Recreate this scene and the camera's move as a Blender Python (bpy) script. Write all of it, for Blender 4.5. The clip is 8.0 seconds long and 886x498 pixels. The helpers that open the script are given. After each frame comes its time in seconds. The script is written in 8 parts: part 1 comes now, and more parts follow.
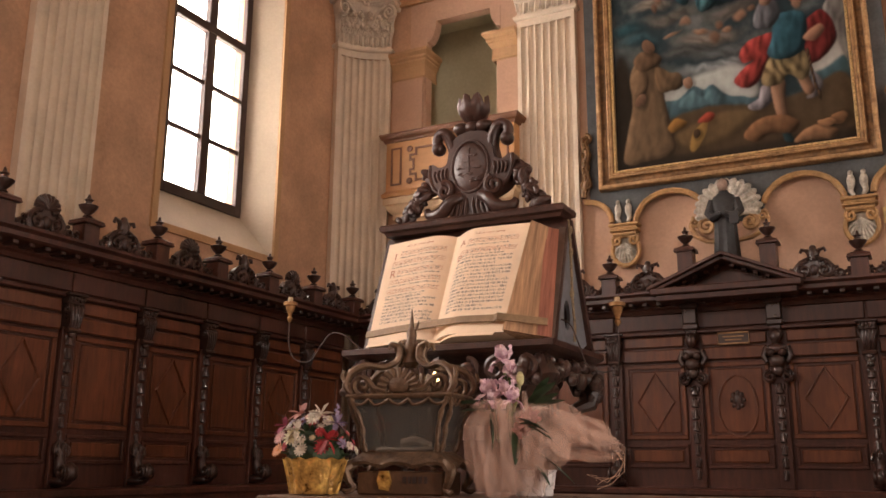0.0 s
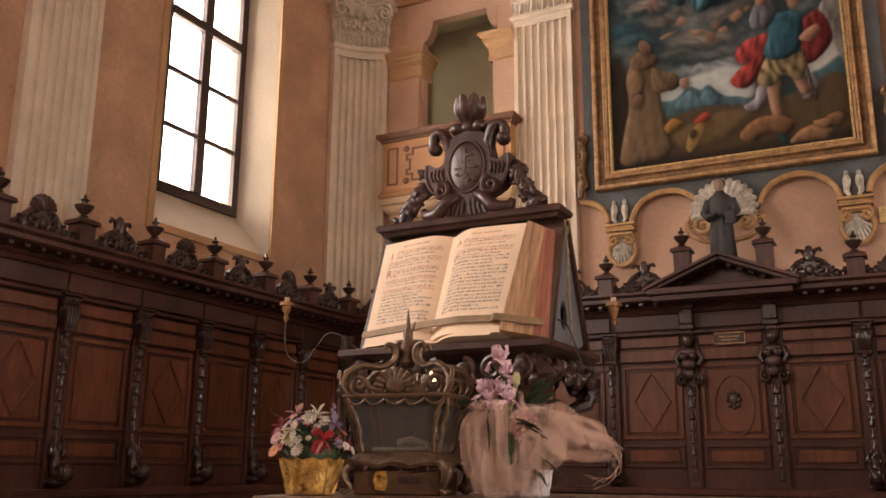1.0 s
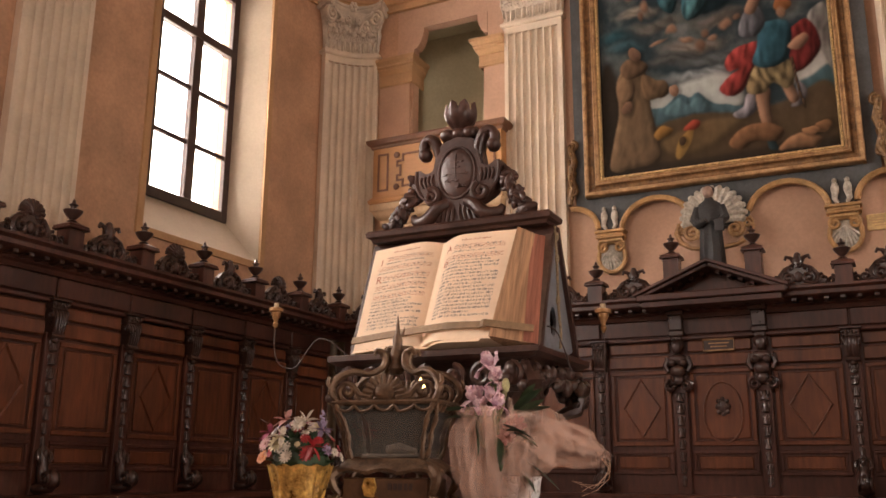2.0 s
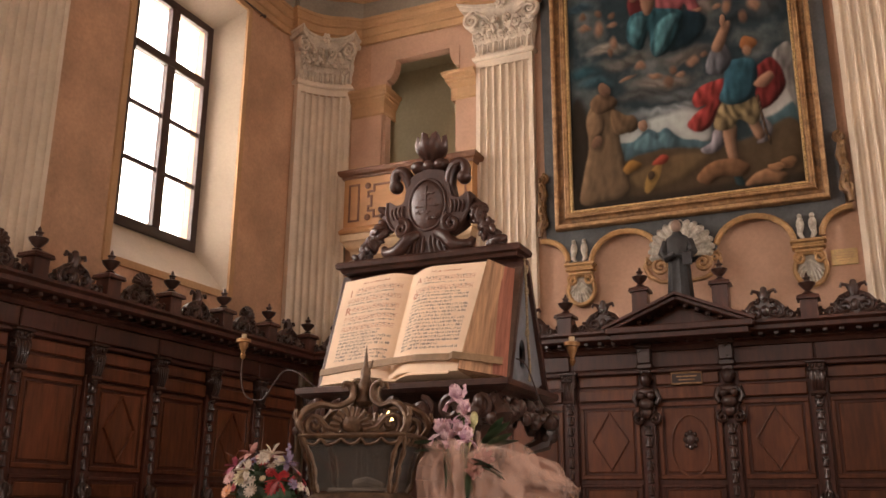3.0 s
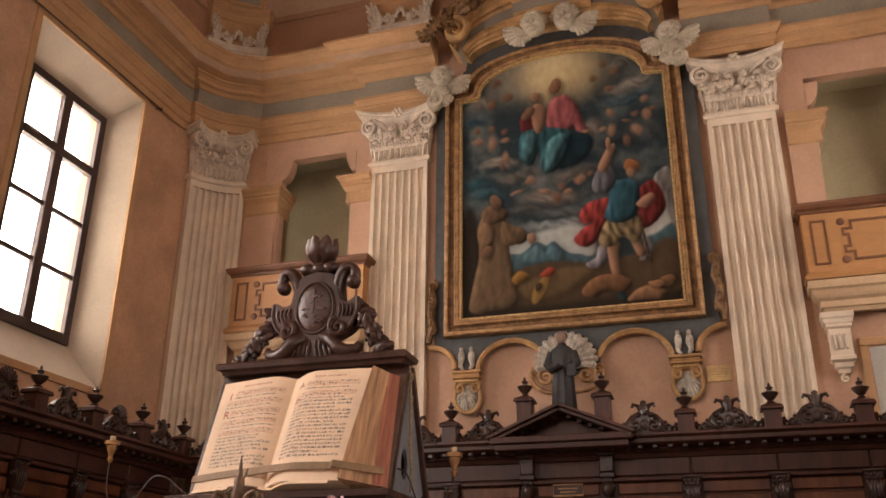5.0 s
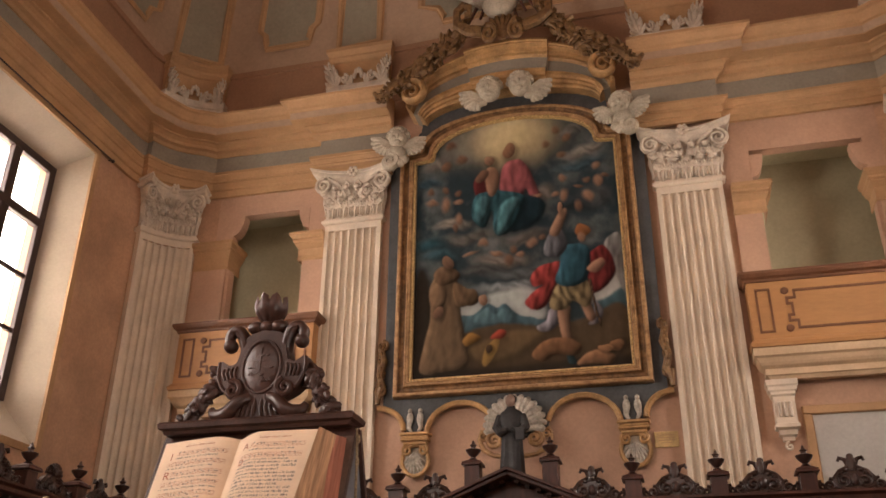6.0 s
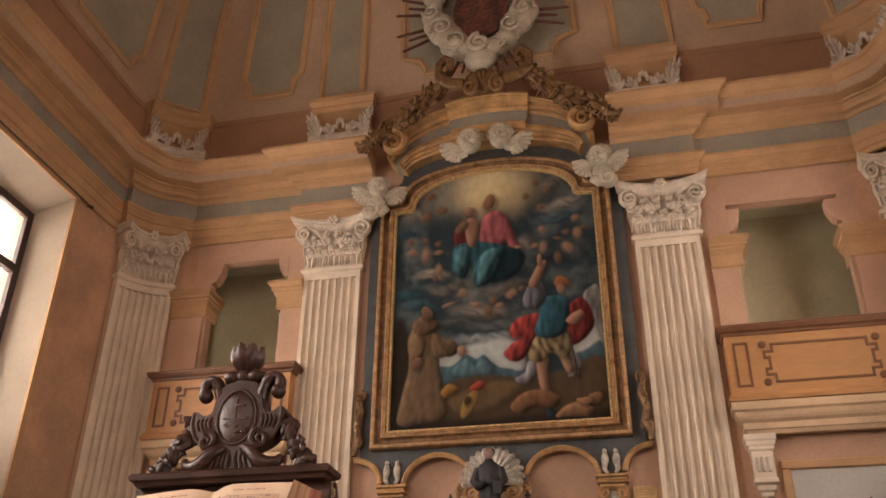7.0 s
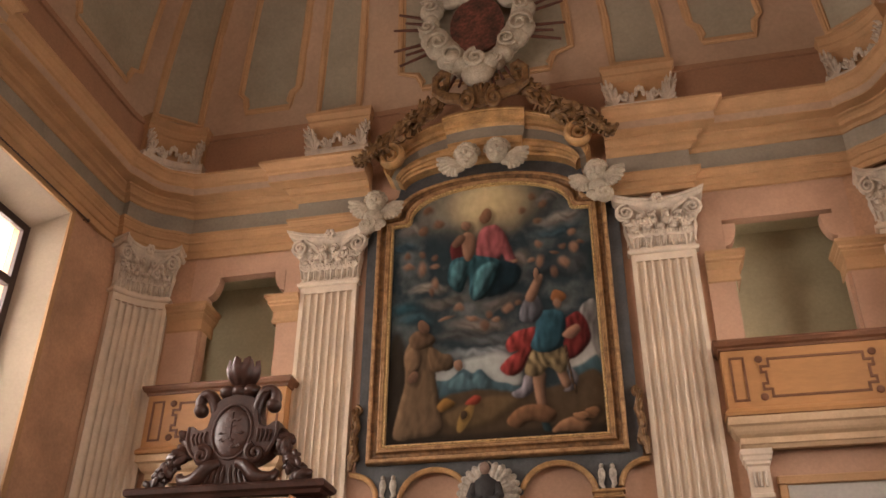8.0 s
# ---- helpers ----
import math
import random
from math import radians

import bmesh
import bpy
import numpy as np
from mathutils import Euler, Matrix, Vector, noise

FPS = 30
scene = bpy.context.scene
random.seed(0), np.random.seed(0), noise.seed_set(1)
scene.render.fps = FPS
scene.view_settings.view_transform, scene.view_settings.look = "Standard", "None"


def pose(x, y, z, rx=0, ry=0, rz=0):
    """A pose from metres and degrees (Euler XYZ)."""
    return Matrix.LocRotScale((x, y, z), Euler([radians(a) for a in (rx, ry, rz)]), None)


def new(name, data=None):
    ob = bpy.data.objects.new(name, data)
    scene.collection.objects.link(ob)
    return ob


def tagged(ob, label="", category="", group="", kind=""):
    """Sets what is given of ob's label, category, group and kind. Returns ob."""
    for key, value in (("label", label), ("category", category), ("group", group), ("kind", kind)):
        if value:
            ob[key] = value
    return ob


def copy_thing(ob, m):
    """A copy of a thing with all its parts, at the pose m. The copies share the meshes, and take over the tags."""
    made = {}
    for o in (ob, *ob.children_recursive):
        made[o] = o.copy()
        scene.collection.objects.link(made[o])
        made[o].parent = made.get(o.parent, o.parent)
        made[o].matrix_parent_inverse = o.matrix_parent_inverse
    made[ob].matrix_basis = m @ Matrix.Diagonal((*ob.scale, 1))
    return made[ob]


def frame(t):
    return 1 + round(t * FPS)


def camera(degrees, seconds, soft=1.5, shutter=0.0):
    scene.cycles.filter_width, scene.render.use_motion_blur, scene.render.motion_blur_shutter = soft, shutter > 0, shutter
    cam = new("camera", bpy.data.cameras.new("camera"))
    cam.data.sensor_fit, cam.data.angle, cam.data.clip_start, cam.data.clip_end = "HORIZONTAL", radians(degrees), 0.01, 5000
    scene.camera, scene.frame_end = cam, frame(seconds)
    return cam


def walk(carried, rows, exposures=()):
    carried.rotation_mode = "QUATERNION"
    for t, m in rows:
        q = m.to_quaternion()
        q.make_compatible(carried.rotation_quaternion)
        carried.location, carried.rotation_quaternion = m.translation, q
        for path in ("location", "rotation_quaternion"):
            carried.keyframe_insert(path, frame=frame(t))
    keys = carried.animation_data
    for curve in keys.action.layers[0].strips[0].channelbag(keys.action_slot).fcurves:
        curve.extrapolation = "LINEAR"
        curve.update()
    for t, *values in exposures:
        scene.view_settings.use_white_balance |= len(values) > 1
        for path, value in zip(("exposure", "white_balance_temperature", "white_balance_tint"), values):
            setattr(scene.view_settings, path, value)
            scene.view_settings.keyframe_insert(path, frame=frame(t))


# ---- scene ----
# ---- camera ----
cam = camera(52.3, 8.0, soft=1.6)
# seconds, x, y, z, yaw, pitch, roll: a tripod head that pans and tilts, the lens a little ahead of its pivot
PATH = [
    (0.0, 0.000, 0.000, 1.150, 27.70, 13.43, 0.44),
    (0.5, 0.000, 0.000, 1.150, 27.59, 13.44, 0.41),
    (1.0, 0.000, 0.000, 1.150, 27.47, 13.44, 0.40),
    (1.5, 0.001, 0.000, 1.150, 27.29, 13.48, 0.41),
    (3.0, 0.007, 0.002, 1.156, 24.94, 15.80, 0.45),
    (3.5, 0.011, 0.002, 1.160, 23.39, 17.35, 0.46),
    (4.0, 0.016, 0.003, 1.164, 21.45, 19.07, 0.46),
    (4.5, 0.020, 0.003, 1.168, 19.60, 20.66, 0.48),
    (6.0, 0.033, 0.001, 1.181, 14.46, 26.21, 0.55),
    (6.5, 0.036, 0.000, 1.185, 13.53, 28.00, 0.56),
    (7.0, 0.037, -0.002, 1.188, 13.05, 29.38, 0.57),
    (7.5, 0.038, -0.003, 1.189, 12.86, 30.05, 0.56),
    (8.0, 0.038, -0.003, 1.190, 12.81, 30.26, 0.55),
]
walk(cam, [(t, pose(x, y, z, 90 + p, 0, a) @ pose(0, 0, 0, 0, 0, r)) for t, x, y, z, a, p, r in PATH],
     [(0.0, 0.20), (1.5, 0.20), (3.0, 0.14), (4.5, 0.06), (6.0, 0.0), (8.0, 0.0)])

# ---- world and light ----
CX = -1.71            # the choir's axis
XL, XR = -7.10, 3.95  # side walls
DX = 0.27             # the right-hand bay is wider than the left by this much
YB, YF = 10.55, -7.0  # altarpiece wall, and the wall behind the camera

world = bpy.data.worlds.new("sky")
scene.world = world
world.use_nodes = True
wn = world.node_tree.nodes
sky = wn.new("ShaderNodeTexSky")
sky.sky_type, sky.sun_disc = "NISHITA", False
sky.sun_elevation, sky.sun_rotation = radians(48), radians(-70)
world.node_tree.links.new(sky.outputs[0], wn["Background"].inputs[0])
wn["Background"].inputs[1].default_value = 0.12


def area_light(name, x, y, z, rx, ry, rz, w, h, watts, colour):
    data = bpy.data.lights.new(name, "AREA")
    data.shape, data.size, data.size_y, data.energy, data.color = "RECTANGLE", w, h, watts, colour
    ob = new(name, data)
    ob.matrix_world = pose(x, y, z, rx, ry, rz)
    return ob


DAY = (1.0, 0.86, 0.775)
# daylight at the window in view and its fellow opposite, then added fill lamps
area_light("window_daylight", -8.05, 8.5, 5.9, 90, 0, -90, 3.2, 4.6, 640, DAY)
area_light("window_daylight_opposite", XR + 0.87, 8.02, 5.75, 90, 0, 90, 2.4, 4.2, 300, DAY)
# added behind the camera, standing in for unseen nave daylight; no opening modelled
area_light("nave_fill", -1.7, YF + 0.25, 7.9, 90, 0, 0, 5.0, 2.6, 200, DAY)
# added low on the right to lift the left stalls; no known source
area_light("right_low_fill", XR + 0.12, 1.6, 1.45, 90, 0, 90, 1.9, 2.6, 300, DAY)
# added out of view to brighten the book and the altarpiece wall
area_light("near_left_fill", XL - 0.12, 1.6, 4.6, 90, 0, -90, 1.9, 3.6, 520, DAY)
# hidden lamps added inside both niches to brighten them, no window there
area_light("niche_fill", -6.22, YB + 0.55, 6.6, 90, 0, -90, 0.6, 1.4, 1.8, DAY)
area_light("niche_fill", 0.98, YB + 0.55, 6.6, 90, 0, -90, 0.6, 1.4, 4.5, DAY)

# ---- materials ----


def mat(name, base, rough=0.6, var=0.12, scale=3.0, fine=40.0, bump=0.15, metal=0.0, dark=None, coat=0.0, stretch=(1, 1, 1), spec=0.5, obj=False, fibre=0.0):
    """Two-scale variation of one real surface colour, fine relief, patchy roughness."""
    m = bpy.data.materials.new(name)
    m.use_nodes = True
    nt = m.node_tree
    b = nt.nodes["Principled BSDF"]
    N = nt.nodes.new
    geo = N("ShaderNodeNewGeometry")
    mp = N("ShaderNodeMapping")
    mp.inputs["Scale"].default_value = stretch
    if obj:
        tc = N("ShaderNodeTexCoord")
        nt.links.new(tc.outputs["Object"], mp.inputs[0])
    else:
        nt.links.new(geo.outputs["Position"], mp.inputs[0])
    n1, n2 = N("ShaderNodeTexNoise"), N("ShaderNodeTexNoise")
    for n, sc, det in ((n1, scale, 5.0), (n2, fine, 4.0)):
        n.inputs["Scale"].default_value, n.inputs["Detail"].default_value = sc, det
        n.inputs["Roughness"].default_value = 0.6
        nt.links.new(mp.outputs[0], n.inputs["Vector"])
    lo = dark or tuple(c * (1 - 2.2 * var) for c in base)
    hi = tuple(min(1, c * (1 + var)) for c in base)
    r1 = N("ShaderNodeMix")
    r1.data_type = "RGBA"
    r1.inputs[6].default_value, r1.inputs[7].default_value = (*lo, 1), (*hi, 1)
    ramp = N("ShaderNodeValToRGB")
    ramp.color_ramp.elements[0].position, ramp.color_ramp.elements[1].position = 0.3, 0.68
    nt.links.new(n1.outputs[0], ramp.inputs[0])
    nt.links.new(ramp.outputs[0], r1.inputs[0])
    r2 = N("ShaderNodeMix")
    r2.data_type, r2.blend_type = "RGBA", "OVERLAY"
    r2.inputs[0].default_value = min(1, var * 2.2 + fibre)
    nt.links.new(r1.outputs[2], r2.inputs[6])
    nt.links.new(n2.outputs[0], r2.inputs[7])
    nt.links.new(r2.outputs[2], b.inputs["Base Color"])
    rr = N("ShaderNodeMapRange")
    rr.inputs[3].default_value, rr.inputs[4].default_value = max(0.03, rough - 0.1), min(1, rough + 0.1)
    nt.links.new(n1.outputs[0], rr.inputs[0])
    nt.links.new(rr.outputs[0], b.inputs["Roughness"])
    b.inputs["Metallic"].default_value = metal
    b.inputs["Coat Weight"].default_value = coat
    b.inputs["Coat Roughness"].default_value = 0.25
    b.inputs["Specular IOR Level"].default_value = spec
    if bump:
        bp = N("ShaderNodeBump")
        bp.inputs["Strength"].default_value, bp.inputs["Distance"].default_value = bump, 0.01
        nt.links.new(n2.outputs[0], bp.inputs["Height"])
        nt.links.new(bp.outputs[0], b.inputs["Normal"])
    return m


PLASTER = mat("salmon_plaster", (0.50, 0.295, 0.18), 0.85, 0.13, 1.3, 26, 0.3)
PLASTER_BACK = mat("rose_plaster", (0.51, 0.315, 0.21), 0.85, 0.08, 1.1, 26, 0.2)
OCHRE = mat("ochre_moulding", (0.48, 0.285, 0.14), 0.75, 0.08, 2.0, 30, 0.15)
CREAM = mat("cream_stucco", (0.70, 0.585, 0.45), 0.75, 0.07, 2.2, 30, 0.15)
WHITE = mat("white_stucco", (0.63, 0.54, 0.43), 0.7, 0.12, 6.0, 40, 0.2)
FRIEZE = mat("grey_blue_frieze", (0.28, 0.245, 0.19), 0.8, 0.10, 1.6, 26, 0.15)
SAGE = mat("sage_vault_panel", (0.33, 0.285, 0.205), 0.85, 0.10, 0.8, 18, 0.15)
VAULT = mat("rose_beige_vault", (0.44, 0.30, 0.20), 0.85, 0.09, 0.7, 18, 0.15)
TERRA = mat("terracotta_band", (0.34, 0.185, 0.105), 0.85, 0.09, 1.2, 24, 0.15)
NICHE = mat("olive_niche_plaster", (0.46, 0.40, 0.25), 0.85, 0.08, 1.0, 20, 0.15)
SILL = mat("limewashed_sill", (0.47, 0.385, 0.29), 0.85, 0.05, 1.6, 30, 0.2)
WALNUT = mat("dark_walnut", (0.076, 0.027, 0.017), 0.40, 0.25, 2.0, 22, 0.3, coat=0.12, stretch=(1, 1, 0.18), fibre=0.2, spec=0.35)
WALNUT_L = mat("mid_walnut", (0.128, 0.042, 0.018), 0.36, 0.28, 2.2, 24, 0.25, coat=0.18, stretch=(1, 1, 0.16), fibre=0.2, spec=0.35)
CARVED = mat("carved_walnut", (0.046, 0.021, 0.015), 0.30, 0.25, 6.0, 40, 0.3, coat=0.4)
LECTERN = mat("lectern_walnut", (0.060, 0.026, 0.018), 0.38, 0.25, 5.0, 40, 0.35, coat=0.1)
HONEY = mat("honey_oak_paint", (0.45, 0.225, 0.085), 0.55, 0.07, 1.5, 24, 0.15, stretch=(0.3, 1, 1))
HONEY_D = mat("brown_oak_trim", (0.17, 0.07, 0.03), 0.5, 0.12, 2.0, 24, 0.15)
GOLD = mat("worn_gilding", (0.42, 0.255, 0.12), 0.45, 0.25, 9.0, 45, 0.35, metal=0.25, dark=(0.22, 0.115, 0.05))
GILT_PAINT = mat("ochre_gilt_moulding", (0.48, 0.28, 0.115), 0.5, 0.18, 6.0, 40, 0.25, metal=0.12)
SLATE = mat("slate_blue_panel", (0.075, 0.080, 0.082), 0.6, 0.2, 2.5, 30, 0.15)
IRON = mat("dark_window_iron", (0.055, 0.032, 0.025), 0.6, 0.15, 6.0, 50, 0.2)
FLOOR = mat("stone_floor", (0.26, 0.21, 0.17), 0.45, 0.15, 1.2, 20, 0.1)
GREY_WALL = mat("pale_grey_panel", (0.50, 0.475, 0.43), 0.8, 0.06, 1.5, 24, 0.1)


def glass(name, tint, rough=0.02):
    m = bpy.data.materials.new(name)
    m.use_nodes = True
    b = m.node_tree.nodes["Principled BSDF"]
    b.inputs["Base Color"].default_value = (*tint, 1)
    b.inputs["Roughness"].default_value = rough
    b.inputs["Transmission Weight"].default_value = 1.0
    b.inputs["IOR"].default_value = 1.03
    return m


PANE = glass("window_pane", (0.98, 0.98, 0.96))

# ---- mesh helpers ----


def part(name, bm, material, parent=None, label="", smooth=False):
    """Links a bmesh as one mesh object, under a thing or a part."""
    bmesh.ops.recalc_face_normals(bm, faces=bm.faces)
    me = bpy.data.meshes.new(name)
    bm.to_mesh(me)
    bm.free()
    me.materials.append(material)
    if smooth:
        for p in me.polygons:
            p.use_smooth = True
        me.set_sharp_from_angle(angle=radians(42))
    ob = new(name, me)
    if parent:
        ob.parent = parent
    if label:
        ob["label"] = label
    return ob


def thing(name, m, label, category, group="", kind=""):
    ob = new(name)
    ob.empty_display_size = 0.1
    ob.matrix_world = m
    return tagged(ob, label, category, group, kind)


def BM():
    return bmesh.new()


def quad_strip(bm, rows, close_u=False, close_v=False):
    """A skin over rows of points."""
    vs = [[bm.verts.new(p) for p in r] for r in rows]
    n, k = len(vs), len(vs[0])
    for i in range(n if close_v else n - 1):
        for j in range(k if close_u else k - 1):
            a, b = vs[i], vs[(i + 1) % n]
            q = [a[j], a[(j + 1) % k], b[(j + 1) % k], b[j]]
            if len(set(q)) == 4:
                bm.faces.new(q)
    return vs


def box(bm, x0, x1, y0, y1, z0, z1, bev=0.0, M=None):
    ps = [(x, y, z) for z in (z0, z1) for x, y in ((x0, y0), (x1, y0), (x1, y1), (x0, y1))]
    if M:
        ps = [M @ Vector(p) for p in ps]
    v = [bm.verts.new(p) for p in ps]
    fs = [bm.faces.new([v[i] for i in f]) for f in ((0, 3, 2, 1), (4, 5, 6, 7), (0, 1, 5, 4), (1, 2, 6, 5), (2, 3, 7, 6), (3, 0, 4, 7))]
    if bev:
        es = {e for f in fs for e in f.edges}
        bmesh.ops.bevel(bm, geom=list(es), offset=bev, segments=1, affect="EDGES")


def lathe(bm, prof, seg=16, c=(0, 0, 0), M=None, sq=False):
    """A turned form from (radius, height) pairs."""
    rows = []
    for r, z in prof:
        row = []
        for i in range(seg):
            a = 2 * math.pi * i / seg + (math.pi / 4 if sq else 0)
            p = Vector((c[0] + r * math.cos(a), c[1] + r * math.sin(a), c[2] + z))
            row.append(M @ p if M else p)
        rows.append(row)
    vs = quad_strip(bm, rows, close_u=True)
    for end in (vs[0], vs[-1]):
        try:
            bm.faces.new(end)
        except ValueError:
            pass


def ball(bm, c, r, M=None, u=12, v=8):
    """An ellipsoid of radii r about c, turned by M."""
    r = (r, r, r) if isinstance(r, (int, float)) else r
    rows = []
    for i in range(1, v):
        t = math.pi * i / v
        rows.append([Vector((math.sin(t) * math.cos(2 * math.pi * j / u) * r[0], math.sin(t) * math.sin(2 * math.pi * j / u) * r[1], math.cos(t) * r[2])) for j in range(u)])
    rows = [[(M @ p if M else p) + Vector(c) for p in row] for row in rows]
    vs = quad_strip(bm, rows, close_u=True)
    bm.faces.new(vs[0])
    bm.faces.new(vs[-1])


def tube(bm, pts, r, seg=8, flat=1.0):
    """A round bar along points; r is one radius or one for each point."""
    pts = [Vector(p) for p in pts]
    n = len(pts)
    rs = [r] * n if isinstance(r, (int, float)) else r
    rows, up = [], None
    for i, p in enumerate(pts):
        d = (pts[min(i + 1, n - 1)] - pts[max(i - 1, 0)]).normalized()
        if up is None:
            up = Vector((0, 1, 0)) if abs(d.y) < 0.9 else Vector((1, 0, 0))
        a = (up - d * up.dot(d)).normalized()
        up = a
        b = d.cross(a)
        rows.append([p + a * (rs[i] * flat * math.cos(2 * math.pi * k / seg)) + b * (rs[i] * math.sin(2 * math.pi * k / seg)) for k in range(seg)])
    vs = quad_strip(bm, rows, close_u=True)
    for end in (vs[0], vs[-1]):
        bm.faces.new(end)


def spiral(cx, cz, r0, turns, a0, y=0.0, hand=1, n=22, r1=0.12):
    """Points of a volute in the x-z plane, from outside in."""
    out = []
    for i in range(n):
        k = i / (n - 1)
        r = r0 * (1 - (1 - r1) * k)
        a = a0 + hand * turns * 2 * math.pi * k
        out.append((cx + r * math.cos(a), y, cz + r * math.sin(a)))
    return out


def slab(bm, pts, y0, y1, M=None, axis="y"):
    """A plate cut to an outline in x-z, from y0 to y1."""
    rows = []
    for y in (y0, y1):
        rows.append([Vector((x, y, z)) for x, z in pts])
    if M:
        rows = [[M @ p for p in r] for r in rows]
    vs = quad_strip(bm, rows, close_u=True)
    bm.faces.new(vs[0])
    bm.faces.new(list(reversed(vs[1])))


def sweep(bm, path, prof, closed=False, cap=True):
    """A moulding: prof of (out, z) pairs drawn along a plan path; out is to the path's right-hand side, mitred at bends."""
    n = len(path)
    P = [Vector(p) for p in path]
    rows = []
    for i in range(n):
        a = P[i] - P[i - 1] if i or closed else P[1] - P[0]
        b = P[(i + 1) % n] - P[i] if i < n - 1 or closed else a
        na, nb = Vector((a.y, -a.x)).normalized(), Vector((b.y, -b.x)).normalized()
        m = (na + nb)
        m = m / max(0.3, m.dot(na)) if m.length > 1e-4 else na
        rows.append([(P[i].x + m.x * o, P[i].y + m.y * o, z) for o, z in prof])
    vs = quad_strip(bm, rows, close_v=closed)
    if cap and not closed:
        for end in (vs[0], vs[-1]):
            if len(end) > 2:
                bm.faces.new(end)


def curve(pts, k=5):
    """A smooth line through points."""
    P = [Vector(p) for p in pts]
    P = [2 * P[0] - P[1]] + P + [2 * P[-1] - P[-2]]
    out = []
    for i in range(1, len(P) - 2):
        a, b, c, d = P[i - 1:i + 3]
        for j in range(k):
            t = j / k
            out.append(0.5 * (2 * b + (c - a) * t + (2 * a - 5 * b + 4 * c - d) * t * t + (3 * b - a - 3 * c + d) * t ** 3))
    return out + [P[-2]]


def spread(rs, k=5):
    """Radii for curve()."""
    out = []
    for a, b in zip(rs, rs[1:]):
        out += [a + (b - a) * j / k for j in range(k)]
    return out + [rs[-1]]


def rail3(bm, pts, w, h, nrm):
    """A moulding of width w and height h (a small ogee) along 3D points, on a surface with normals nrm, kept closed round a loop."""
    n = len(pts)
    rows = []
    for i in range(n):
        d = (Vector(pts[(i + 1) % n]) - Vector(pts[i - 1])).normalized()
        u = Vector(nrm[i] if isinstance(nrm, list) else nrm)
        s = d.cross(u).normalized()
        p = Vector(pts[i])
        rows.append([p + s * (w * a) + u * (h * b) for a, b in ((-0.5, 0), (-0.42, 0.55), (-0.2, 0.6), (-0.08, 1), (0.2, 1), (0.34, 0.4), (0.5, 0.35), (0.5, 0))])
    quad_strip(bm, rows, close_v=True)


def arc(cx, cy, r, a0, a1, n):
    return [(cx + r * math.cos(radians(a0 + (a1 - a0) * i / n)), cy + r * math.sin(radians(a0 + (a1 - a0) * i / n))) for i in range(n + 1)]


# ---- the room ----
RC = 1.0  # radius of the rounded corners
# plan of the wall's face: up the left side, round the corners, down the right side
PLAN_L = [(XL, YF), (XL, YB - RC)]
CORNER_L = arc(XL + RC, YB - RC, RC, 180, 90, 14)
CORNER_R = arc(XR - RC, YB - RC, RC, 90, 0, 14)

bm = BM()
box(bm, XL - 1, XR + 1, YF - 1, YB + 2.2, -0.3, 0.0)
floor = tagged(part("floor", bm, FLOOR), "worn stone choir floor", "floor", kind="structure")

WZ = 10.15  # height of the walls under the vault


def wall_with_holes(bm, u0, u1, z0, z1, holes, place, thick):
    """A wall in (u, z), pierced by (u0, u1, z0, z1) holes; place maps u, depth, z into the room."""
    us = sorted({u0, u1, *[h[0] for h in holes], *[h[1] for h in holes]})
    zs = sorted({z0, z1, *[h[2] for h in holes], *[h[3] for h in holes]})
    def solid(i, j):
        if not (0 <= i < len(us) - 1 and 0 <= j < len(zs) - 1):
            return False
        u, z = (us[i] + us[i + 1]) / 2, (zs[j] + zs[j + 1]) / 2
        return not any(h[0] < u < h[1] and h[2] < z < h[3] for h in holes)
    for i in range(len(us) - 1):
        for j in range(len(zs) - 1):
            if not solid(i, j):
                continue
            a, b, c, d = us[i], us[i + 1], zs[j], zs[j + 1]
            for dep in (0, thick):
                bm.faces.new([bm.verts.new(place(u, dep, z)) for u, z in ((a, c), (b, c), (b, d), (a, d))])
            for (k, l, e) in ((i - 1, j, ((a, c), (a, d))), (i + 1, j, ((b, c), (b, d))), (i, j - 1, ((a, c), (b, c))), (i, j + 1, ((a, d), (b, d)))):
                if not solid(k, l):
                    (p, q), (r, s) = e
                    bm.faces.new([bm.verts.new(place(*x)) for x in ((p, 0, q), (r, 0, s), (r, thick, s), (p, thick, q))])
    bmesh.ops.remove_doubles(bm, verts=bm.verts, dist=0.0005)


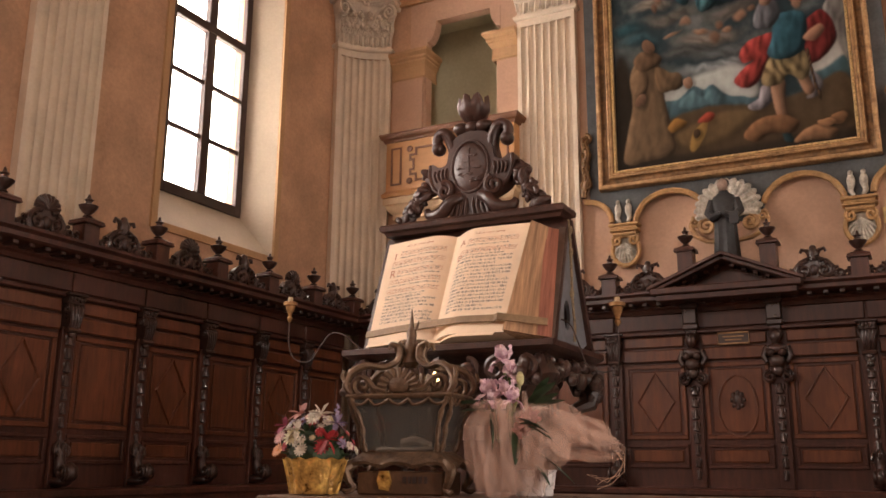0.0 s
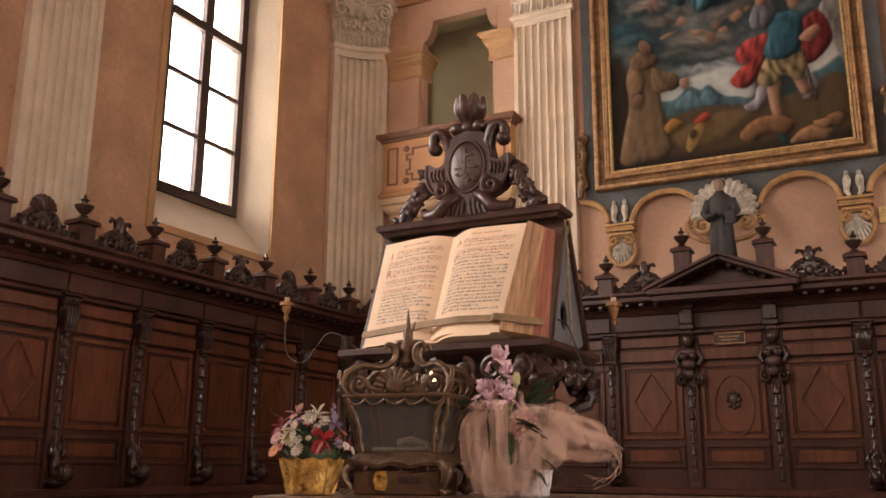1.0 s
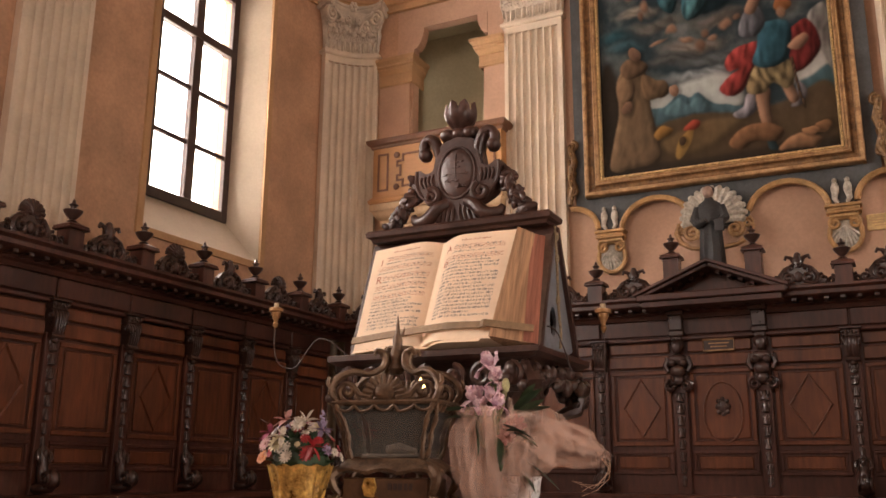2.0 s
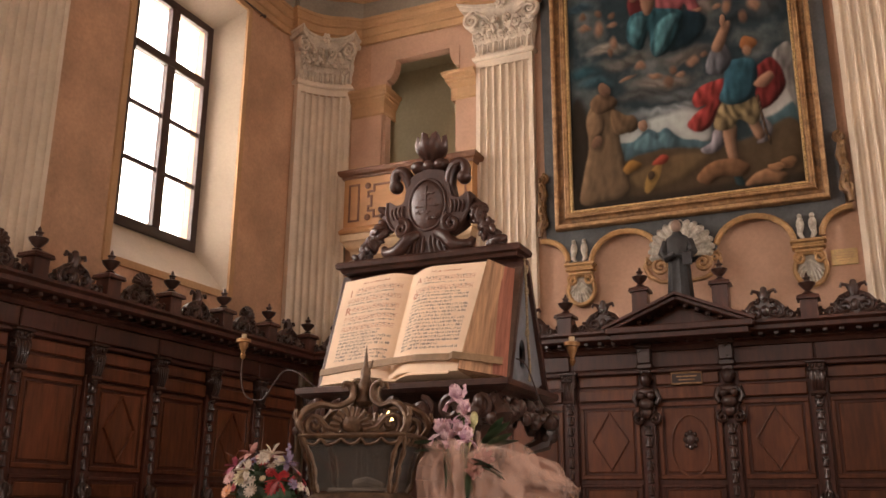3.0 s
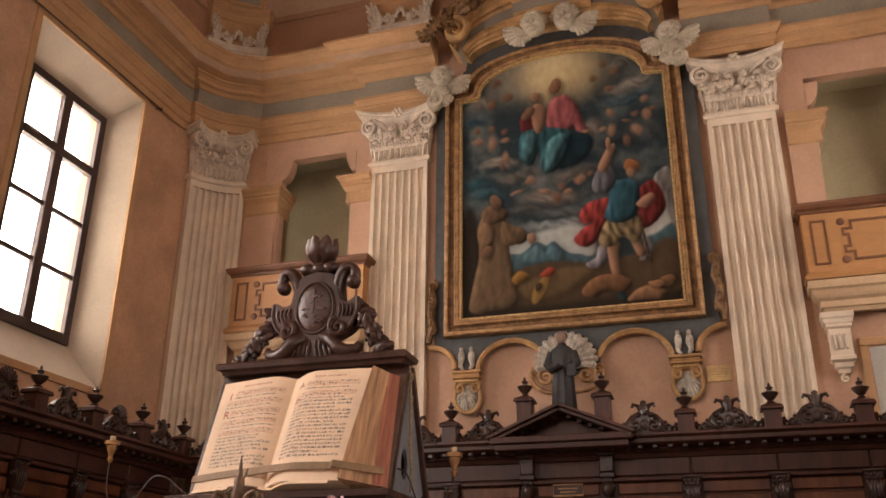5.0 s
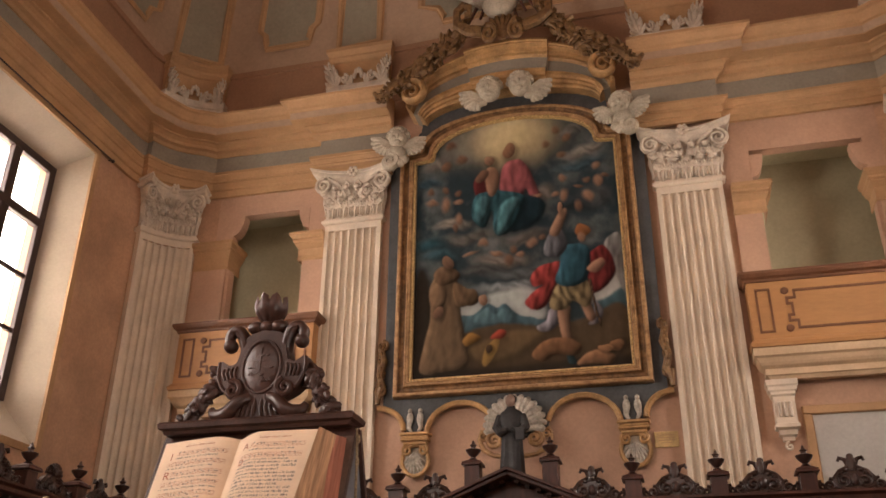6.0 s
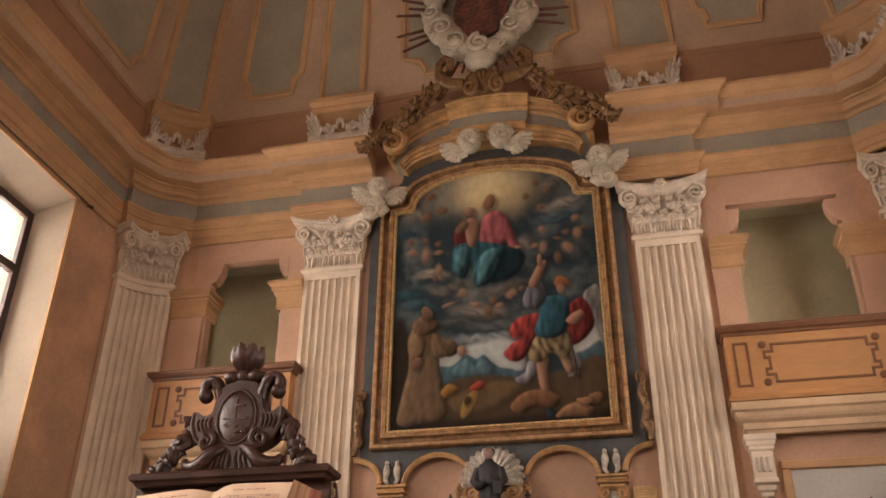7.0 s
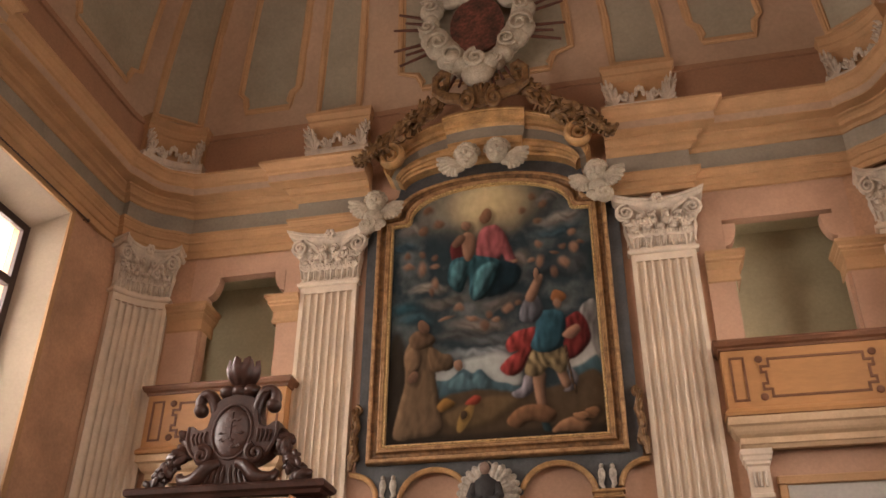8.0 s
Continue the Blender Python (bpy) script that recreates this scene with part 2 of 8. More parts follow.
# splayed window openings in both side walls: mouth on the room side, sash further out
WY0, WY1, WZ0, WZ1 = 6.86, 8.86, 3.68, 7.66
SY0, SY1, SZ0, SZ1 = 7.20, 8.67, 4.20, 7.36
DEPTH = 0.42
# each wall's second hole is unseen, made up for an added fill lamp
for name, x, s in (("wall_left", XL, -1), ("wall_right", XR, 1)):
    bm = BM()
    wall_with_holes(bm, YF, YB - RC, 0, WZ, [(WY0, WY1, WZ0, WZ1), (0.6, 2.6, 2.7 if s < 0 else 0.1, 6.5 if s < 0 else 2.8)], lambda u, d, z, x=x, s=s: (x + s * d, u, z), 0.10)
    w = tagged(part(name, bm, PLASTER), "salmon plaster side wall with a tall window", "wall", kind="structure")
    bm = BM()
    wall_with_holes(bm, YF, YB - RC, 0, WZ, [(SY0 - 0.03, SY1 + 0.03, SZ0 - 0.03, SZ1 + 0.03), (0.6, 2.6, 2.7 if s < 0 else 0.1, 6.5 if s < 0 else 2.8)], lambda u, d, z, x=x, s=s: (x + s * (DEPTH + 0.02 + d), u, z), 0.25)
    part("outer_skin", bm, PLASTER, w)
    # splayed reveal
    bm = BM()
    mouth = [(WY0, WZ0), (WY1, WZ0), (WY1, WZ1), (WY0, WZ1)]
    sash = [(SY0, SZ0), (SY1, SZ0), (SY1, SZ1), (SY0, SZ1)]
    quad_strip(bm, [[(x + s * 0.004, a, b) for a, b in mouth], [(x + s * DEPTH, a, b) for a, b in sash]], close_u=True)
    part("reveal", bm, SILL, w, "limewashed splayed window reveal")
    # ochre border round the mouth
    bm = BM()
    o = 0.085
    outer = [(WY0 - o, WZ0 - o), (WY1 + o, WZ0 - o), (WY1 + o, WZ1 + o), (WY0 - o, WZ1 + o)]
    quad_strip(bm, [[(x + 0.001 * s, a, b) for a, b in outer], [(x - s * 0.03, a, b) for a, b in outer], [(x - s * 0.03, a, b) for a, b in mouth], [(x + s * 0.02, a, b) for a, b in mouth]], close_u=True)
    part("window_border", bm, OCHRE, w, "ochre painted border round the window")
    # the sash: frame, mullion, transom, glazing bars, panes
    win = thing("window_1" if s < 0 else "window_2", pose(x + s * DEPTH, 0, 0), "tall dark-framed window of eight white panes", "window", kind="structure")
    f = 0.112
    zt = SZ1 - 0.86
    bm = BM()
    for a, b, c, d in ((SY0, SY0 + f, SZ0, SZ1), (SY1 - f, SY1, SZ0, SZ1), (SY0 + f, SY1 - f, SZ0, SZ0 + 0.13), (SY0 + f, SY1 - f, SZ1 - f, SZ1)):
        box(bm, -0.035, 0.035, a, b, c, d, 0.006)
    part("window_frame", bm, IRON, win)
    ym = (SY0 + SY1) / 2
    bm = BM()
    box(bm, -0.045, 0.045, ym - 0.072, ym + 0.072, SZ0 + 0.13, SZ1 - f, 0.008)
    part("mullion", bm, IRON, win)
    bm = BM()
    box(bm, -0.05, 0.05, SY0 + f, SY1 - f, zt - 0.06, zt + 0.06, 0.008)
    part("transom", bm, IRON, win)
    zs = [SZ0 + 0.13 + (zt - 0.06 - SZ0 - 0.11) * k / 3 for k in range(4)]
    for a, b in ((SY0 + f, ym - 0.072), (ym + 0.072, SY1 - f)):
        for k in (1, 2):
            bm = BM()
            box(bm, -0.018, 0.018, a, b, zs[k] - 0.028, zs[k] + 0.028)
            part("glazing_bar", bm, IRON, win)
        for c, d in ((zs[0], zs[1]), (zs[1], zs[2]), (zs[2], zs[3]), (zt + 0.06, SZ1 - f)):
            bm = BM()
            box(bm, -0.003, 0.003, a, b, c, d)
            p = part("pane", bm, PANE, win)
            p.visible_shadow = False

# altarpiece wall with two gallery niches
N1 = (-5.83, -4.66, 5.0, 7.42)
N2 = (1.37, 2.73, 5.0, 7.50)
bm = BM()
wall_with_holes(bm, XL + RC, XR - RC, 0, WZ, [N1, N2], lambda u, d, z: (u, YB + d, z), 0.16)
tagged(part("wall_back", bm, PLASTER_BACK), "rose plaster end wall with two gallery niches", "wall", kind="structure")
for name, pts in (("wall_corner_left", CORNER_L), ("wall_corner_right", CORNER_R)):
    bm = BM()
    quad_strip(bm, [[(x, y, 0), (x, y, WZ)] for x, y in pts])
    out = [(x + (x - CX) * 0.0 + (-0.3 if name.endswith("left") else 0.3), y + 0.3) for x, y in pts]
    quad_strip(bm, [[(x, y, 0), (x, y, WZ)] for x, y in out])
    tagged(part(name, bm, PLASTER, smooth=True), "rounded salmon plaster corner", "wall", kind="structure")
bm = BM()
box(bm, XL - 0.6, XR + 0.6, YF - 0.3, YF, 0, 14.5)
tagged(part("wall_front", bm, PLASTER), "plain plaster wall towards the nave", "wall", kind="structure")
# niche chambers behind the back wall
for k, (a, b, c, d) in enumerate((N1, N2)):
    bm = BM()
    wall = [(a - 0.45, YB + 0.16), (a - 0.45, YB + 0.95), (b + 0.45, YB + 0.95), (b + 0.45, YB + 0.16)]
    quad_strip(bm, [[(x, y, c - 0.2), (x, y, d + 0.3)] for x, y in wall])
    bm.faces.new([bm.verts.new((x, y, d + 0.3)) for x, y in wall])
    bm.faces.new([bm.verts.new((x, y, c)) for x, y in wall])
    tagged(part("wall_niche_%d" % (k + 1), bm, NICHE), "olive-grey plaster recess behind the gallery", "niche", kind="structure")

# ---- entablature ----
PR = 0.12  # how far it breaks forward over the pilasters


def ent_path():
    """The plan of the entablature, breaking forward over the pilasters."""
    p = [(XL, YF), (XL, 5.0), (XL + PR, 5.0), (XL + PR, 5.95), (XL, 5.95), (XL, YB - RC)]
    c = (XL + RC, YB - RC)
    p += arc(*c, RC, 180, 160, 3)[1:]
    # forward over the corner pilaster, then easing back to the wall at an angle
    for k in range(13):
        g = 160 - 62 * k / 12
        r = RC - PR * min(1, max(0, (g - 96) / 14))
        p.append((c[0] + r * math.cos(radians(g)), c[1] + r * math.sin(radians(g))))
    p += [(-4.46, YB), (-4.46, YB - PR), (-3.40, YB - PR)]
    q = [(2 * CX - x + (DX if x < -4.6 else 0), y) for x, y in reversed(p)]
    return p, q


ENT = [(0, 7.80), (0.05, 7.80), (0.05, 7.90), (0.07, 7.905), (0.08, 7.92), (0.08, 8.02), (0.10, 8.025), (0.11, 8.04), (0.105, 8.055), (0.12, 8.075), (0.14, 8.10), (0.145, 8.12), (0.16, 8.125), (0.16, 8.17), (0.05, 8.174)]
FRZ = [(0.04, 8.17), (0.045, 8.18), (0.045, 8.55), (0.04, 8.56)]
COR = [(0.04, 8.55), (0.07, 8.55), (0.10, 8.60), (0.16, 8.62), (0.16, 8.68), (0.20, 8.72), (0.24, 8.73), (0.24, 8.76), (0.40, 8.77), (0.40, 8.93), (0.43, 8.95), (0.44, 9.00), (0.49, 9.07), (0.53, 9.09), (0.53, 9.14), (0.0, 9.17)]
left_path, right_path = ent_path()


def settle(prof, left):
    """The old building has settled: the entablature lies a little lower on the left than on the right."""
    if left:
        return [(o, z - 0.06 if z < 8.175 else 8.12 + (z - 8.18) * 0.83) for o, z in prof]
    return [(o, 7.95 + (z - 7.80) * 0.77 if z < 8.175 else 8.245 + (z - 8.18) * 0.885) for o, z in prof]


def sag(x):
    """How much lower the vault's springing lies at x."""
    return 0.13 * min(1, max(0, (CX - x) / 2.5))


for nm, prof, m, lab in (("architrave", ENT, OCHRE, "ochre stepped architrave moulding"), ("frieze", FRZ, FRIEZE, "grey-blue painted frieze"), ("cornice", COR, OCHRE, "projecting ochre cornice")):
    for path in (left_path, right_path):
        bm = BM()
        sweep(bm, path, settle(prof, path is left_path))
        tagged(part("trim_" + nm, bm, m, smooth=False), lab, "moulding", kind="structure")
# pale face of the corona
for path in (left_path, right_path):
    bm = BM()
    sweep(bm, path, settle([(0.400, 8.785), (0.404, 8.785), (0.404, 8.915), (0.400, 8.915)], path is left_path))
    tagged(part("trim_corona", bm, VAULT), "rose-beige face of the cornice", "moulding", kind="structure")

# ---- vault ----
VH, VZ = 4.6, 10.15
OUT = PLAN_L[:1] + [(XL, YF + (YB - RC - YF) * k / 14) for k in range(1, 14)] + CORNER_L
OUT += [(XL + RC + (XR - XL - 2 * RC) * k / 12, YB) for k in range(1, 12)] + CORNER_R
OUT += [(XR, YB - RC + (YF - YB + RC) * k / 14) for k in range(1, 14)] + [(XR, YF)]
VC = (CX, 4.6)


def vault_pt(x, y, th, lift=0.0):
    """A point of the vault above the wall's foot (x, y), th degrees up its curve."""
    k = math.cos(radians(th))
    cx, cy = VC
    cy = min(y, cy) if y < VC[1] else cy
    p = Vector((cx + (x - cx) * k, cy + (y - cy) * k, VZ - sag(x) + VH * math.sin(radians(th))))
    if lift:
        p += (Vector((CX, 4.6, VZ + 1.0)) - p).normalized() * lift
    return p


bm = BM()
quad_strip(bm, [[vault_pt(x, y, t) for x, y in OUT] for t in range(0, 91, 6)])
quad_strip(bm, [[vault_pt(x, y, t) + Vector((0, 0, 0.3)) for x, y in OUT] for t in range(0, 91, 6)])
tagged(part("ceiling", bm, VAULT, smooth=True), "rose-beige plaster vault with painted panels", "ceiling", kind="structure")
bm = BM()
sweep(bm, OUT, [(0.0, 9.16), (0.015, 9.16), (0.015, 10.05), (0.05, 10.06), (0.05, 10.15), (0.0, 10.16)])
for v in bm.verts:
    v.co.z -= sag(v.co.x)
tagged(part("trim_attic_band", bm, TERRA), "terracotta attic band above the cornice", "moulding", kind="structure")


def wall_at(s):
    """A point on the wall's plan and its inward normal; s runs in metres along the back wall from its left corner, below 0 round the corner and down the side."""
    L1 = XR - XL - 2 * RC - DX
    q = math.pi / 2 * RC
    mirror = s > L1 / 2
    if mirror:
        s = L1 - s
    if s >= 0:
        p, n = (XL + RC + s, YB), (0, -1)
    elif s > -q:
        a = math.pi / 2 - s / RC
        p, n = (XL + RC + RC * math.cos(a), YB - RC + RC * math.sin(a)), (-math.cos(a), -math.sin(a))
    else:
        p, n = (XL, YB - RC + s + q), (1, 0)
    if mirror:
        p, n = (2 * CX - p[0] + (DX if s < 1.5 else DX * max(0, (2.1 - s) / 0.6)), p[1]), (-n[0], n[1])
    return p, n


def vault_panel(name, s0, s1, t0, t1, notch, wide=0.13):
    """A sage panel with an ochre moulded border on the vault; notch shapes its lower end."""
    c = (s0 + s1) / 2
    h = (s1 - s0) / 2
    low = [(-1, t0 + notch * 1.6), (-0.80, t0 + notch * 1.2), (-0.74, t0 + notch * 0.5), (-0.74, t0), (0.74, t0), (0.74, t0 + notch * 0.5), (0.80, t0 + notch * 1.2), (1, t0 + notch * 1.6)]
    if notch == 0:
        low = [(-1, t0), (1, t0)]
    steps = [t0 + notch * 1.6 + (t1 - t0 - notch * 1.6) * k / 8 for k in range(1, 9)]
    loop = low + [(1, t) for t in steps] + [(-1, t) for t in reversed(steps)]
    pts = []
    for u, t in loop:
        (x, y), n = wall_at(c + u * h)
        pts.append(vault_pt(x, y, t, 0.012))
    bm = BM()
    m = len(low) // 2
    # skin between the two sides
    half = loop[m:len(low)] + [(1, t) for t in steps] if notch else [(1, t0)] + [(1, t) for t in steps]
    rows = []
    for u, t in half:
        row = []
        for k in range(5):
            (x, y), n = wall_at(c + h * u * (-1 + k / 2))
            row.append(vault_pt(x, y, t, 0.012))
        rows.append(row)
    quad_strip(bm, rows)
    ob = tagged(part(name, bm, SAGE, smooth=True), "sage-green painted vault panel with ochre border", "vault panel", kind="structure")
    bm = BM()
    nr = [(Vector((CX, 4.6, VZ + 1.0)) - p).normalized() for p in pts]
    rail3(bm, pts, wide, 0.04, nr)
    part("panel_border", bm, OCHRE, ob, "ochre moulded border")


SA = CX - (XL + RC)          # the axis, in s
S1 = -3.97 - (XL + RC)       # the pilaster's axis
for sgn in (1, -1):
    def S(v):
        return SA + sgn * (v - SA)
    def span(a, b):
        return tuple(sorted((S(a), S(b))))
    e = 0.10 if sgn > 0 else 0.0
    vault_panel("vault_panel", *span(S1 - 0.33 - e, S1 + 0.33 - e), 2.5, 80, 0)      # rib over the pilaster
    vault_panel("vault_panel", *span(S1 - 1.62 - 2 * e, S1 - 0.62 - 2 * e), 5, 72, 2.6)  # over the gallery
    vault_panel("vault_panel", *span(-1.05, -0.32), 2.5, 80, 0)                      # rib in the corner
    vault_panel("vault_panel", *span(-3.4, -1.55), 4, 72, 2.6)                       # over the window
vault_panel("vault_panel", SA - 1.35, SA + 1.35, 4, 72, 2.6)

# ---- pilasters ----
PW = 0.82  # pilaster width


def shaft_mesh(bend=None, w=PW, z0=0.0, z1=7.05, proud=0.10, flutes=7):
    """A fluted shaft, front at -proud; bend maps (x, y) into the plan."""
    n = 8
    edge = 0.055
    pitch = (w - 2 * edge + 0.02) / flutes
    prof = [(-w / 2, 0.0), (-w / 2, -proud)]
    for i in range(flutes):
        a = -w / 2 + edge + i * pitch
        b = a + pitch - 0.02
        for k in range(n + 1):
            t = math.pi * k / n
            prof.append(((a + b) / 2 - (b - a) / 2 * math.cos(t), -proud + 0.046 * math.sin(t) ** 0.7 if 0 < k < n else -proud))
    prof += [(w / 2, -proud), (w / 2, 0.0)]
    bm = BM()
    bend = bend or (lambda x, y: (x, y))
    quad_strip(bm, [[(*bend(x, y), z) for x, y in prof] for z in (z0, z1 - 0.10)])
    # flat head of the shaft, where the flutes stop
    head = [(-w / 2, 0.0), (-w / 2, -proud)] + [(-w / 2 + w * k / 8, -proud) for k in range(1, 8)] + [(w / 2, -proud), (w / 2, 0.0)]
    quad_strip(bm, [[(*bend(x, y), z) for x, y in head] for z in (z1 - 0.10, z1)])
    lo = [bm.verts.new((*bend(x, y), z1 - 0.10)) for x, y in head]
    bm.faces.new(lo)
    return bm


def neck_mesh(bend=None, w=PW, z=7.05):
    bm = BM()
    bend = bend or (lambda x, y: (x, y))
    prof = [(0.0, 0), (0.03, 0.0), (0.045, 0.02), (0.045, 0.05), (0.02, 0.06), (0.01, 0.09), (0.0, 0.09)]
    rows = []
    xs = [-w / 2] + [-w / 2 + w * k / 8 for k in range(1, 8)] + [w / 2]
    for o, h in prof:
        row = [(*bend(-w / 2 - o, 0.0), z + h)] + [(*bend(x + (o if x == w / 2 else -o if x == -w / 2 else 0), -0.10 - o), z + h) for x in xs] + [(*bend(w / 2 + o, 0.0), z + h)]
        rows.append(row)
    quad_strip(bm, rows)
    return bm


def leaf(bm, x, y, z, w, h, out, ang=0.0, bend=None):
    """An acanthus leaf: a ribbed tongue that rises and curls forward, its rim lobed."""
    rows = []
    n = 7
    for i in range(n + 1):
        k = i / n
        ww = w * (0.62 + 0.38 * math.sin(math.pi * min(1, k * 1.15))) * (1 + 0.16 * math.cos(k * 17))
        if k > 0.85:
            ww *= 0.75
        dy = -out * (k ** 2.2)
        zz = z + h * math.sin(min(k, 0.9) * math.pi / 2 / 0.9)
        if k > 0.85:
            zz -= h * 0.12
            dy -= out * 0.15
        row = []
        for j in range(5):
            u = -1 + j / 2
            rib = 0.030 * (1 if j in (1, 3) else -0.25 if j == 2 else -0.6)
            px = u * ww / 2
            row.append((x + px * math.cos(ang) + dy * math.sin(-ang), y + dy * math.cos(ang) - rib + abs(u) * 0.012, zz - abs(u) * h * 0.05))
        rows.append(row)
    quad_strip(bm, rows)
    # curled tip
    ball(bm, (x + out * 1.05 * math.sin(ang) * 0.6, y - out * 1.02 * math.cos(ang), z + h * 0.86), (w * 0.30, 0.030, 0.040), u=8, v=6)


def tuft(bm, c, s, ang, n=5, fan=100, out=0.45):
    """A tuft of curling pointed leaves of length s, fanned about an angle in the x-z plane, the tips rolling forward."""
    for k in range(n):
        a = radians(ang + fan * (k / (n - 1) - 0.5))
        l = s * (1 - 0.30 * abs(k / (n - 1) - 0.5) * 2)
        d, g = math.cos(a), math.sin(a)
        pts = [(c[0], c[1], c[2]), (c[0] + d * l * 0.4, c[1] - out * l * 0.15, c[2] + g * l * 0.4), (c[0] + d * l * 0.8, c[1] - out * l * 0.45, c[2] + g * l * 0.8), (c[0] + d * l * 0.98, c[1] - out * l * 0.95, c[2] + g * l * 0.95), (c[0] + d * l * 0.90, c[1] - out * l * 1.25, c[2] + g * l * 0.82)]
        tube(bm, pts, [s * 0.13, s * 0.17, s * 0.16, s * 0.10, s * 0.05], 6, flat=0.7)


def capital_mesh(w=PW, z=7.13, h=0.71):
    """A composite capital: bell, two rows of leaves, volutes, hollow abacus and flower."""
    bm = BM()
    W = w / 2
    # bell
    rows = []
    for k in range(7):
        t = k / 6
        o = 0.02 + 0.14 * t ** 2.5
        rows.append([(-W - o * 0.5, 0.0, z + h * 0.86 * t)] + [((W + o * 0.5) * (-1 + j / 5), -0.06 - o * 0.8, z + h * 0.86 * t) for j in range(11)] + [(W + o * 0.5, 0.0, z + h * 0.86 * t)])
    quad_strip(bm, rows)
    for i in range(5):
        leaf(bm, -W + w * (i + 0.5) / 5, -0.10, z, w / 5.0, h * 0.40, 0.12)
    for i in range(4):
        leaf(bm, -W + w * (i + 1) / 5, -0.105, z + h * 0.06, w / 5.6, h * 0.60, 0.16)
    for i in (-1, 1):
        leaf(bm, i * W * 0.96, -0.09, z + h * 0.1, w / 5.0, h * 0.52, 0.12, ang=i * 0.5)
        # volutes at the corners
        tube(bm, [(p[0], -0.20 - 0.03 * k / 20, p[2]) for k, p in enumerate(spiral(i * (W + 0.015), z + h * 0.70, 0.125, 1.9, math.pi / 2, hand=-i))], [0.034 - 0.0009 * k for k in range(22)], 7, flat=1.5)
        # stalk that feeds the volute
        tube(bm, [(i * 0.10, -0.15, z + h * 0.42), (i * 0.16, -0.17, z + h * 0.62), (i * 0.24, -0.19, z + h * 0.76), (i * (W - 0.04), -0.21, z + h * 0.86)], [0.03, 0.028, 0.026, 0.03], 7)
        tube(bm, [(p[0], -0.20, p[2]) for p in spiral(i * 0.10, z + h * 0.66, 0.06, 1.5, math.pi / 2, hand=i)], 0.018, 6, flat=1.6)
        for k in range(4):
            tuft(bm, (i * (0.05 + 0.10 * k), -0.125, z + h * 0.22), 0.13, 90, 5, 110, 0.5)
            tuft(bm, (i * (0.10 + 0.10 * k), -0.145, z + h * 0.46), 0.11, 90, 5, 110, 0.5)
        for k in range(3):
            ball(bm, (i * (0.14 + 0.06 * k), -0.17, z + h * (0.58 - 0.03 * k)), (0.03, 0.025, 0.035), u=8, v=6)
    # abacus, hollowed in front
    rows = []
    for dz, o in ((0.85, 0.0), (0.88, 0.02), (0.94, 0.025), (0.955, 0.045), (1.0, 0.05)):
        row = [(-W - 0.12 - o, 0.0, z + h * dz)]
        for k in range(11):
            u = -1 + k / 5
            row.append((u * (W + 0.145 + o), -0.15 - 0.15 * abs(u) ** 2 - o, z + h * (dz + 0.05 * u * u)))
        row.append((W + 0.12 + o, 0.0, z + h * dz))
        rows.append(row)
    vs = quad_strip(bm, rows)
    bm.faces.new(vs[0])
    bm.faces.new(vs[-1])
    # flower
    for k in range(6):
        a = 2 * math.pi * k / 6
        ball(bm, (0.055 * math.cos(a), -0.225, z + h * 0.96 + 0.055 * math.sin(a)), (0.034, 0.022, 0.034), u=8, v=6)
    ball(bm, (0, -0.245, z + h * 0.96), 0.026, u=8, v=6)
    return bm


def pilaster(m, label):
    t = thing("pilaster", m, label, "pilaster", "pilasters round the choir")
    part("shaft", shaft_mesh(), CREAM, t, smooth=False)
    part("necking", neck_mesh(), CREAM, t)
    part("capital", capital_mesh(), WHITE, t, "white stucco leaf capital", smooth=True)
    return t


flat = pilaster(pose(CX - 2.25, YB, 0), "cream fluted pilaster with a white leaf capital")
copy_thing(flat, pose(CX + 2.29, YB, 0))
copy_thing(flat, pose(XL, 5.48, 0, 0, 0, 90))
copy_thing(flat, pose(XR, 5.48, 0, 0, 0, -90))
# hollow-curved pilasters in the rounded corners
for k, (cx, mid) in enumerate(((XL + RC, 132), (XR - RC, 50))):
    def bend(x, y, mid=mid, cx=cx):
        a = radians(mid) - x / (RC - 0.06)
        r = RC + y
        return cx + r * math.cos(a), YB - RC + r * math.sin(a)
    t = thing("pilaster", pose(0, 0, -0.05 if k == 0 else 0.0), "cream fluted pilaster, hollow-curved into the rounded corner", "pilaster", "pilasters round the choir")
    part("shaft", shaft_mesh(bend), CREAM, t)
    part("necking", neck_mesh(bend), CREAM, t)
    bm = capital_mesh()
    for v in bm.verts:
        v.co.x, v.co.y = bend(v.co.x * 0.96, v.co.y)
    part("capital", bm, WHITE, t, "white stucco leaf capital", smooth=True)

# attic blocks over the pilasters, with leaves, and the moulding that carries each rib


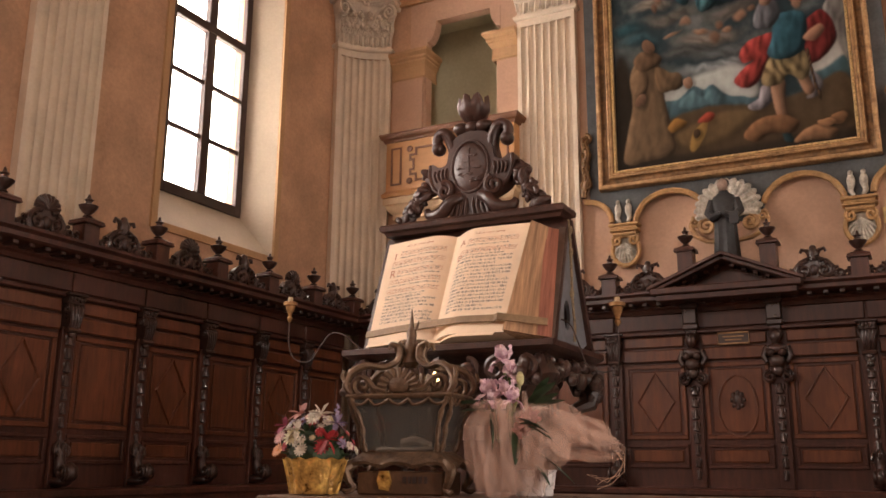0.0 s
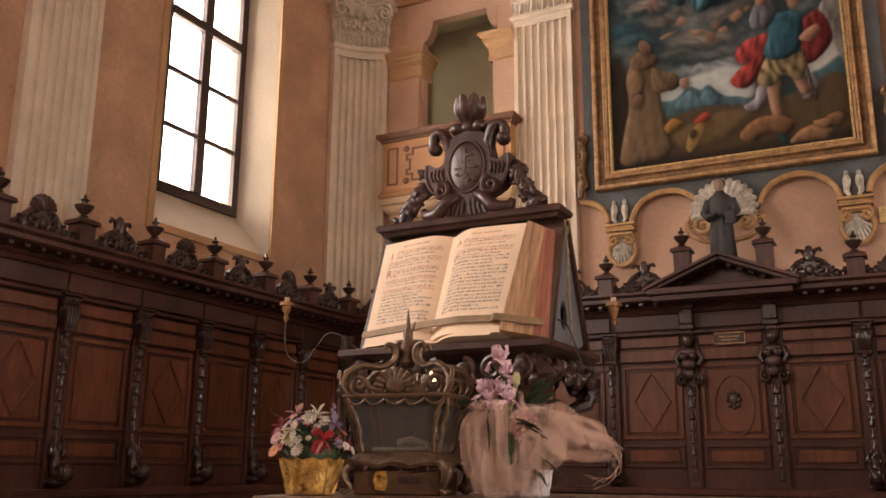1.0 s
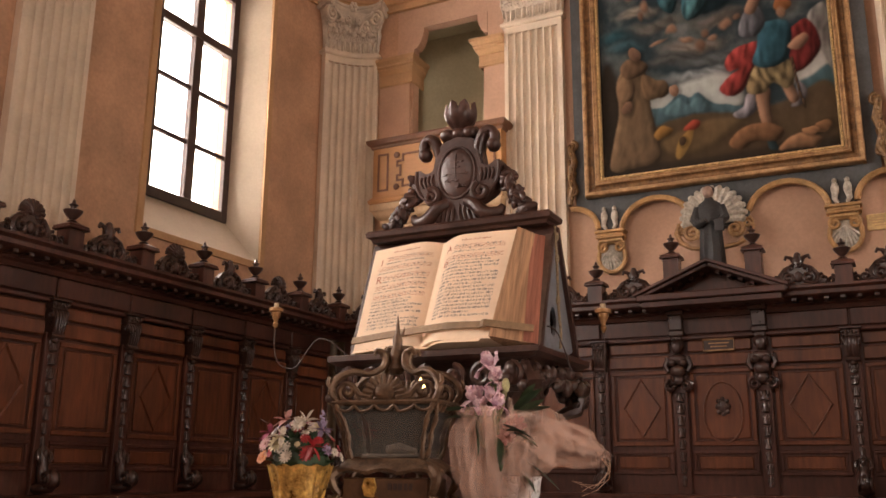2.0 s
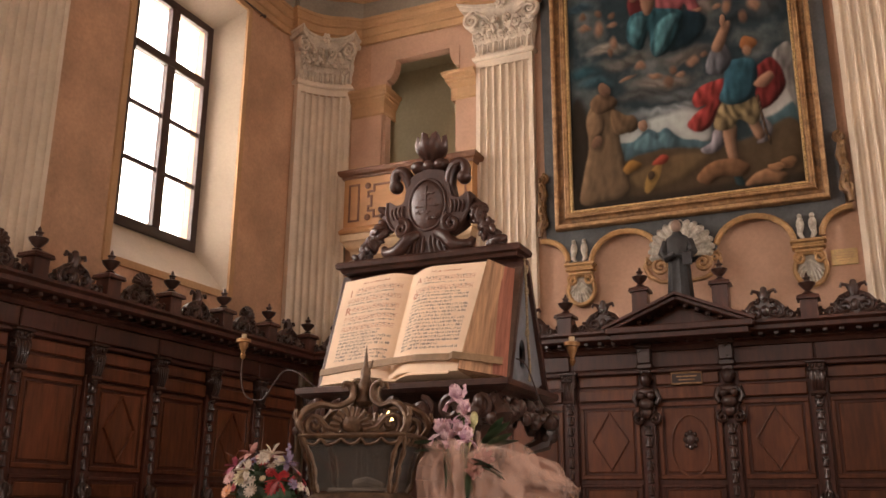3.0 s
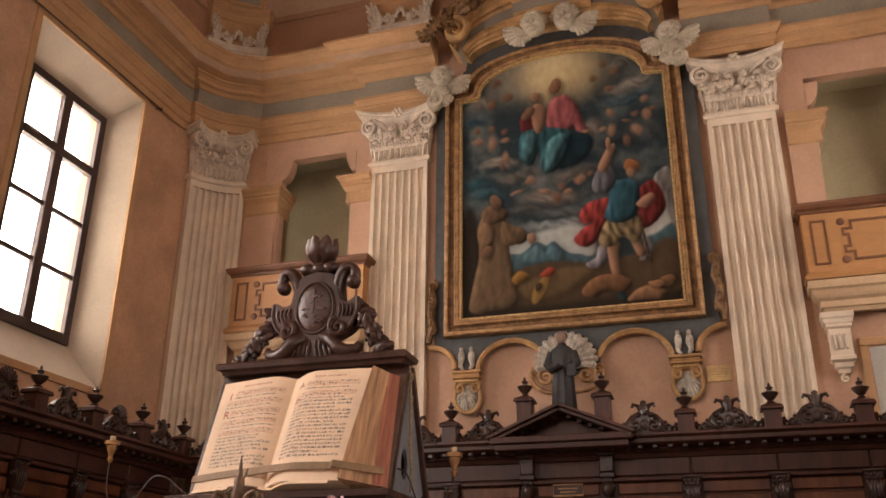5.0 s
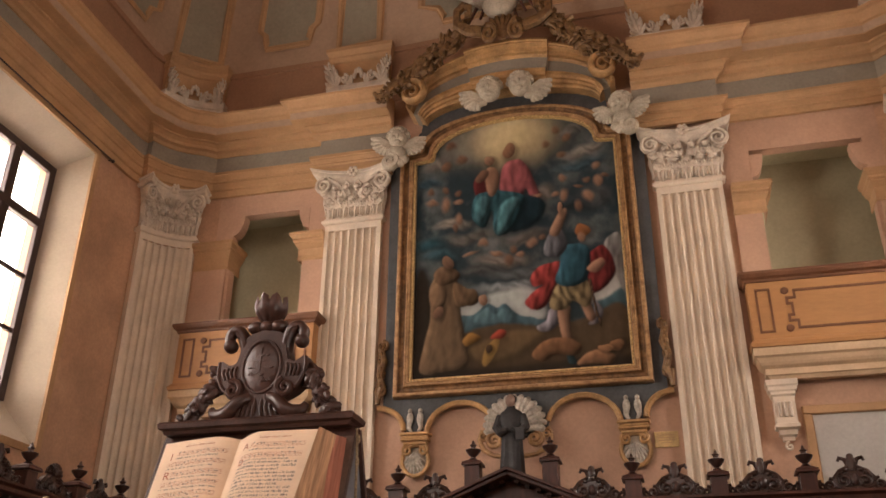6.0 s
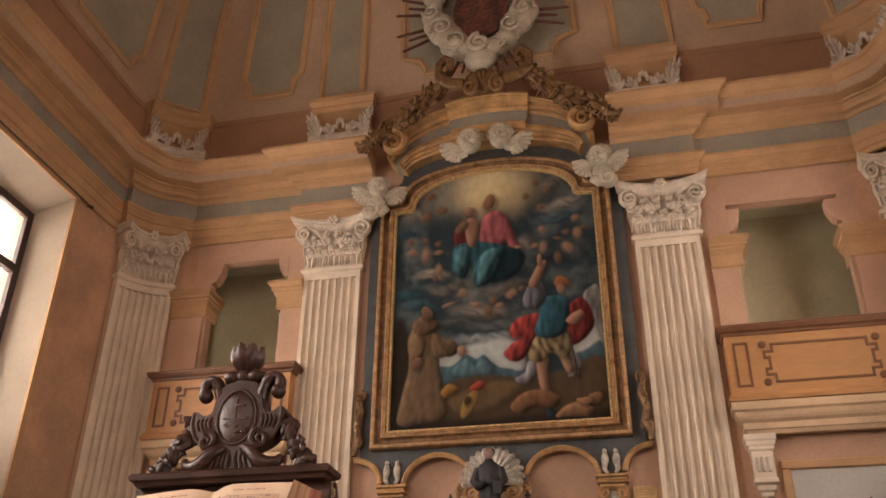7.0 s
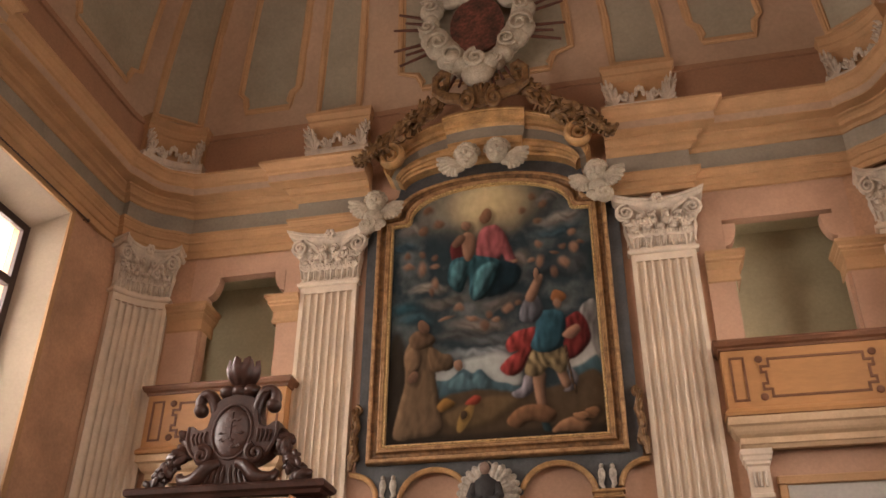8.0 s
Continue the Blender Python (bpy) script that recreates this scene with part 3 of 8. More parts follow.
def attic_block(m, bent=None):
    t = thing("attic_block", m, "ochre attic block with white stucco leaves under a vault rib", "pedestal", "attic blocks above the cornice")
    def fold(bm):
        for v in bm.verts:
            if v.co.z < 9.95:
                v.co.z = 9.95 - (9.95 - v.co.z) * 1.27
        if bent:
            for v in bm.verts:
                v.co.x, v.co.y = bent(v.co.x, v.co.y)
        return bm
    bm = BM()
    n = 8
    rows = []
    for o, z in ((0.10, 9.17), (0.10, 9.95), (0.13, 9.97), (0.16, 10.02), (0.16, 10.06), (0.22, 10.12), (0.22, 10.18), (0.12, 10.22)):
        rows.append([(-0.42 - o * 0.5, 0, z)] + [((-0.42 - o * 0.5) + (0.84 + o) * k / n, -o, z) for k in range(n + 1)] + [(0.42 + o * 0.5, 0, z)])
    quad_strip(bm, rows)
    part("block", fold(bm), OCHRE, t)
    bm = BM()
    rows = []
    for o, z in ((0.10, 9.40), (0.16, 9.42), (0.18, 9.48), (0.15, 9.52), (0.17, 9.56), (0.17, 9.60), (0.11, 9.62)):
        rows.append([(-0.44 - o * 0.4, 0, z)] + [((-0.44 - o * 0.4) + (0.88 + o * 0.8) * k / n, -o, z) for k in range(n + 1)] + [(0.44 + o * 0.4, 0, z)])
    quad_strip(bm, rows)
    part("torus", fold(bm), WHITE, t)
    bm = BM()
    for i in (-1, 1):
        tuft(bm, (i * 0.36, -0.14, 9.60), 0.19, 90 - i * 20, 5, 130, 0.7)
        tuft(bm, (i * 0.40, -0.16, 9.72), 0.15, 90 - i * 20, 5, 130, 0.7)
        tuft(bm, (i * 0.44, -0.16, 9.80), 0.13, 90 - i * 30, 4, 120, 0.8)
        tube(bm, [(p[0], -0.17, p[2]) for p in spiral(i * 0.22, 9.68, 0.065, 1.4, math.pi / 2, hand=i)], 0.022, 6, flat=1.5)
        tuft(bm, (i * 0.10, -0.15, 9.62), 0.14, 90 - i * 50, 4, 90)
    for k in range(5):
        a = math.pi * k / 4
        ball(bm, (0.055 * math.cos(a), -0.18, 9.70 + 0.08 * math.sin(a)), (0.032, 0.03, 0.045), u=8, v=6)
    part("leaf_ornament", fold(bm), WHITE, t, "white stucco leaf ornament", smooth=True)
    return t


ab = attic_block(pose(CX - 2.28, YB, -0.11))
copy_thing(ab, pose(CX + 2.25, YB, 0))
for cx, mid in ((XL + RC, 128), (XR - RC, 52)):
    attic_block(pose(0, 0, -0.11 if cx < CX else 0.0), lambda x, y, mid=mid, cx=cx: (cx + (RC + y) * math.cos(radians(mid) - x / (RC - 0.1)), YB - RC + (RC + y) * math.sin(radians(mid) - x / (RC - 0.1))))

# ---- galleries ----
SHELF = mat("pale_ochre_shelf", (0.58, 0.41, 0.25), 0.75, 0.08, 2.0, 30, 0.15)


def gallery(sgn):
    """A wooden gallery front before its niche, on a moulded shelf and stucco brackets; built left of the axis, mirrored for the right."""
    def X(x):
        return x if sgn > 0 else 2 * CX - x + (0.32 if x < -5.4 else 0.13)
    t = thing("gallery_balcony", pose(0, 0, -0.07), "honey-coloured wooden gallery front with brown fretwork panels", "balcony", "galleries beside the altarpiece")
    x0, x1, yf, yb = -6.35, -4.305, 10.27, YB
    def bx(bm, a, b, *r, bev=0.0):
        a, b = sorted((X(a), X(b)))
        box(bm, a, b, *r, bev)
    bm = BM()
    bx(bm, x0 + 0.05, x1 - 0.05, yf, yb + 0.02, 4.86, 5.60)
    para = part("parapet", bm, HONEY, t)
    def band(name, prof, m, lab=""):
        bm = BM()
        p = [(X(x0 + 0.05), yb), (X(x0 + 0.05), yf), (X(x1 - 0.05), yf), (X(x1 - 0.05), yb)]
        sweep(bm, p, [(-o if sgn < 0 else o, z) for o, z in prof])
        part(name, bm, m, t, lab)
    band("top_rail", [(-0.06, 5.60), (0.02, 5.60), (0.03, 5.63), (0.06, 5.65), (0.08, 5.69), (0.08, 5.72), (-0.06, 5.73)], HONEY_D, "brown moulded handrail")
    band("base_moulding", [(-0.05, 4.80), (0.04, 4.80), (0.05, 4.84), (0.02, 4.88), (0.0, 4.90)], HONEY, "")
    band("shelf", [(-0.2, 4.45), (-0.12, 4.45), (-0.10, 4.49), (-0.08, 4.50), (-0.08, 4.57), (-0.04, 4.60), (-0.02, 4.63), (0.0, 4.68), (0.03, 4.70), (0.03, 4.79), (-0.2, 4.80)], SHELF, "pale ochre moulded shelf")
    # narrow upright panel and wide fret panels
    zc = 5.25
    for (a, b) in ((x0 + 0.13, x0 + 0.30), (x1 - 0.30, x1 - 0.13)):
        bm = BM()
        for p, q, r, s in ((a, b, 4.97, 4.995), (a, b, 5.49, 5.515), (a, a + 0.025, 4.995, 5.49), (b - 0.025, b, 4.995, 5.49)):
            bx(bm, p, q, yf - 0.012, yf + 0.01, r, s)
        part("narrow_panel", bm, HONEY_D, para)
    a, b = x0 + (0.44 if sgn > 0 else 0.55), x1 - 0.47
    c, d = 5.01, 5.47
    n = 0.09
    loop = [(a + n, c), (b - n, c), (b - n, c + n), (b, c + n), (b, c + 0.16), (b - 0.05, c + 0.16), (b - 0.05, d - 0.16), (b, d - 0.16), (b, d - n), (b - n, d - n), (b - n, d), (a + n, d), (a + n, d - n), (a, d - n), (a, d - 0.16), (a + 0.05, d - 0.16), (a + 0.05, c + 0.16), (a, c + 0.16), (a, c + n), (a + n, c + n)]
    bm = BM()
    for k in range(len(loop)):
        (p, q), (r, s) = loop[k], loop[(k + 1) % len(loop)]
        w = 0.014
        bx(bm, min(p, r) - w, max(p, r) + w, yf - 0.012 - 0.0004 * (k % 2), yf + 0.01, min(q, s) - w, max(q, s) + w)
    part("fret_panel", bm, HONEY_D, para, "brown fret moulding")
    for p in (a - 0.01, b + 0.01):
        for q in (c + 0.0, d - 0.0):
            bm = BM()
            lathe(bm, [(0.045, 0), (0.045, 0.012), (0.03, 0.02), (0.0, 0.022)], 14, M=Matrix.Translation((X(p), yf, q)) @ Matrix.Rotation(radians(90), 4, "X"))
            part("roundel", bm, HONEY_D, para)
    # stucco brackets
    for xb in (x0 + 0.28, x1 - 0.28):
        bm = BM()
        k = thing("bracket", pose(X(xb), yb, -0.07), "cream moulded stucco bracket under the gallery", "bracket", "brackets under the galleries")
        sweep_rows = [(0.08, 0.07, 3.78), (0.08, 0.08, 3.82), (0.12, 0.11, 3.84), (0.12, 0.12, 3.89), (0.165, 0.17, 3.91), (0.165, 0.17, 3.95), (0.145, 0.15, 3.96), (0.145, 0.15, 4.26), (0.17, 0.17, 4.28), (0.17, 0.17, 4.31), (0.20, 0.18, 4.33), (0.20, 0.18, 4.37), (0.22, 0.19, 4.39), (0.22, 0.19, 4.45)]
        vs = quad_strip(bm, [[(-w * 0.78, 0, z), (-w * 0.78, -o, z), (w * 0.78, -o, z), (w * 0.78, 0, z)] for w, o, z in sweep_rows])
        bm.faces.new(vs[0])
        part("bracket_body", bm, CREAM, k)
        for j in (-1, 0, 1):
            bm = BM()
            box(bm, j * 0.058 - 0.02, j * 0.058 + 0.02, -0.172, -0.15, 4.02, 4.20, 0.01)
            part("drop_panel", bm, WHITE, k)
        bm = BM()
        tube(bm, [(p[0], -0.05, p[2]) for p in spiral(0, 3.72, 0.05, 1.2, math.pi / 2)], 0.014, 6)
        part("tail_scroll", bm, CREAM, k, smooth=True)
    # imposts at the jambs, and hollow shoulders under the lintel
    for a, b in ((-6.36, -5.87), (-4.72, -4.37)):
        bm = BM()
        j = tagged(new("trim_impost"), "ochre moulded impost beside the gallery niche", "moulding", kind="structure")
        rows = []
        for o, z in ((0.05, 6.56), (0.07, 6.58), (0.06, 6.64), (0.06, 6.74), (0.10, 6.78), (0.12, 6.80), (0.12, 6.82), (0.15, 6.84), (0.15, 6.87), (0.20, 6.91), (0.20, 6.95), (0.0, 6.96)):
            l = a if a < -6 else a - o * 0.7
            r = b + o * 0.7 if a < -6 else b
            rows.append([(X(l), yb + 0.3, z), (X(l), yb - o, z), (X(r), yb - o, z), (X(r), yb + 0.3, z)])
        quad_strip(bm, rows)
        part("impost_moulding", bm, OCHRE, j)
        bm = BM()
        l, r = (a, b) if a < -6 else (a + 0.02, b)
        bx(bm, l, r, yb - 0.05, yb + 0.002, 5.0, 6.57)
        part("pier", bm, PLASTER_BACK, j)
        sx = N1[0] if a < -6 else N1[1]
        d = 1 if a < -6 else -1
        bm = BM()
        pts = [(X(sx), 7.43), (X(sx), 7.10)] + [(X(sx + d * (0.16 * math.sin(radians(k * 18)))), 7.10 + 0.33 * (1 - math.cos(radians(k * 18)))) for k in range(1, 6)]
        slab(bm, pts, yb - 0.01, yb + 0.15)
        part("shoulder", bm, PLASTER_BACK, j)
    # panel of the doorway below the gallery
    bm = BM()
    pan = tagged(new("trim_door_surround"), "ochre framed pale grey panel under the gallery", "moulding", kind="structure")
    a, b = -5.85, -4.87
    for p, q, r, s in ((a - 0.10, a, 2.4, 4.0), (b, b + 0.10, 2.4, 4.0), (a - 0.10, b + 0.10, 4.0, 4.10)):
        bx(bm, p, q, yb - 0.05, yb, r, s, bev=0.012)
    part("surround", bm, OCHRE, pan)
    bm = BM()
    bx(bm, a, b, yb - 0.012, yb + 0.002, 2.4, 4.0)
    part("pale_panel", bm, GREY_WALL, pan)


gallery(1)
gallery(-1)

# ---- choir stalls ----
SR = XR - 0.48  # face of the right row
BAY, SX, SY = 0.87, -6.62, 10.0  # bay width; face of the left row; face of the back row
CZ = 2.86  # underside of the stall cornice


def carve_drop(bm, x, y, z0, z1, r):
    """A hanging string of carved husks."""
    n = 8
    for i in range(n):
        z = z1 + (z0 - z1) * (i + 0.5) / n
        s = r * (1 - 0.06 * i)
        hh = (z1 - z0) / n
        lathe(bm, [(s * 0.25, hh * 0.46), (s * 0.55, hh * 0.34), (s * 0.60, hh * 0.10), (s * 1.0, -hh * 0.22), (s * 1.05, -hh * 0.34), (s * 0.5, -hh * 0.40)], 8, c=(x, y, z))
        for d in (-1, 1):
            ball(bm, (x + d * s * 0.8, y + 0.004, z + 0.02), (s * 0.5, s * 0.4, (z1 - z0) / n * 0.28), u=6, v=5)


def stall_unit(m, kind, label):
    """One bay of the panelled stall back: carved pilaster at x = 0, panel to x = BAY. kind: lozenge, plain or oval panel."""
    t = thing("choir_stall", m, label, "choir stall", "choir stalls along the walls")
    a, b = 0.10, BAY - 0.10
    bm = BM()
    box(bm, 0, BAY, 0.0, 0.05, 0.0, CZ)
    part("back_board", bm, WALNUT, t)
    # stiles and rails round sunk panels
    def frame_rect(name, x0, x1, z0, z1, w, o, m):
        bm = BM()
        for p, q, r, s in ((x0, x1, z0, z0 + w), (x0, x1, z1 - w, z1), (x0, x0 + w, z0 + w, z1 - w), (x1 - w, x1, z0 + w, z1 - w)):
            box(bm, p, q, -o, 0.0, r, s, 0.006)
        return part(name, bm, m, t)
    frame_rect("panel_frame", a, b, 1.43, 2.24, 0.045, 0.022, WALNUT_L)
    bm = BM()
    box(bm, a + 0.07, b - 0.07, -0.012, 0.0, 1.50, 2.17, 0.01)
    part("panel", bm, WALNUT_L, t)
    xm, zm = (a + b) / 2, 1.835
    if kind == "lozenge":
        bm = BM()
        rail3(bm, [(xm - 0.20, -0.012, zm), (xm, -0.012, zm - 0.31), (xm + 0.20, -0.012, zm), (xm, -0.012, zm + 0.31)], 0.03, 0.02, (0, -1, 0))
        part("lozenge_moulding", bm, WALNUT_L, t)
    if kind == "oval":
        bm = BM()
        pts = [(xm + 0.20 * math.cos(k * math.pi / 12), -0.012, zm - 0.08 + (0.34 if k < 13 else 0.30) * math.sin(k * math.pi / 12)) for k in range(24)]
        rail3(bm, pts, 0.025, 0.016, (0, -1, 0))
        part("oval_moulding", bm, WALNUT_L, t)
        bm = BM()
        ball(bm, (xm, -0.02, zm), (0.055, 0.026, 0.072))
        for k in range(8):
            q = 2 * math.pi * k / 8
            ball(bm, (xm + 0.058 * math.cos(q), -0.024, zm + 0.078 * math.sin(q)), (0.024, 0.016, 0.028), u=8, v=6)
        part("carved_boss", bm, CARVED, t, "dark carved boss", smooth=True)
    # lower sunk panel and the bands above
    frame_rect("lower_panel", a, b, 1.13, 1.38, 0.035, 0.022, WALNUT)
    bm = BM()
    box(bm, a + 0.06, b - 0.06, -0.014, 0, 1.19, 1.32, 0.012)
    part("lower_field", bm, WALNUT_L, t)
    for z0, z1, o, nm in ((2.27, 2.40, 0.05, "band"), (2.43, 2.545, 0.035, "band"), (2.56, 2.60, 0.07, "moulding"), (2.62, 2.80, 0.03, "frieze_board")):
        bm = BM()
        box(bm, 0.007 if nm in ("moulding", "frieze_board") else a, BAY - 0.007 if nm in ("moulding", "frieze_board") else b, -o, 0, z0, z1, 0.010)
        part(nm, bm, WALNUT if nm != "band" else WALNUT_L, t)
    # carved pilaster
    p = part("pilaster_strip", None_box(-0.075, 0.075, -0.045, 0, 0.93, 2.30), WALNUT, t)
    return t


def None_box(*r, bev=0.006):
    bm = BM()
    box(bm, *r, bev)
    return bm


def stall_bracket(t):
    """The fluted volute bracket, husk drop and foot scroll of a plain stall pilaster."""
    bm = BM()
    box(bm, -0.105, 0.105, -0.125, 0, 2.575, 2.60, 0.006)
    box(bm, -0.085, 0.085, -0.105, 0, 2.50, 2.574, 0.01)
    for k in range(5):
        ball(bm, (-0.07 + 0.035 * k, -0.108, 2.548 - 0.012 * (k % 2)), (0.020, 0.018, 0.024), u=8, v=6)
    # fluted tapering body with a roll at either end
    rows = []
    for z, w, y in ((2.50, 0.072, 0.085), (2.46, 0.074, 0.118), (2.40, 0.068, 0.122), (2.33, 0.060, 0.108), (2.285, 0.055, 0.085)):
        rows.append([(-w, 0.0, z), (-w, -y, z), (w, -y, z), (w, 0.0, z)])
    quad_strip(bm, rows)
    for k in range(4):
        x = -0.048 + 0.032 * k
        tube(bm, [(x, -0.090, 2.50), (x, -0.120, 2.46), (x * 0.94, -0.124, 2.40), (x * 0.84, -0.110, 2.33), (x * 0.78, -0.088, 2.285)], 0.0105, 6)
    for q in (-1, 1):
        tube(bm, [(q * 0.078, p[0], p[2]) for p in spiral(-0.075, 2.455, 0.042, 1.3, math.pi / 2)], 0.011, 6)
    tube(bm, [(-0.068, -0.085, 2.27), (0.068, -0.085, 2.27)], 0.026, 8)
    ball(bm, (0, -0.075, 2.235), (0.040, 0.028, 0.030), u=10, v=6)
    part("bracket", bm, CARVED, t, "dark fluted volute bracket", smooth=True)
    bm = BM()
    carve_drop(bm, 0, -0.055, 1.30, 2.24, 0.038)
    part("husk_drop", bm, CARVED, t, smooth=True)
    bm = BM()
    tube(bm, curve([(0, -0.06, 1.32), (0, -0.080, 1.24), (0, -0.085, 1.15), (0, -0.12, 1.06), (0, -0.19, 1.02), (0, -0.235, 1.06), (0, -0.21, 1.11), (0, -0.18, 1.085)], 3), spread([0.030, 0.050, 0.046, 0.056, 0.055, 0.050, 0.040, 0.024], 3), 9)
    for q in (-1, 1):
        tube(bm, [(q * 0.055, p[0], p[2]) for p in spiral(-0.19, 1.065, 0.062, 1.4, -math.pi / 2, hand=-1)], 0.016, 6)
        tube(bm, [(q * 0.03, -0.07, 1.31), (q * 0.065, -0.085, 1.27), (q * 0.07, -0.10, 1.22), (q * 0.045, -0.10, 1.19)], [0.012, 0.02, 0.02, 0.012], 6)
    ball(bm, (0, -0.11, 1.26), (0.03, 0.03, 0.05), u=8, v=6)
    ball(bm, (0, -0.10, 0.985), (0.08, 0.13, 0.045))
    part("foot_scroll", bm, CARVED, t, smooth=True)


def stall_term(t):
    """A carved term: plain bust shape on a scrolled bracket, over a husk drop."""
    bm = BM()
    box(bm, -0.085, 0.085, -0.12, 0, 2.60, 2.66, 0.012)
    box(bm, -0.075, 0.075, -0.13, 0, 2.66, 2.83, 0.01)
    box(bm, -0.095, 0.095, -0.15, 0, 2.83, 2.88, 0.01)
    box(bm, -0.06, 0.06, -0.10, 0, 2.55, 2.60, 0.01)
    ball(bm, (0, -0.10, 2.48), (0.062, 0.06, 0.078))
    ball(bm, (0, -0.07, 2.51), (0.078, 0.06, 0.07))
    ball(bm, (0, -0.085, 2.35), (0.105, 0.06, 0.055))
    for s in (-1, 1):
        ball(bm, (s * 0.055, -0.115, 2.31), (0.045, 0.045, 0.045))
        tube(bm, [(s * 0.10, -0.07, 2.37), (s * 0.135, -0.07, 2.28), (s * 0.10, -0.09, 2.21)], [0.035, 0.03, 0.026], 7)
        tube(bm, [(q[0], -0.09, q[2]) for q in spiral(s * 0.085, 2.06, 0.06, 1.4, math.pi / 2, hand=-s)], 0.024, 6, flat=1.6)
    ball(bm, (0, -0.10, 2.22), (0.085, 0.06, 0.07))
    ball(bm, (0, -0.09, 2.12), (0.06, 0.05, 0.06))
    part("bust_bracket", bm, CARVED, t, "dark carved bust bracket", smooth=True)
    bm = BM()
    carve_drop(bm, 0, -0.055, 1.00, 2.0, 0.042)
    part("husk_drop", bm, CARVED, t, smooth=True)


LAB = {"lozenge": "dark walnut choir stall back with a lozenge panel", "plain": "dark walnut choir stall back with a plain panel", "oval": "walnut stall back with an oval panel and carved boss"}
proto = {}
for kd in ("lozenge", "plain"):
    proto[kd] = stall_unit(pose(0, 0, 0), kd, LAB[kd])
    stall_bracket(proto[kd])
used = set()


def put_stall(kd, m):
    if kd in used:
        copy_thing(proto[kd], m)
    else:
        used.add(kd)
        proto[kd].matrix_world = m


# left row, from the corner towards the camera; right row opposite
for k in range(9):
    kd = "lozenge" if k % 2 else "plain"
    put_stall(kd, pose(SX, 9.78 - BAY * (k + 1) + 0.04, 0, 0, 0, 90))
    put_stall(kd, pose(SR, 9.78 - BAY * k + 0.04, 0, 0, 0, -90))
# back row, either side of the seat of honour
HX = [CX + 0.435 + BAY * k for k in range(-6, 6)]
for k, x in enumerate(HX):
    if x + BAY > SR + 0.35:
        continue
    if abs(x + BAY / 2 - CX) < 0.1:
        t = stall_unit(pose(x, SY, 0), "oval", LAB["oval"])
        stall_term(t)
        honour = t
    elif abs(x - CX - 0.435) < 0.1:
        t = stall_unit(pose(x, SY, 0), "lozenge", "dark walnut choir stall back with a lozenge panel and carved bust")
        stall_term(t)
    else:
        put_stall("plain" if k in (3, 7) else "lozenge", pose(x, SY, 0))

bm = BM()
box(bm, -0.16, 0.16, -0.015, 0.0, -0.055, 0.055)
plate = thing("name_plate", pose(CX, SY - 0.031, 2.49), "small dark name plate with a brass frame on the stall", "plate")
part("plate_field", bm, IRON, plate)
bm = BM()
rail3(bm, [(-0.16, -0.012, -0.058), (0.16, -0.012, -0.058), (0.16, -0.012, 0.058), (-0.16, -0.012, 0.058)], 0.022, 0.012, (0, -1, 0))
part("plate_frame", bm, GOLD, plate, "brass frame")
bm = BM()
for k, w in enumerate((0.22, 0.17)):
    box(bm, -w / 2, w / 2, -0.018, -0.014, 0.012 - 0.036 * k, 0.024 - 0.036 * k)
part("lettering", bm, GOLD, plate)

# cornice, one length on each wall, with a row of small blocks below
SPROF = [(0.0, CZ - 0.06), (0.05, CZ - 0.06), (0.07, CZ - 0.02), (0.10, CZ), (0.10, CZ + 0.03), (0.28, CZ + 0.045), (0.31, CZ + 0.06), (0.31, CZ + 0.10), (0.35, CZ + 0.125), (0.35, CZ + 0.15), (0.0, CZ + 0.16)]
for nm, path in (("left", [(SX, 1.6), (SX, SY)]), ("back", [(SX, SY), (SR, SY)]), ("right", [(SR, SY), (SR, 1.6)])):
    t = thing("stall_cornice", pose(0, 0, 0), "dark walnut cornice along the stall tops with small blocks", "cornice", "stall cornices")
    bm = BM()
    sweep(bm, path, SPROF)
    part("cornice_moulding", bm, WALNUT, t)
    bm = BM()
    sweep(bm, path, [(-0.45, CZ + 0.10), (-0.0, CZ + 0.10), (-0.0, CZ + 0.155), (-0.45, CZ + 0.155)])
    part("top_board", bm, CARVED, t)
    bm = BM()
    (xa, ya), (xb, yb2) = path
    d = Vector((xb - xa, yb2 - ya))
    L = d.length
    d.normalize()
    n = Vector((d.y, -d.x))
    for k in range(int(L / 0.155)):
        c = Vector((xa, ya)) + d * (0.3 + 0.155 * k) + n * 0.17
        if 0.3 + 0.155 * k < L - 0.3:
            M = Matrix.Translation((c.x, c.y, CZ + 0.008)) @ Matrix.Rotation(math.atan2(d.y, d.x), 4, "Z")
            box(bm, -0.026, 0.026, -0.075, 0.075, 0.002, 0.046, 0.006, M=M)
    tagged(part("block_row", bm, CARVED, t), kind="stuff")
    # armrest rail and seat fronts at the foot
    t = thing("stall_rail", pose(0, 0, 0), "dark polished walnut armrest rail of the stalls", "rail", "stall rails")
    bm = BM()
    sweep(bm, path, [(0.0, 0.86), (0.42, 0.86), (0.44, 0.875), (0.44, 0.915), (0.42, 0.93), (0.0, 0.93)])
    part("rail", bm, WALNUT, t)
    bm = BM()
    sweep(bm, path, [(0.10, 0.0), (0.40, 0.0), (0.40, 0.86), (0.10, 0.86)])
    part("seat_front", bm, WALNUT, t)


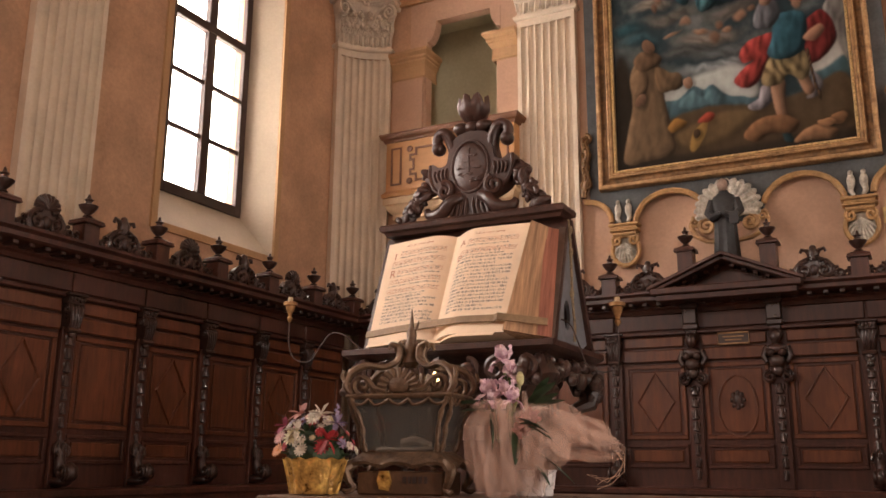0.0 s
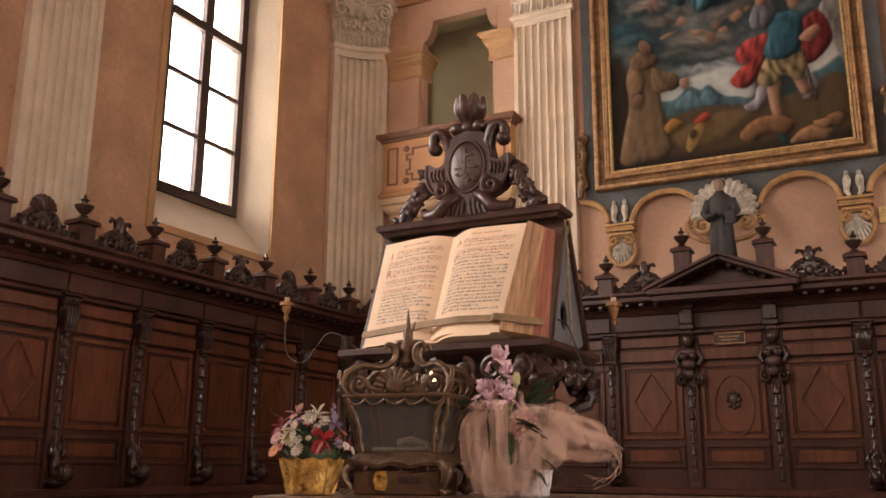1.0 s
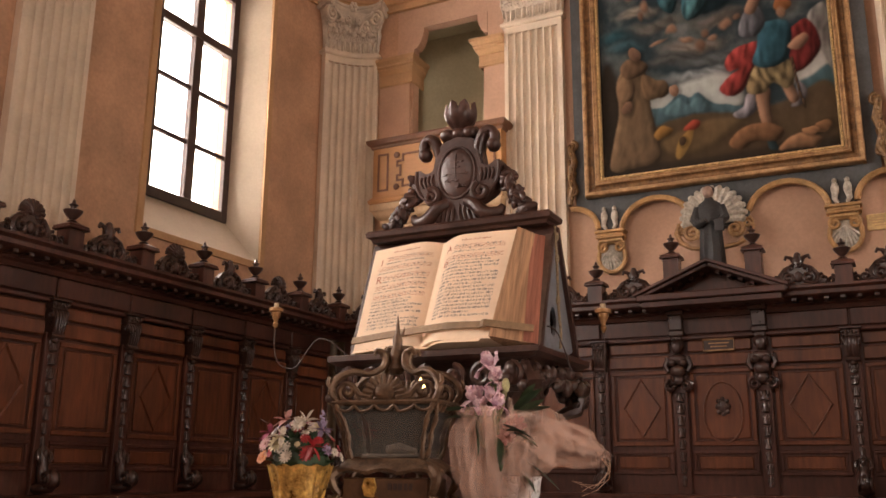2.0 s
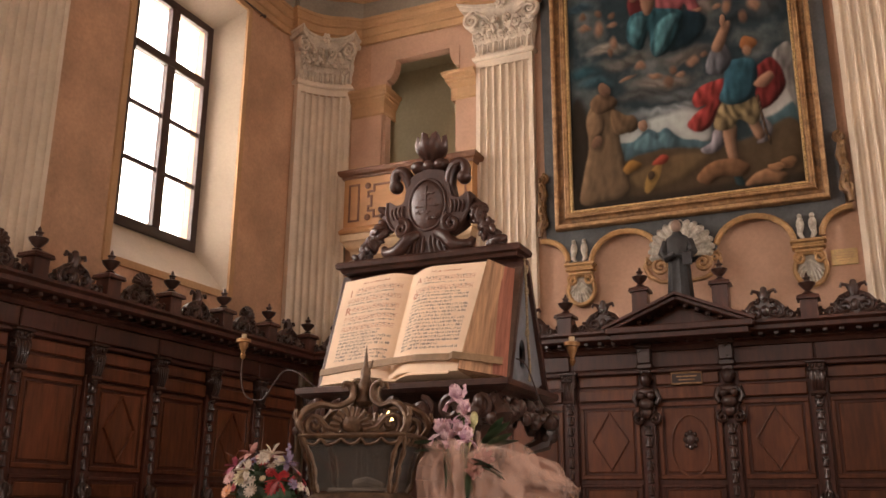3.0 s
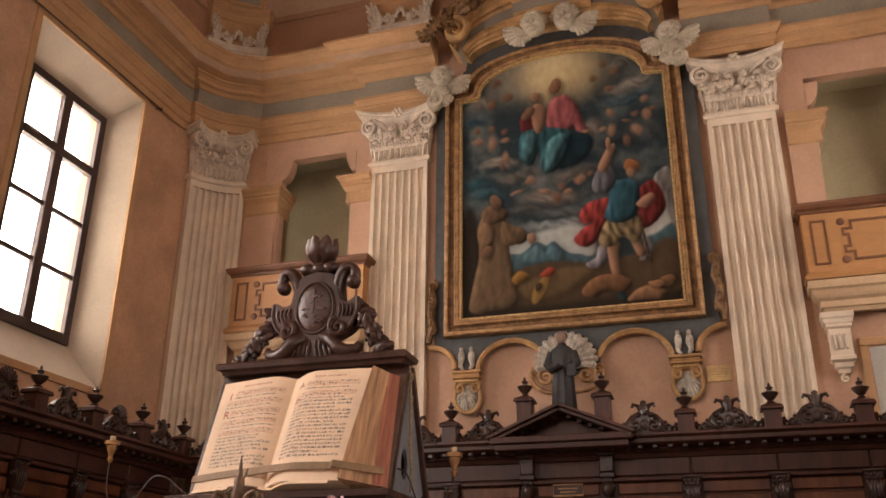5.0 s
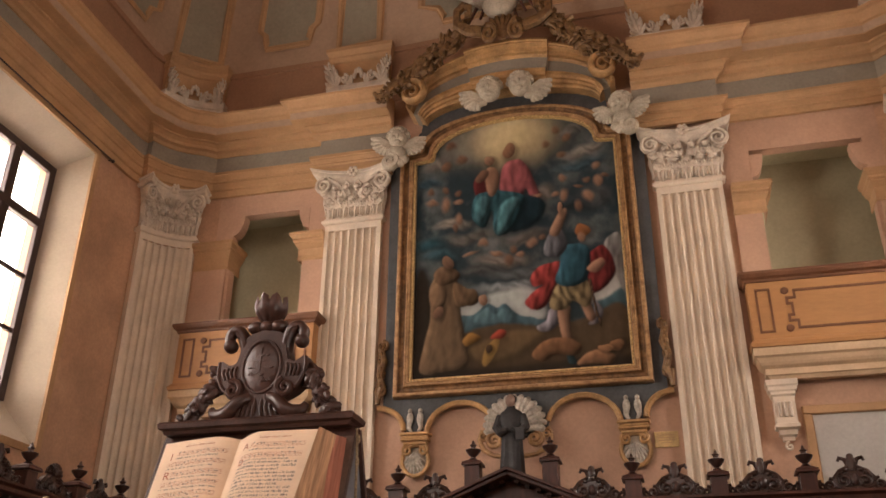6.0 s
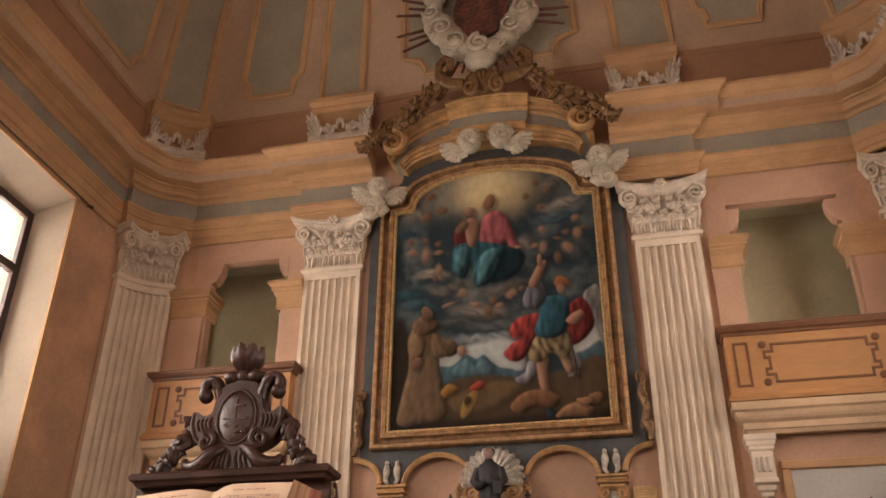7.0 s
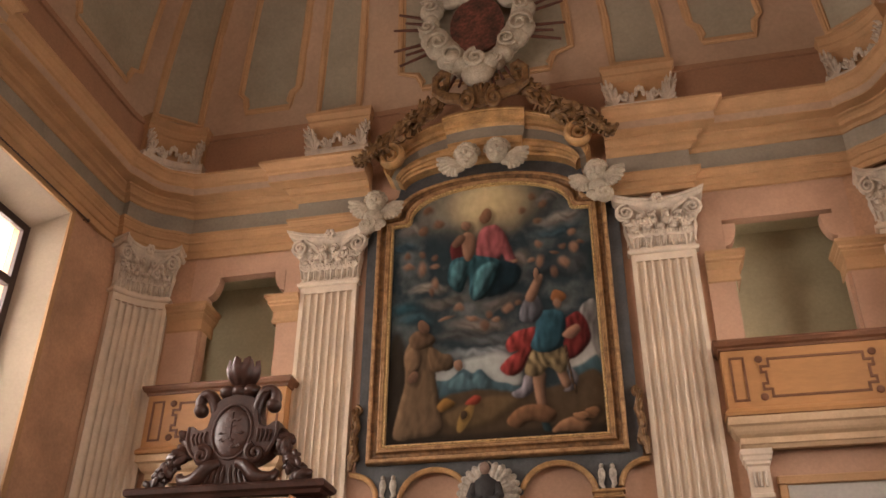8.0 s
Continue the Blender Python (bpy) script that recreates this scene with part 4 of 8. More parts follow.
def crest_finial(lift=0.0):
    t = thing("stall_finial", pose(0, 0, 0), "dark turned urn finial on a pedestal above the stalls", "finial", "finials along the stall tops")
    bm = BM()
    h = 0.20 + lift
    box(bm, -0.085, 0.085, -0.085, 0.085, 0, h, 0.006)
    part("pedestal", bm, WALNUT, t)
    bm = BM()
    box(bm, -0.115, 0.115, -0.115, 0.115, h, h + 0.02, 0.004)
    lathe(bm, [(0.155, h + 0.02), (0.15, h + 0.04), (0.05, h + 0.075)], 4, sq=True)
    part("pedestal_cap", bm, WALNUT, t)
    bm = BM()
    lathe(bm, [(0.03, h + 0.07), (0.045, h + 0.085), (0.022, h + 0.10), (0.05, h + 0.125), (0.082, h + 0.165), (0.088, h + 0.185), (0.06, h + 0.195), (0.03, h + 0.205), (0.028, h + 0.225), (0.042, h + 0.24), (0.02, h + 0.255), (0.012, h + 0.285), (0.0, h + 0.30)], 14)
    part("urn", bm, CARVED, t, smooth=True)
    return t


def crest_cartouche(shell):
    t = thing("stall_crest", pose(0, 0, 0), "dark carved scroll crest with a shell above the stalls" if shell else "dark carved scroll crest with a lily above the stalls", "carved crest", "crests along the stall tops")
    bm = BM()
    pts = [(-0.28, 0.0), (-0.29, 0.07), (-0.22, 0.09), (-0.19, 0.16), (-0.12, 0.22), (0, 0.25), (0.12, 0.22), (0.19, 0.16), (0.22, 0.09), (0.29, 0.07), (0.28, 0.0)]
    slab(bm, pts, -0.03, 0.03)
    part("crest_board", bm, CARVED, t)
    bm = BM()
    for s in (-1, 1):
        tube(bm, spiral(s * 0.10, 0.11, 0.085, 1.6, math.pi / 2, y=-0.035, hand=-s), 0.020, 6, flat=1.3)
        tube(bm, spiral(s * 0.235, 0.075, 0.065, 1.5, math.pi / 2, y=-0.03, hand=s), 0.018, 6, flat=1.4)
        tube(bm, [(s * 0.02, -0.04, 0.03), (s * 0.10, -0.045, 0.03), (s * 0.18, -0.04, 0.06), (s * 0.20, -0.03, 0.13), (s * 0.13, -0.035, 0.21), (s * 0.04, -0.035, 0.25)], 0.019, 6)
        tube(bm, spiral(s * 0.315, 0.062, 0.055, 1.5, math.pi / 2, y=-0.02, hand=-s), 0.019, 6, flat=1.5)
        tube(bm, spiral(s * 0.04, 0.10, 0.035, 1.3, -math.pi / 2, y=-0.045, hand=s), 0.012, 6)
        for k in range(3):
            ball(bm, (s * (0.07 + 0.05 * k), -0.035, 0.215 - 0.035 * k), (0.028, 0.025, 0.022), u=7, v=5)
    ball(bm, (0, -0.04, 0.12), (0.045, 0.03, 0.06))
    part("scrollwork", bm, CARVED, t, smooth=True)
    bm = BM()
    if shell:
        for k in range(9):
            a = math.pi * (k / 8)
            tube(bm, [(0, -0.02, 0.24), (0.07 * math.cos(a), -0.045, 0.26 + 0.055 * math.sin(a)), (0.125 * math.cos(a), -0.02, 0.265 + 0.10 * math.sin(a))], [0.015, 0.022, 0.026], 6)
    else:
        tube(bm, [(0, 0, 0.22), (0, -0.01, 0.30), (0, -0.01, 0.36)], [0.05, 0.06, 0.03], 8)
        for s in (-1, 1):
            tube(bm, [(s * 0.03, -0.01, 0.25), (s * 0.06, -0.015, 0.33), (s * 0.11, -0.015, 0.345), (s * 0.125, -0.015, 0.31)], [0.02, 0.024, 0.022, 0.016], 6)
        ball(bm, (0, -0.01, 0.36), (0.035, 0.03, 0.03))
    part("shell" if shell else "lily", bm, CARVED, t, smooth=True)
    return t


TOP = CZ + 0.158
protos = [crest_finial(), crest_cartouche(True), crest_cartouche(False)]
taken = [False] * 3


def put(i, m):
    if taken[i]:
        copy_thing(protos[i], m)
    else:
        taken[i] = True
        protos[i].matrix_world = m


for k in range(-1, 9):
    y = 9.82 - BAY * k
    if k >= 0:
        put(0, pose(SX + 0.12, y, TOP, 0, 0, 90))
        put(0, pose(SR - 0.12, y, TOP, 0, 0, -90))
        put(1 if k % 2 else 2, pose(SX + 0.10, y - BAY / 2, TOP, 0, 0, 90))
        put(1 if k % 2 else 2, pose(SR - 0.10, y - BAY / 2, TOP, 0, 0, -90))
for k, x in enumerate(HX):
    if x > SX + 0.3 and x < SR - 0.2 and abs(abs(x - CX) - 0.435) > 0.1:
        put(0, pose(x, SY - 0.12, TOP))
    c = x + BAY / 2
    if SX + 0.5 < c < SR - 0.3 and abs(c - CX) > 0.2:
        put(2 if k != 10 else 1, pose(c, SY - 0.10, TOP))
tall = crest_finial(0.24)
tall.matrix_world = pose(CX - 0.435, SY - 0.10, TOP)
copy_thing(tall, pose(CX + 0.435, SY - 0.10, TOP))

# pediment over the seat of honour
t = thing("stall_pediment", pose(CX, SY, 0), "dark walnut triangular pediment over the middle stall", "pediment")
bm = BM()
slab(bm, [(-0.70, TOP), (0.70, TOP), (0, TOP + 0.30)], -0.16, 0.05)
part("tympanum", bm, WALNUT, t)
bm = BM()
box(bm, -0.77, 0.77, -0.46, 0.05, CZ + 0.085, CZ + 0.16, 0.012)
box(bm, -0.72, 0.72, -0.42, 0.05, CZ + 0.02, CZ + 0.084, 0.008)
part("base_cornice", bm, WALNUT, t)
for s in (-1, 1):
    bm = BM()
    ang = math.atan2(0.33, 0.80)
    M = Matrix.Translation((0, 0, TOP + 0.345)) @ Matrix.Rotation(s * ang, 4, "Y")
    L = 0.87
    x0, x1 = (0, L) if s > 0 else (-L, 0)
    box(bm, x0, x1, -0.47, 0.05, -0.035, 0.0, 0.006, M=M)
    box(bm, x0, x1, -0.43, 0.05, -0.075, -0.036, 0.006, M=M)
    for k in range(1, 6):
        xx = s * (k * 0.125)
        box(bm, xx - 0.022, xx + 0.022, -0.30, -0.15, -0.105, -0.074, M=M)
    part("raking_cornice", bm, WALNUT, t)

# ---- altarpiece ----
DULLGOLD = mat("dark_dull_gilding", (0.20, 0.115, 0.045), 0.5, 0.3, 12, 40, 0.4, metal=0.25, dark=(0.10, 0.05, 0.02))
CLOUDS = mat("aged_cloud_stucco", (0.48, 0.42, 0.32), 0.7, 0.15, 5, 40, 0.2)
AX = -1.68  # axis of the altarpiece
FY = 10.34  # face of the frame


def frame_loop(ins, y, n=18):
    """Outline of the frame at an inset, from the lower left, anticlockwise as the room sees it."""
    hw, zb, zs, aw = 1.59 - ins, 4.46 + ins, 8.00 - ins * 0.75, 1.30 - ins * 0.85
    rise = 0.50 - ins * 0.05
    p = [(-hw, zb), (hw, zb), (hw, zs), (aw + 0.04, zs + 0.02)]
    p += [(aw * math.cos(math.pi * k / n), zs + 0.06 + rise * math.sin(math.pi * k / n) ** 0.9) for k in range(n + 1)]
    p += [(-aw - 0.04, zs + 0.02), (-hw, zs)]
    return [(AX + a, y, b) for a, b in p]


art = thing("altarpiece_painting", pose(0, 0, 0), "large arched altar painting in a gilt wooden frame", "painting")
bm = BM()
quad_strip(bm, [frame_loop(i, FY + d) for i, d in ((0, 0.14), (0, 0.03), (0.01, 0.005), (0.02, 0.0), (0.045, 0.0), (0.052, 0.012), (0.058, 0.02))], close_u=True)
part("frame", bm, GOLD, art, "worn gilt moulded frame")
# the hollow's shade is put into a darker gilt colour
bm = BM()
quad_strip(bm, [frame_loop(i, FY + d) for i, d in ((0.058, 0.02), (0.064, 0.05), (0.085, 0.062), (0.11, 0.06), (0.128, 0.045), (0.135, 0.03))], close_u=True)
part("frame_cove", bm, mat("shaded_gilt_cove", (0.22, 0.115, 0.045), 0.5, 0.3, 9.0, 45, 0.35, metal=0.25), art, "gilt hollow of the frame, shade put into its colour")
bm = BM()
quad_strip(bm, [frame_loop(i, FY + d) for i, d in ((0.135, 0.03), (0.14, 0.016), (0.155, 0.012), (0.165, 0.024), (0.172, 0.012), (0.19, 0.015), (0.20, 0.045), (0.20, 0.09))], close_u=True)
part("frame_ogee", bm, GOLD, art)
bm = BM()
quad_strip(bm, [frame_loop(i, FY + d) for i, d in ((0.20, 0.05), (0.205, 0.03), (0.225, 0.03), (0.235, 0.06), (0.235, 0.09))], close_u=True)
part("inner_fillet", bm, mat("bright_gilt_bead", (0.66, 0.45, 0.20), 0.4, 0.35, 60, 90, 0.5, metal=0.4), art, "bright beaded gilt fillet")

# the picture: soft patches of oil colour over a clouded ground
CW, CZ0, CZ1 = 1.36, 4.66, 8.44
NU, NV = 380, 540
uu, vv = np.meshgrid(np.linspace(-1, 1, NU), np.linspace(0, 1, NV))
wob = np.array([[noise.noise_vector(Vector((a * 4.0, b * 6.0, 0.3)))[:2] for a in np.linspace(-1, 1, NU)] for b in np.linspace(0, 1, NV)])
tex = np.array([[noise.fractal(Vector((a * 3.0, b * 7.0, 2.0)), 0.9, 2.1, 5) for a in np.linspace(-1, 1, NU)] for b in np.linspace(0, 1, NV)])
wob2 = np.array([[noise.noise_vector(Vector((a * 14.0, b * 20.0, 4.3)))[:2] for a in np.linspace(-1, 1, NU)] for b in np.linspace(0, 1, NV)])
pu, pv = uu + wob[..., 0] * 0.045 + wob2[..., 0] * 0.012, vv + wob[..., 1] * 0.022 + wob2[..., 1] * 0.007
img = np.zeros((NV, NU, 3)) + np.array((0.040, 0.052, 0.055))
img += np.clip(tex, -0.18, 1)[..., None] * np.array((0.085, 0.080, 0.070))


def dab(u, v, ru, rv, colour, ang=0.0, soft=0.16, fold=0.06):
    """One patch of paint, soft at its rim; fold lays in lighter and darker strokes."""
    a = radians(ang)
    x, y = (pu - u) * CW, (pv - v) * (CZ1 - CZ0)
    p, q = (x * math.cos(a) + y * math.sin(a)) / (ru * CW), (-x * math.sin(a) + y * math.cos(a)) / (rv * (CZ1 - CZ0))
    d = np.sqrt(p * p + q * q)
    k = np.clip((1 - d) / (soft * 0.7 if soft < 0.55 else soft), 0, 1)
    k = (k * k * (3 - 2 * k))[..., None]
    c = np.array(colour)[None, None] * (1 + fold * np.sin(p * 7 + q * 5 + tex * 7) * 0.8 + 0.62 * (-p + q) * 0.7)[..., None]
    if soft < 0.55:
        sh = np.clip(1.45 - np.sqrt((p - 0.25) ** 2 + (q + 0.25) ** 2), 0, 0.6)[..., None]
        img[:] = img * (1 - 0.75 * sh)
    img[:] = img * (1 - k) + np.clip(c, 0.004, 1) * k


def soften(a, r):
    """A box blur of radius r, twice over."""
    for _ in range(2):
        for ax in (0, 1):
            p = np.concatenate([np.repeat(np.take(a, [0], ax), r, ax), a, np.repeat(np.take(a, [-1], ax), r, ax)], ax)
            c = np.cumsum(np.concatenate([np.zeros_like(np.take(p, [0], ax)), p], ax), ax)
            n = a.shape[ax]
            a = (np.take(c, range(2 * r + 1, n + 2 * r + 1), ax) - np.take(c, range(n), ax)) / (2 * r + 1)
    return a


def shape(colour, pts, soft=3, round_=0.6, fold=0.0):
    """A patch with a drawn outline, modelled as rounded, lit from the upper left; fold lays in drapery strokes."""
    P = [Vector((a, b, 0)) for a, b in pts]
    n = len(P)
    ring = []
    for i in range(n):
        a, b, c, d = P[i - 1], P[i], P[(i + 1) % n], P[(i + 2) % n]
        for j in range(5):
            t = j / 5
            ring.append(0.5 * (2 * b + (c - a) * t + (2 * a - 5 * b + 4 * c - d) * t * t + (3 * b - a - 3 * c + d) * t ** 3))
    qu, qv = uu + wob2[..., 0] * 0.006, vv + wob2[..., 1] * 0.003
    inside = np.zeros(uu.shape, bool)
    for i, p in enumerate(ring):
        q = ring[i - 1]
        if abs(p.y - q.y) > 1e-9:
            inside ^= ((p.y > qv) != (q.y > qv)) & (qu < (q.x - p.x) * (qv - p.y) / (q.y - p.y) + p.x)
    m = inside.astype(float)
    k = soften(m, max(1, int(soft * 0.5)))[..., None]
    wide = soften(m, 5) * 0.5 + soften(m, 12) * 0.5
    gv, gu = np.gradient(wide)
    lit = 1 + round_ * np.clip(17 * (gu * 0.8 - gv * 0.6), -0.85, 0.9)
    img[:] = img * (1 - 0.45 * np.roll(soften(m, 7), (-4, 4), (0, 1)))[..., None]
    if fold:
        sw = np.sin((uu * 1.0 + vv * 0.6) * 52 + wob[..., 0] * 7 + tex * 4) + 0.6 * np.sin((uu * 0.9 - vv * 0.5) * 85 + wob2[..., 1] * 3 + wob[..., 1] * 6)
        lit = lit * (1 + 0.42 * fold * sw)
    c = np.array(colour)[None, None] * np.clip(lit, 0.22, 2.4)[..., None]
    img[:] = img * (1 - k) + np.clip(c, 0.004, 1) * k


SKIN, SKIN_D = (0.185, 0.112, 0.074), (0.115, 0.068, 0.045)
CLOUD, DUSK = (0.15, 0.135, 0.115), (0.022, 0.030, 0.034)
# sky, glow and banks of cloud
dab(-0.05, 0.90, 0.95, 0.17, (0.20, 0.17, 0.12), soft=0.9, fold=0)
dab(0.02, 0.90, 0.55, 0.17, (0.43, 0.345, 0.20), soft=0.95, fold=0)
for u, v, ru, rv, c, g in (
        (-0.80, 0.83, 0.22, 0.05, CLOUD, 10), (-0.88, 0.74, 0.30, 0.035, (0.03, 0.055, 0.068), 0), (0.72, 0.82, 0.36, 0.030, CLOUD, 14),
        (0.62, 0.90, 0.22, 0.030, (0.10, 0.095, 0.085), 10), (0.70, 0.76, 0.40, 0.035, (0.03, 0.052, 0.062), 10), (-0.62, 0.575, 0.30, 0.030, (0.16, 0.14, 0.115), -4),
        (-0.45, 0.515, 0.42, 0.035, (0.085, 0.078, 0.068), 0), (-0.86, 0.50, 0.24, 0.050, (0.022, 0.055, 0.066), 0), (-0.75, 0.45, 0.28, 0.035, (0.03, 0.06, 0.07), 0),
        (0.28, 0.66, 0.18, 0.050, (0.12, 0.105, 0.088), 20), (0.55, 0.60, 0.34, 0.045, DUSK, 0), (0.80, 0.63, 0.22, 0.060, (0.05, 0.055, 0.055), 0),
        (-0.10, 0.415, 0.40, 0.040, (0.125, 0.108, 0.090), 0), (-0.30, 0.38, 0.35, 0.035, (0.055, 0.055, 0.052), 0), (0.10, 0.50, 0.34, 0.035, (0.09, 0.08, 0.07), 8),
        (0.05, 0.36, 0.45, 0.030, (0.07, 0.075, 0.075), 0), (-0.05, 0.315, 0.50, 0.028, (0.15, 0.16, 0.16), 0)):
    dab(u, v, ru, rv, c, g, 0.8, 0.25)
# far light, hills and ground
shape((0.30, 0.31, 0.29), [(-0.58, 0.243), (-0.42, 0.275), (-0.15, 0.300), (0.15, 0.299), (0.27, 0.218), (0.11, 0.173), (-0.58, 0.179)], 9, 0.1)
shape((0.34, 0.33, 0.30), [(0.64, 0.263), (0.80, 0.298), (0.99, 0.337), (0.96, 0.198), (0.63, 0.208)], 8, 0.1)
shape((0.050, 0.085, 0.098), [(-0.58, 0.173), (-0.54, 0.222), (-0.42, 0.222), (-0.28, 0.259), (-0.19, 0.240), (-0.11, 0.252), (0.01, 0.210), (0.16, 0.192), (0.29, 0.174), (0.29, 0.120), (-0.58, 0.143)], 3, 0.6, 0.3)
shape((0.075, 0.125, 0.140), [(-0.42, 0.194), (-0.29, 0.247), (-0.21, 0.216), (-0.12, 0.238), (-0.03, 0.195), (-0.15, 0.183)], 4, 0.5, 0.3)
shape((0.045, 0.080, 0.090), [(0.63, 0.215), (0.82, 0.246), (0.98, 0.273), (0.96, 0.178), (0.63, 0.188)], 4, 0.4, 0.2)
shape((0.068, 0.047, 0.028), [(-0.99, -0.002), (-1.01, 0.154), (-0.58, 0.155), (-0.36, 0.173), (-0.10, 0.181), (0.26, 0.163), (0.63, 0.178), (0.97, 0.213), (1.02, -0.047)], 5, 0.2, 0.06)
shape((0.105, 0.072, 0.038), [(-0.47, 0.097), (-0.26, 0.134), (0.00, 0.155), (0.26, 0.140), (0.13, 0.105), (-0.05, 0.067), (-0.31, 0.049)], 9, 0.3, 0.08)
shape((0.028, 0.020, 0.014), [(-0.99, -0.012), (-1.00, 0.052), (-0.42, 0.034), (0.10, 0.033), (1.05, 0.040), (1.02, -0.056)], 8, 0.1)
# brown robe-like mass at the lower left
shape((0.026, 0.020, 0.014), [(-0.99, 0.360), (-0.89, 0.400), (-0.81, 0.250), (-0.88, 0.053), (-0.99, 0.036)], 8, 0.1)
shape((0.115, 0.078, 0.047), [(-0.79, 0.375), (-0.69, 0.389), (-0.58, 0.360), (-0.54, 0.242), (-0.50, 0.141), (-0.47, 0.047), (-0.68, 0.029), (-0.92, 0.031), (-0.89, 0.131), (-0.83, 0.230), (-0.85, 0.322)], 3, 0.9, 0.25)
shape((0.130, 0.086, 0.052), [(-0.84, 0.322), (-0.76, 0.362), (-0.68, 0.329), (-0.69, 0.271), (-0.77, 0.257), (-0.83, 0.276)], 3, 0.9, 0.3)
shape((0.095, 0.062, 0.036), [(-0.61, 0.348), (-0.48, 0.323), (-0.39, 0.312), (-0.37, 0.266), (-0.49, 0.257), (-0.59, 0.264)], 3, 0.9, 0.3)
shape((0.095, 0.060, 0.036), [(-0.81, 0.380), (-0.73, 0.412), (-0.59, 0.398), (-0.55, 0.367), (-0.65, 0.345), (-0.75, 0.344)], 3, 0.9, 0.2)
dab(-0.66, 0.425, 0.075, 0.0254, SKIN_D, soft=0.3)
dab(-0.34, 0.281, 0.052, 0.0212, SKIN, soft=0.3)
dab(-0.75, 0.244, 0.046, 0.0254, SKIN_D, soft=0.3)
# rose and teal draped mass in the glow
shape((0.075, 0.018, 0.018), [(-0.39, 0.748), (-0.28, 0.767), (-0.20, 0.712), (-0.22, 0.666), (-0.35, 0.667), (-0.40, 0.701)], 3, 0.7, 0.3)
shape((0.190, 0.066, 0.068), [(-0.13, 0.756), (-0.06, 0.805), (0.07, 0.809), (0.16, 0.762), (0.23, 0.684), (0.26, 0.646), (0.18, 0.635), (0.12, 0.689), (0.06, 0.654), (-0.12, 0.671)], 3, 1.0, 0.4)
shape((0.010, 0.022, 0.028), [(0.06, 0.654), (0.21, 0.652), (0.31, 0.616), (0.25, 0.560), (0.12, 0.530), (-0.05, 0.523), (-0.03, 0.589)], 4, 0.6, 0.3)
shape((0.022, 0.060, 0.070), [(-0.41, 0.660), (-0.33, 0.689), (-0.13, 0.690), (0.09, 0.662), (0.08, 0.603), (-0.02, 0.531), (-0.16, 0.510), (-0.21, 0.542), (-0.22, 0.615), (-0.30, 0.546), (-0.42, 0.591)], 3, 1.1, 0.6)
shape((0.055, 0.120, 0.130), [(-0.16, 0.613), (-0.06, 0.654), (0.05, 0.650), (-0.01, 0.584), (-0.11, 0.525), (-0.17, 0.519)], 5, 0.9, 0.5)
shape((0.048, 0.105, 0.115), [(-0.39, 0.650), (-0.31, 0.679), (-0.23, 0.657), (-0.27, 0.599), (-0.34, 0.566), (-0.40, 0.595)], 5, 0.9, 0.5)
dab(0.21, 0.648, 0.046, 0.0127, SKIN, soft=0.72)
dab(-0.04, 0.848, 0.075, 0.0339, (0.15, 0.085, 0.05), soft=0.3)
dab(-0.22, 0.822, 0.064, 0.0254, SKIN, soft=0.3)
shape(SKIN, [(-0.27, 0.786), (-0.18, 0.787), (-0.14, 0.747), (-0.17, 0.687), (-0.24, 0.671), (-0.28, 0.720)], 3, 0.8)
shape(SKIN_D, [(-0.39, 0.748), (-0.32, 0.783), (-0.25, 0.775), (-0.27, 0.748), (-0.35, 0.732)], 2, 0.6)
# warm rounded patches among the clouds
dab(-0.69, 0.657, 0.075, 0.0466, SKIN, soft=0.72)
dab(-0.68, 0.716, 0.058, 0.0212, SKIN_D, soft=0.72)
dab(-0.83, 0.663, 0.081, 0.0169, SKIN, soft=0.72)
dab(-0.85, 0.701, 0.052, 0.0212, SKIN_D, soft=0.72)
dab(-0.55, 0.665, 0.075, 0.0191, SKIN, soft=0.72)
dab(-0.55, 0.703, 0.052, 0.0191, SKIN_D, soft=0.72)
dab(-0.56, 0.592, 0.064, 0.0339, SKIN, soft=0.72)
dab(-0.60, 0.558, 0.046, 0.0233, SKIN_D, soft=0.72)
dab(-0.42, 0.449, 0.092, 0.0127, SKIN, soft=0.72)
dab(-0.31, 0.480, 0.064, 0.0233, SKIN, soft=0.72)
dab(-0.18, 0.447, 0.092, 0.0169, SKIN, soft=0.72)
dab(-0.03, 0.465, 0.058, 0.0233, SKIN_D, soft=0.72)
dab(-0.08, 0.424, 0.058, 0.0339, SKIN_D, soft=0.72)
dab(0.04, 0.441, 0.081, 0.0169, SKIN, soft=0.72)
dab(0.16, 0.476, 0.069, 0.0254, SKIN, soft=0.72)
dab(0.25, 0.494, 0.058, 0.0148, SKIN_D, soft=0.72)
dab(0.51, 0.704, 0.064, 0.0254, SKIN, soft=0.72)
dab(0.51, 0.635, 0.069, 0.0339, SKIN, soft=0.72)
dab(0.41, 0.648, 0.069, 0.0127, SKIN, soft=0.72)
dab(0.82, 0.751, 0.064, 0.0233, SKIN, soft=0.72)
dab(0.83, 0.686, 0.075, 0.0297, SKIN, soft=0.72)
dab(0.71, 0.695, 0.052, 0.0191, SKIN_D, soft=0.72)
dab(0.72, 0.631, 0.069, 0.0297, SKIN, soft=0.72)
dab(0.64, 0.666, 0.052, 0.0127, SKIN_D, soft=0.72)
dab(0.90, 0.705, 0.058, 0.0127, SKIN_D, soft=0.72)
dab(0.64, 0.589, 0.046, 0.0297, SKIN_D, soft=0.72)
dab(0.32, 0.865, 0.069, 0.0233, (0.125, 0.075, 0.046), soft=0.72)
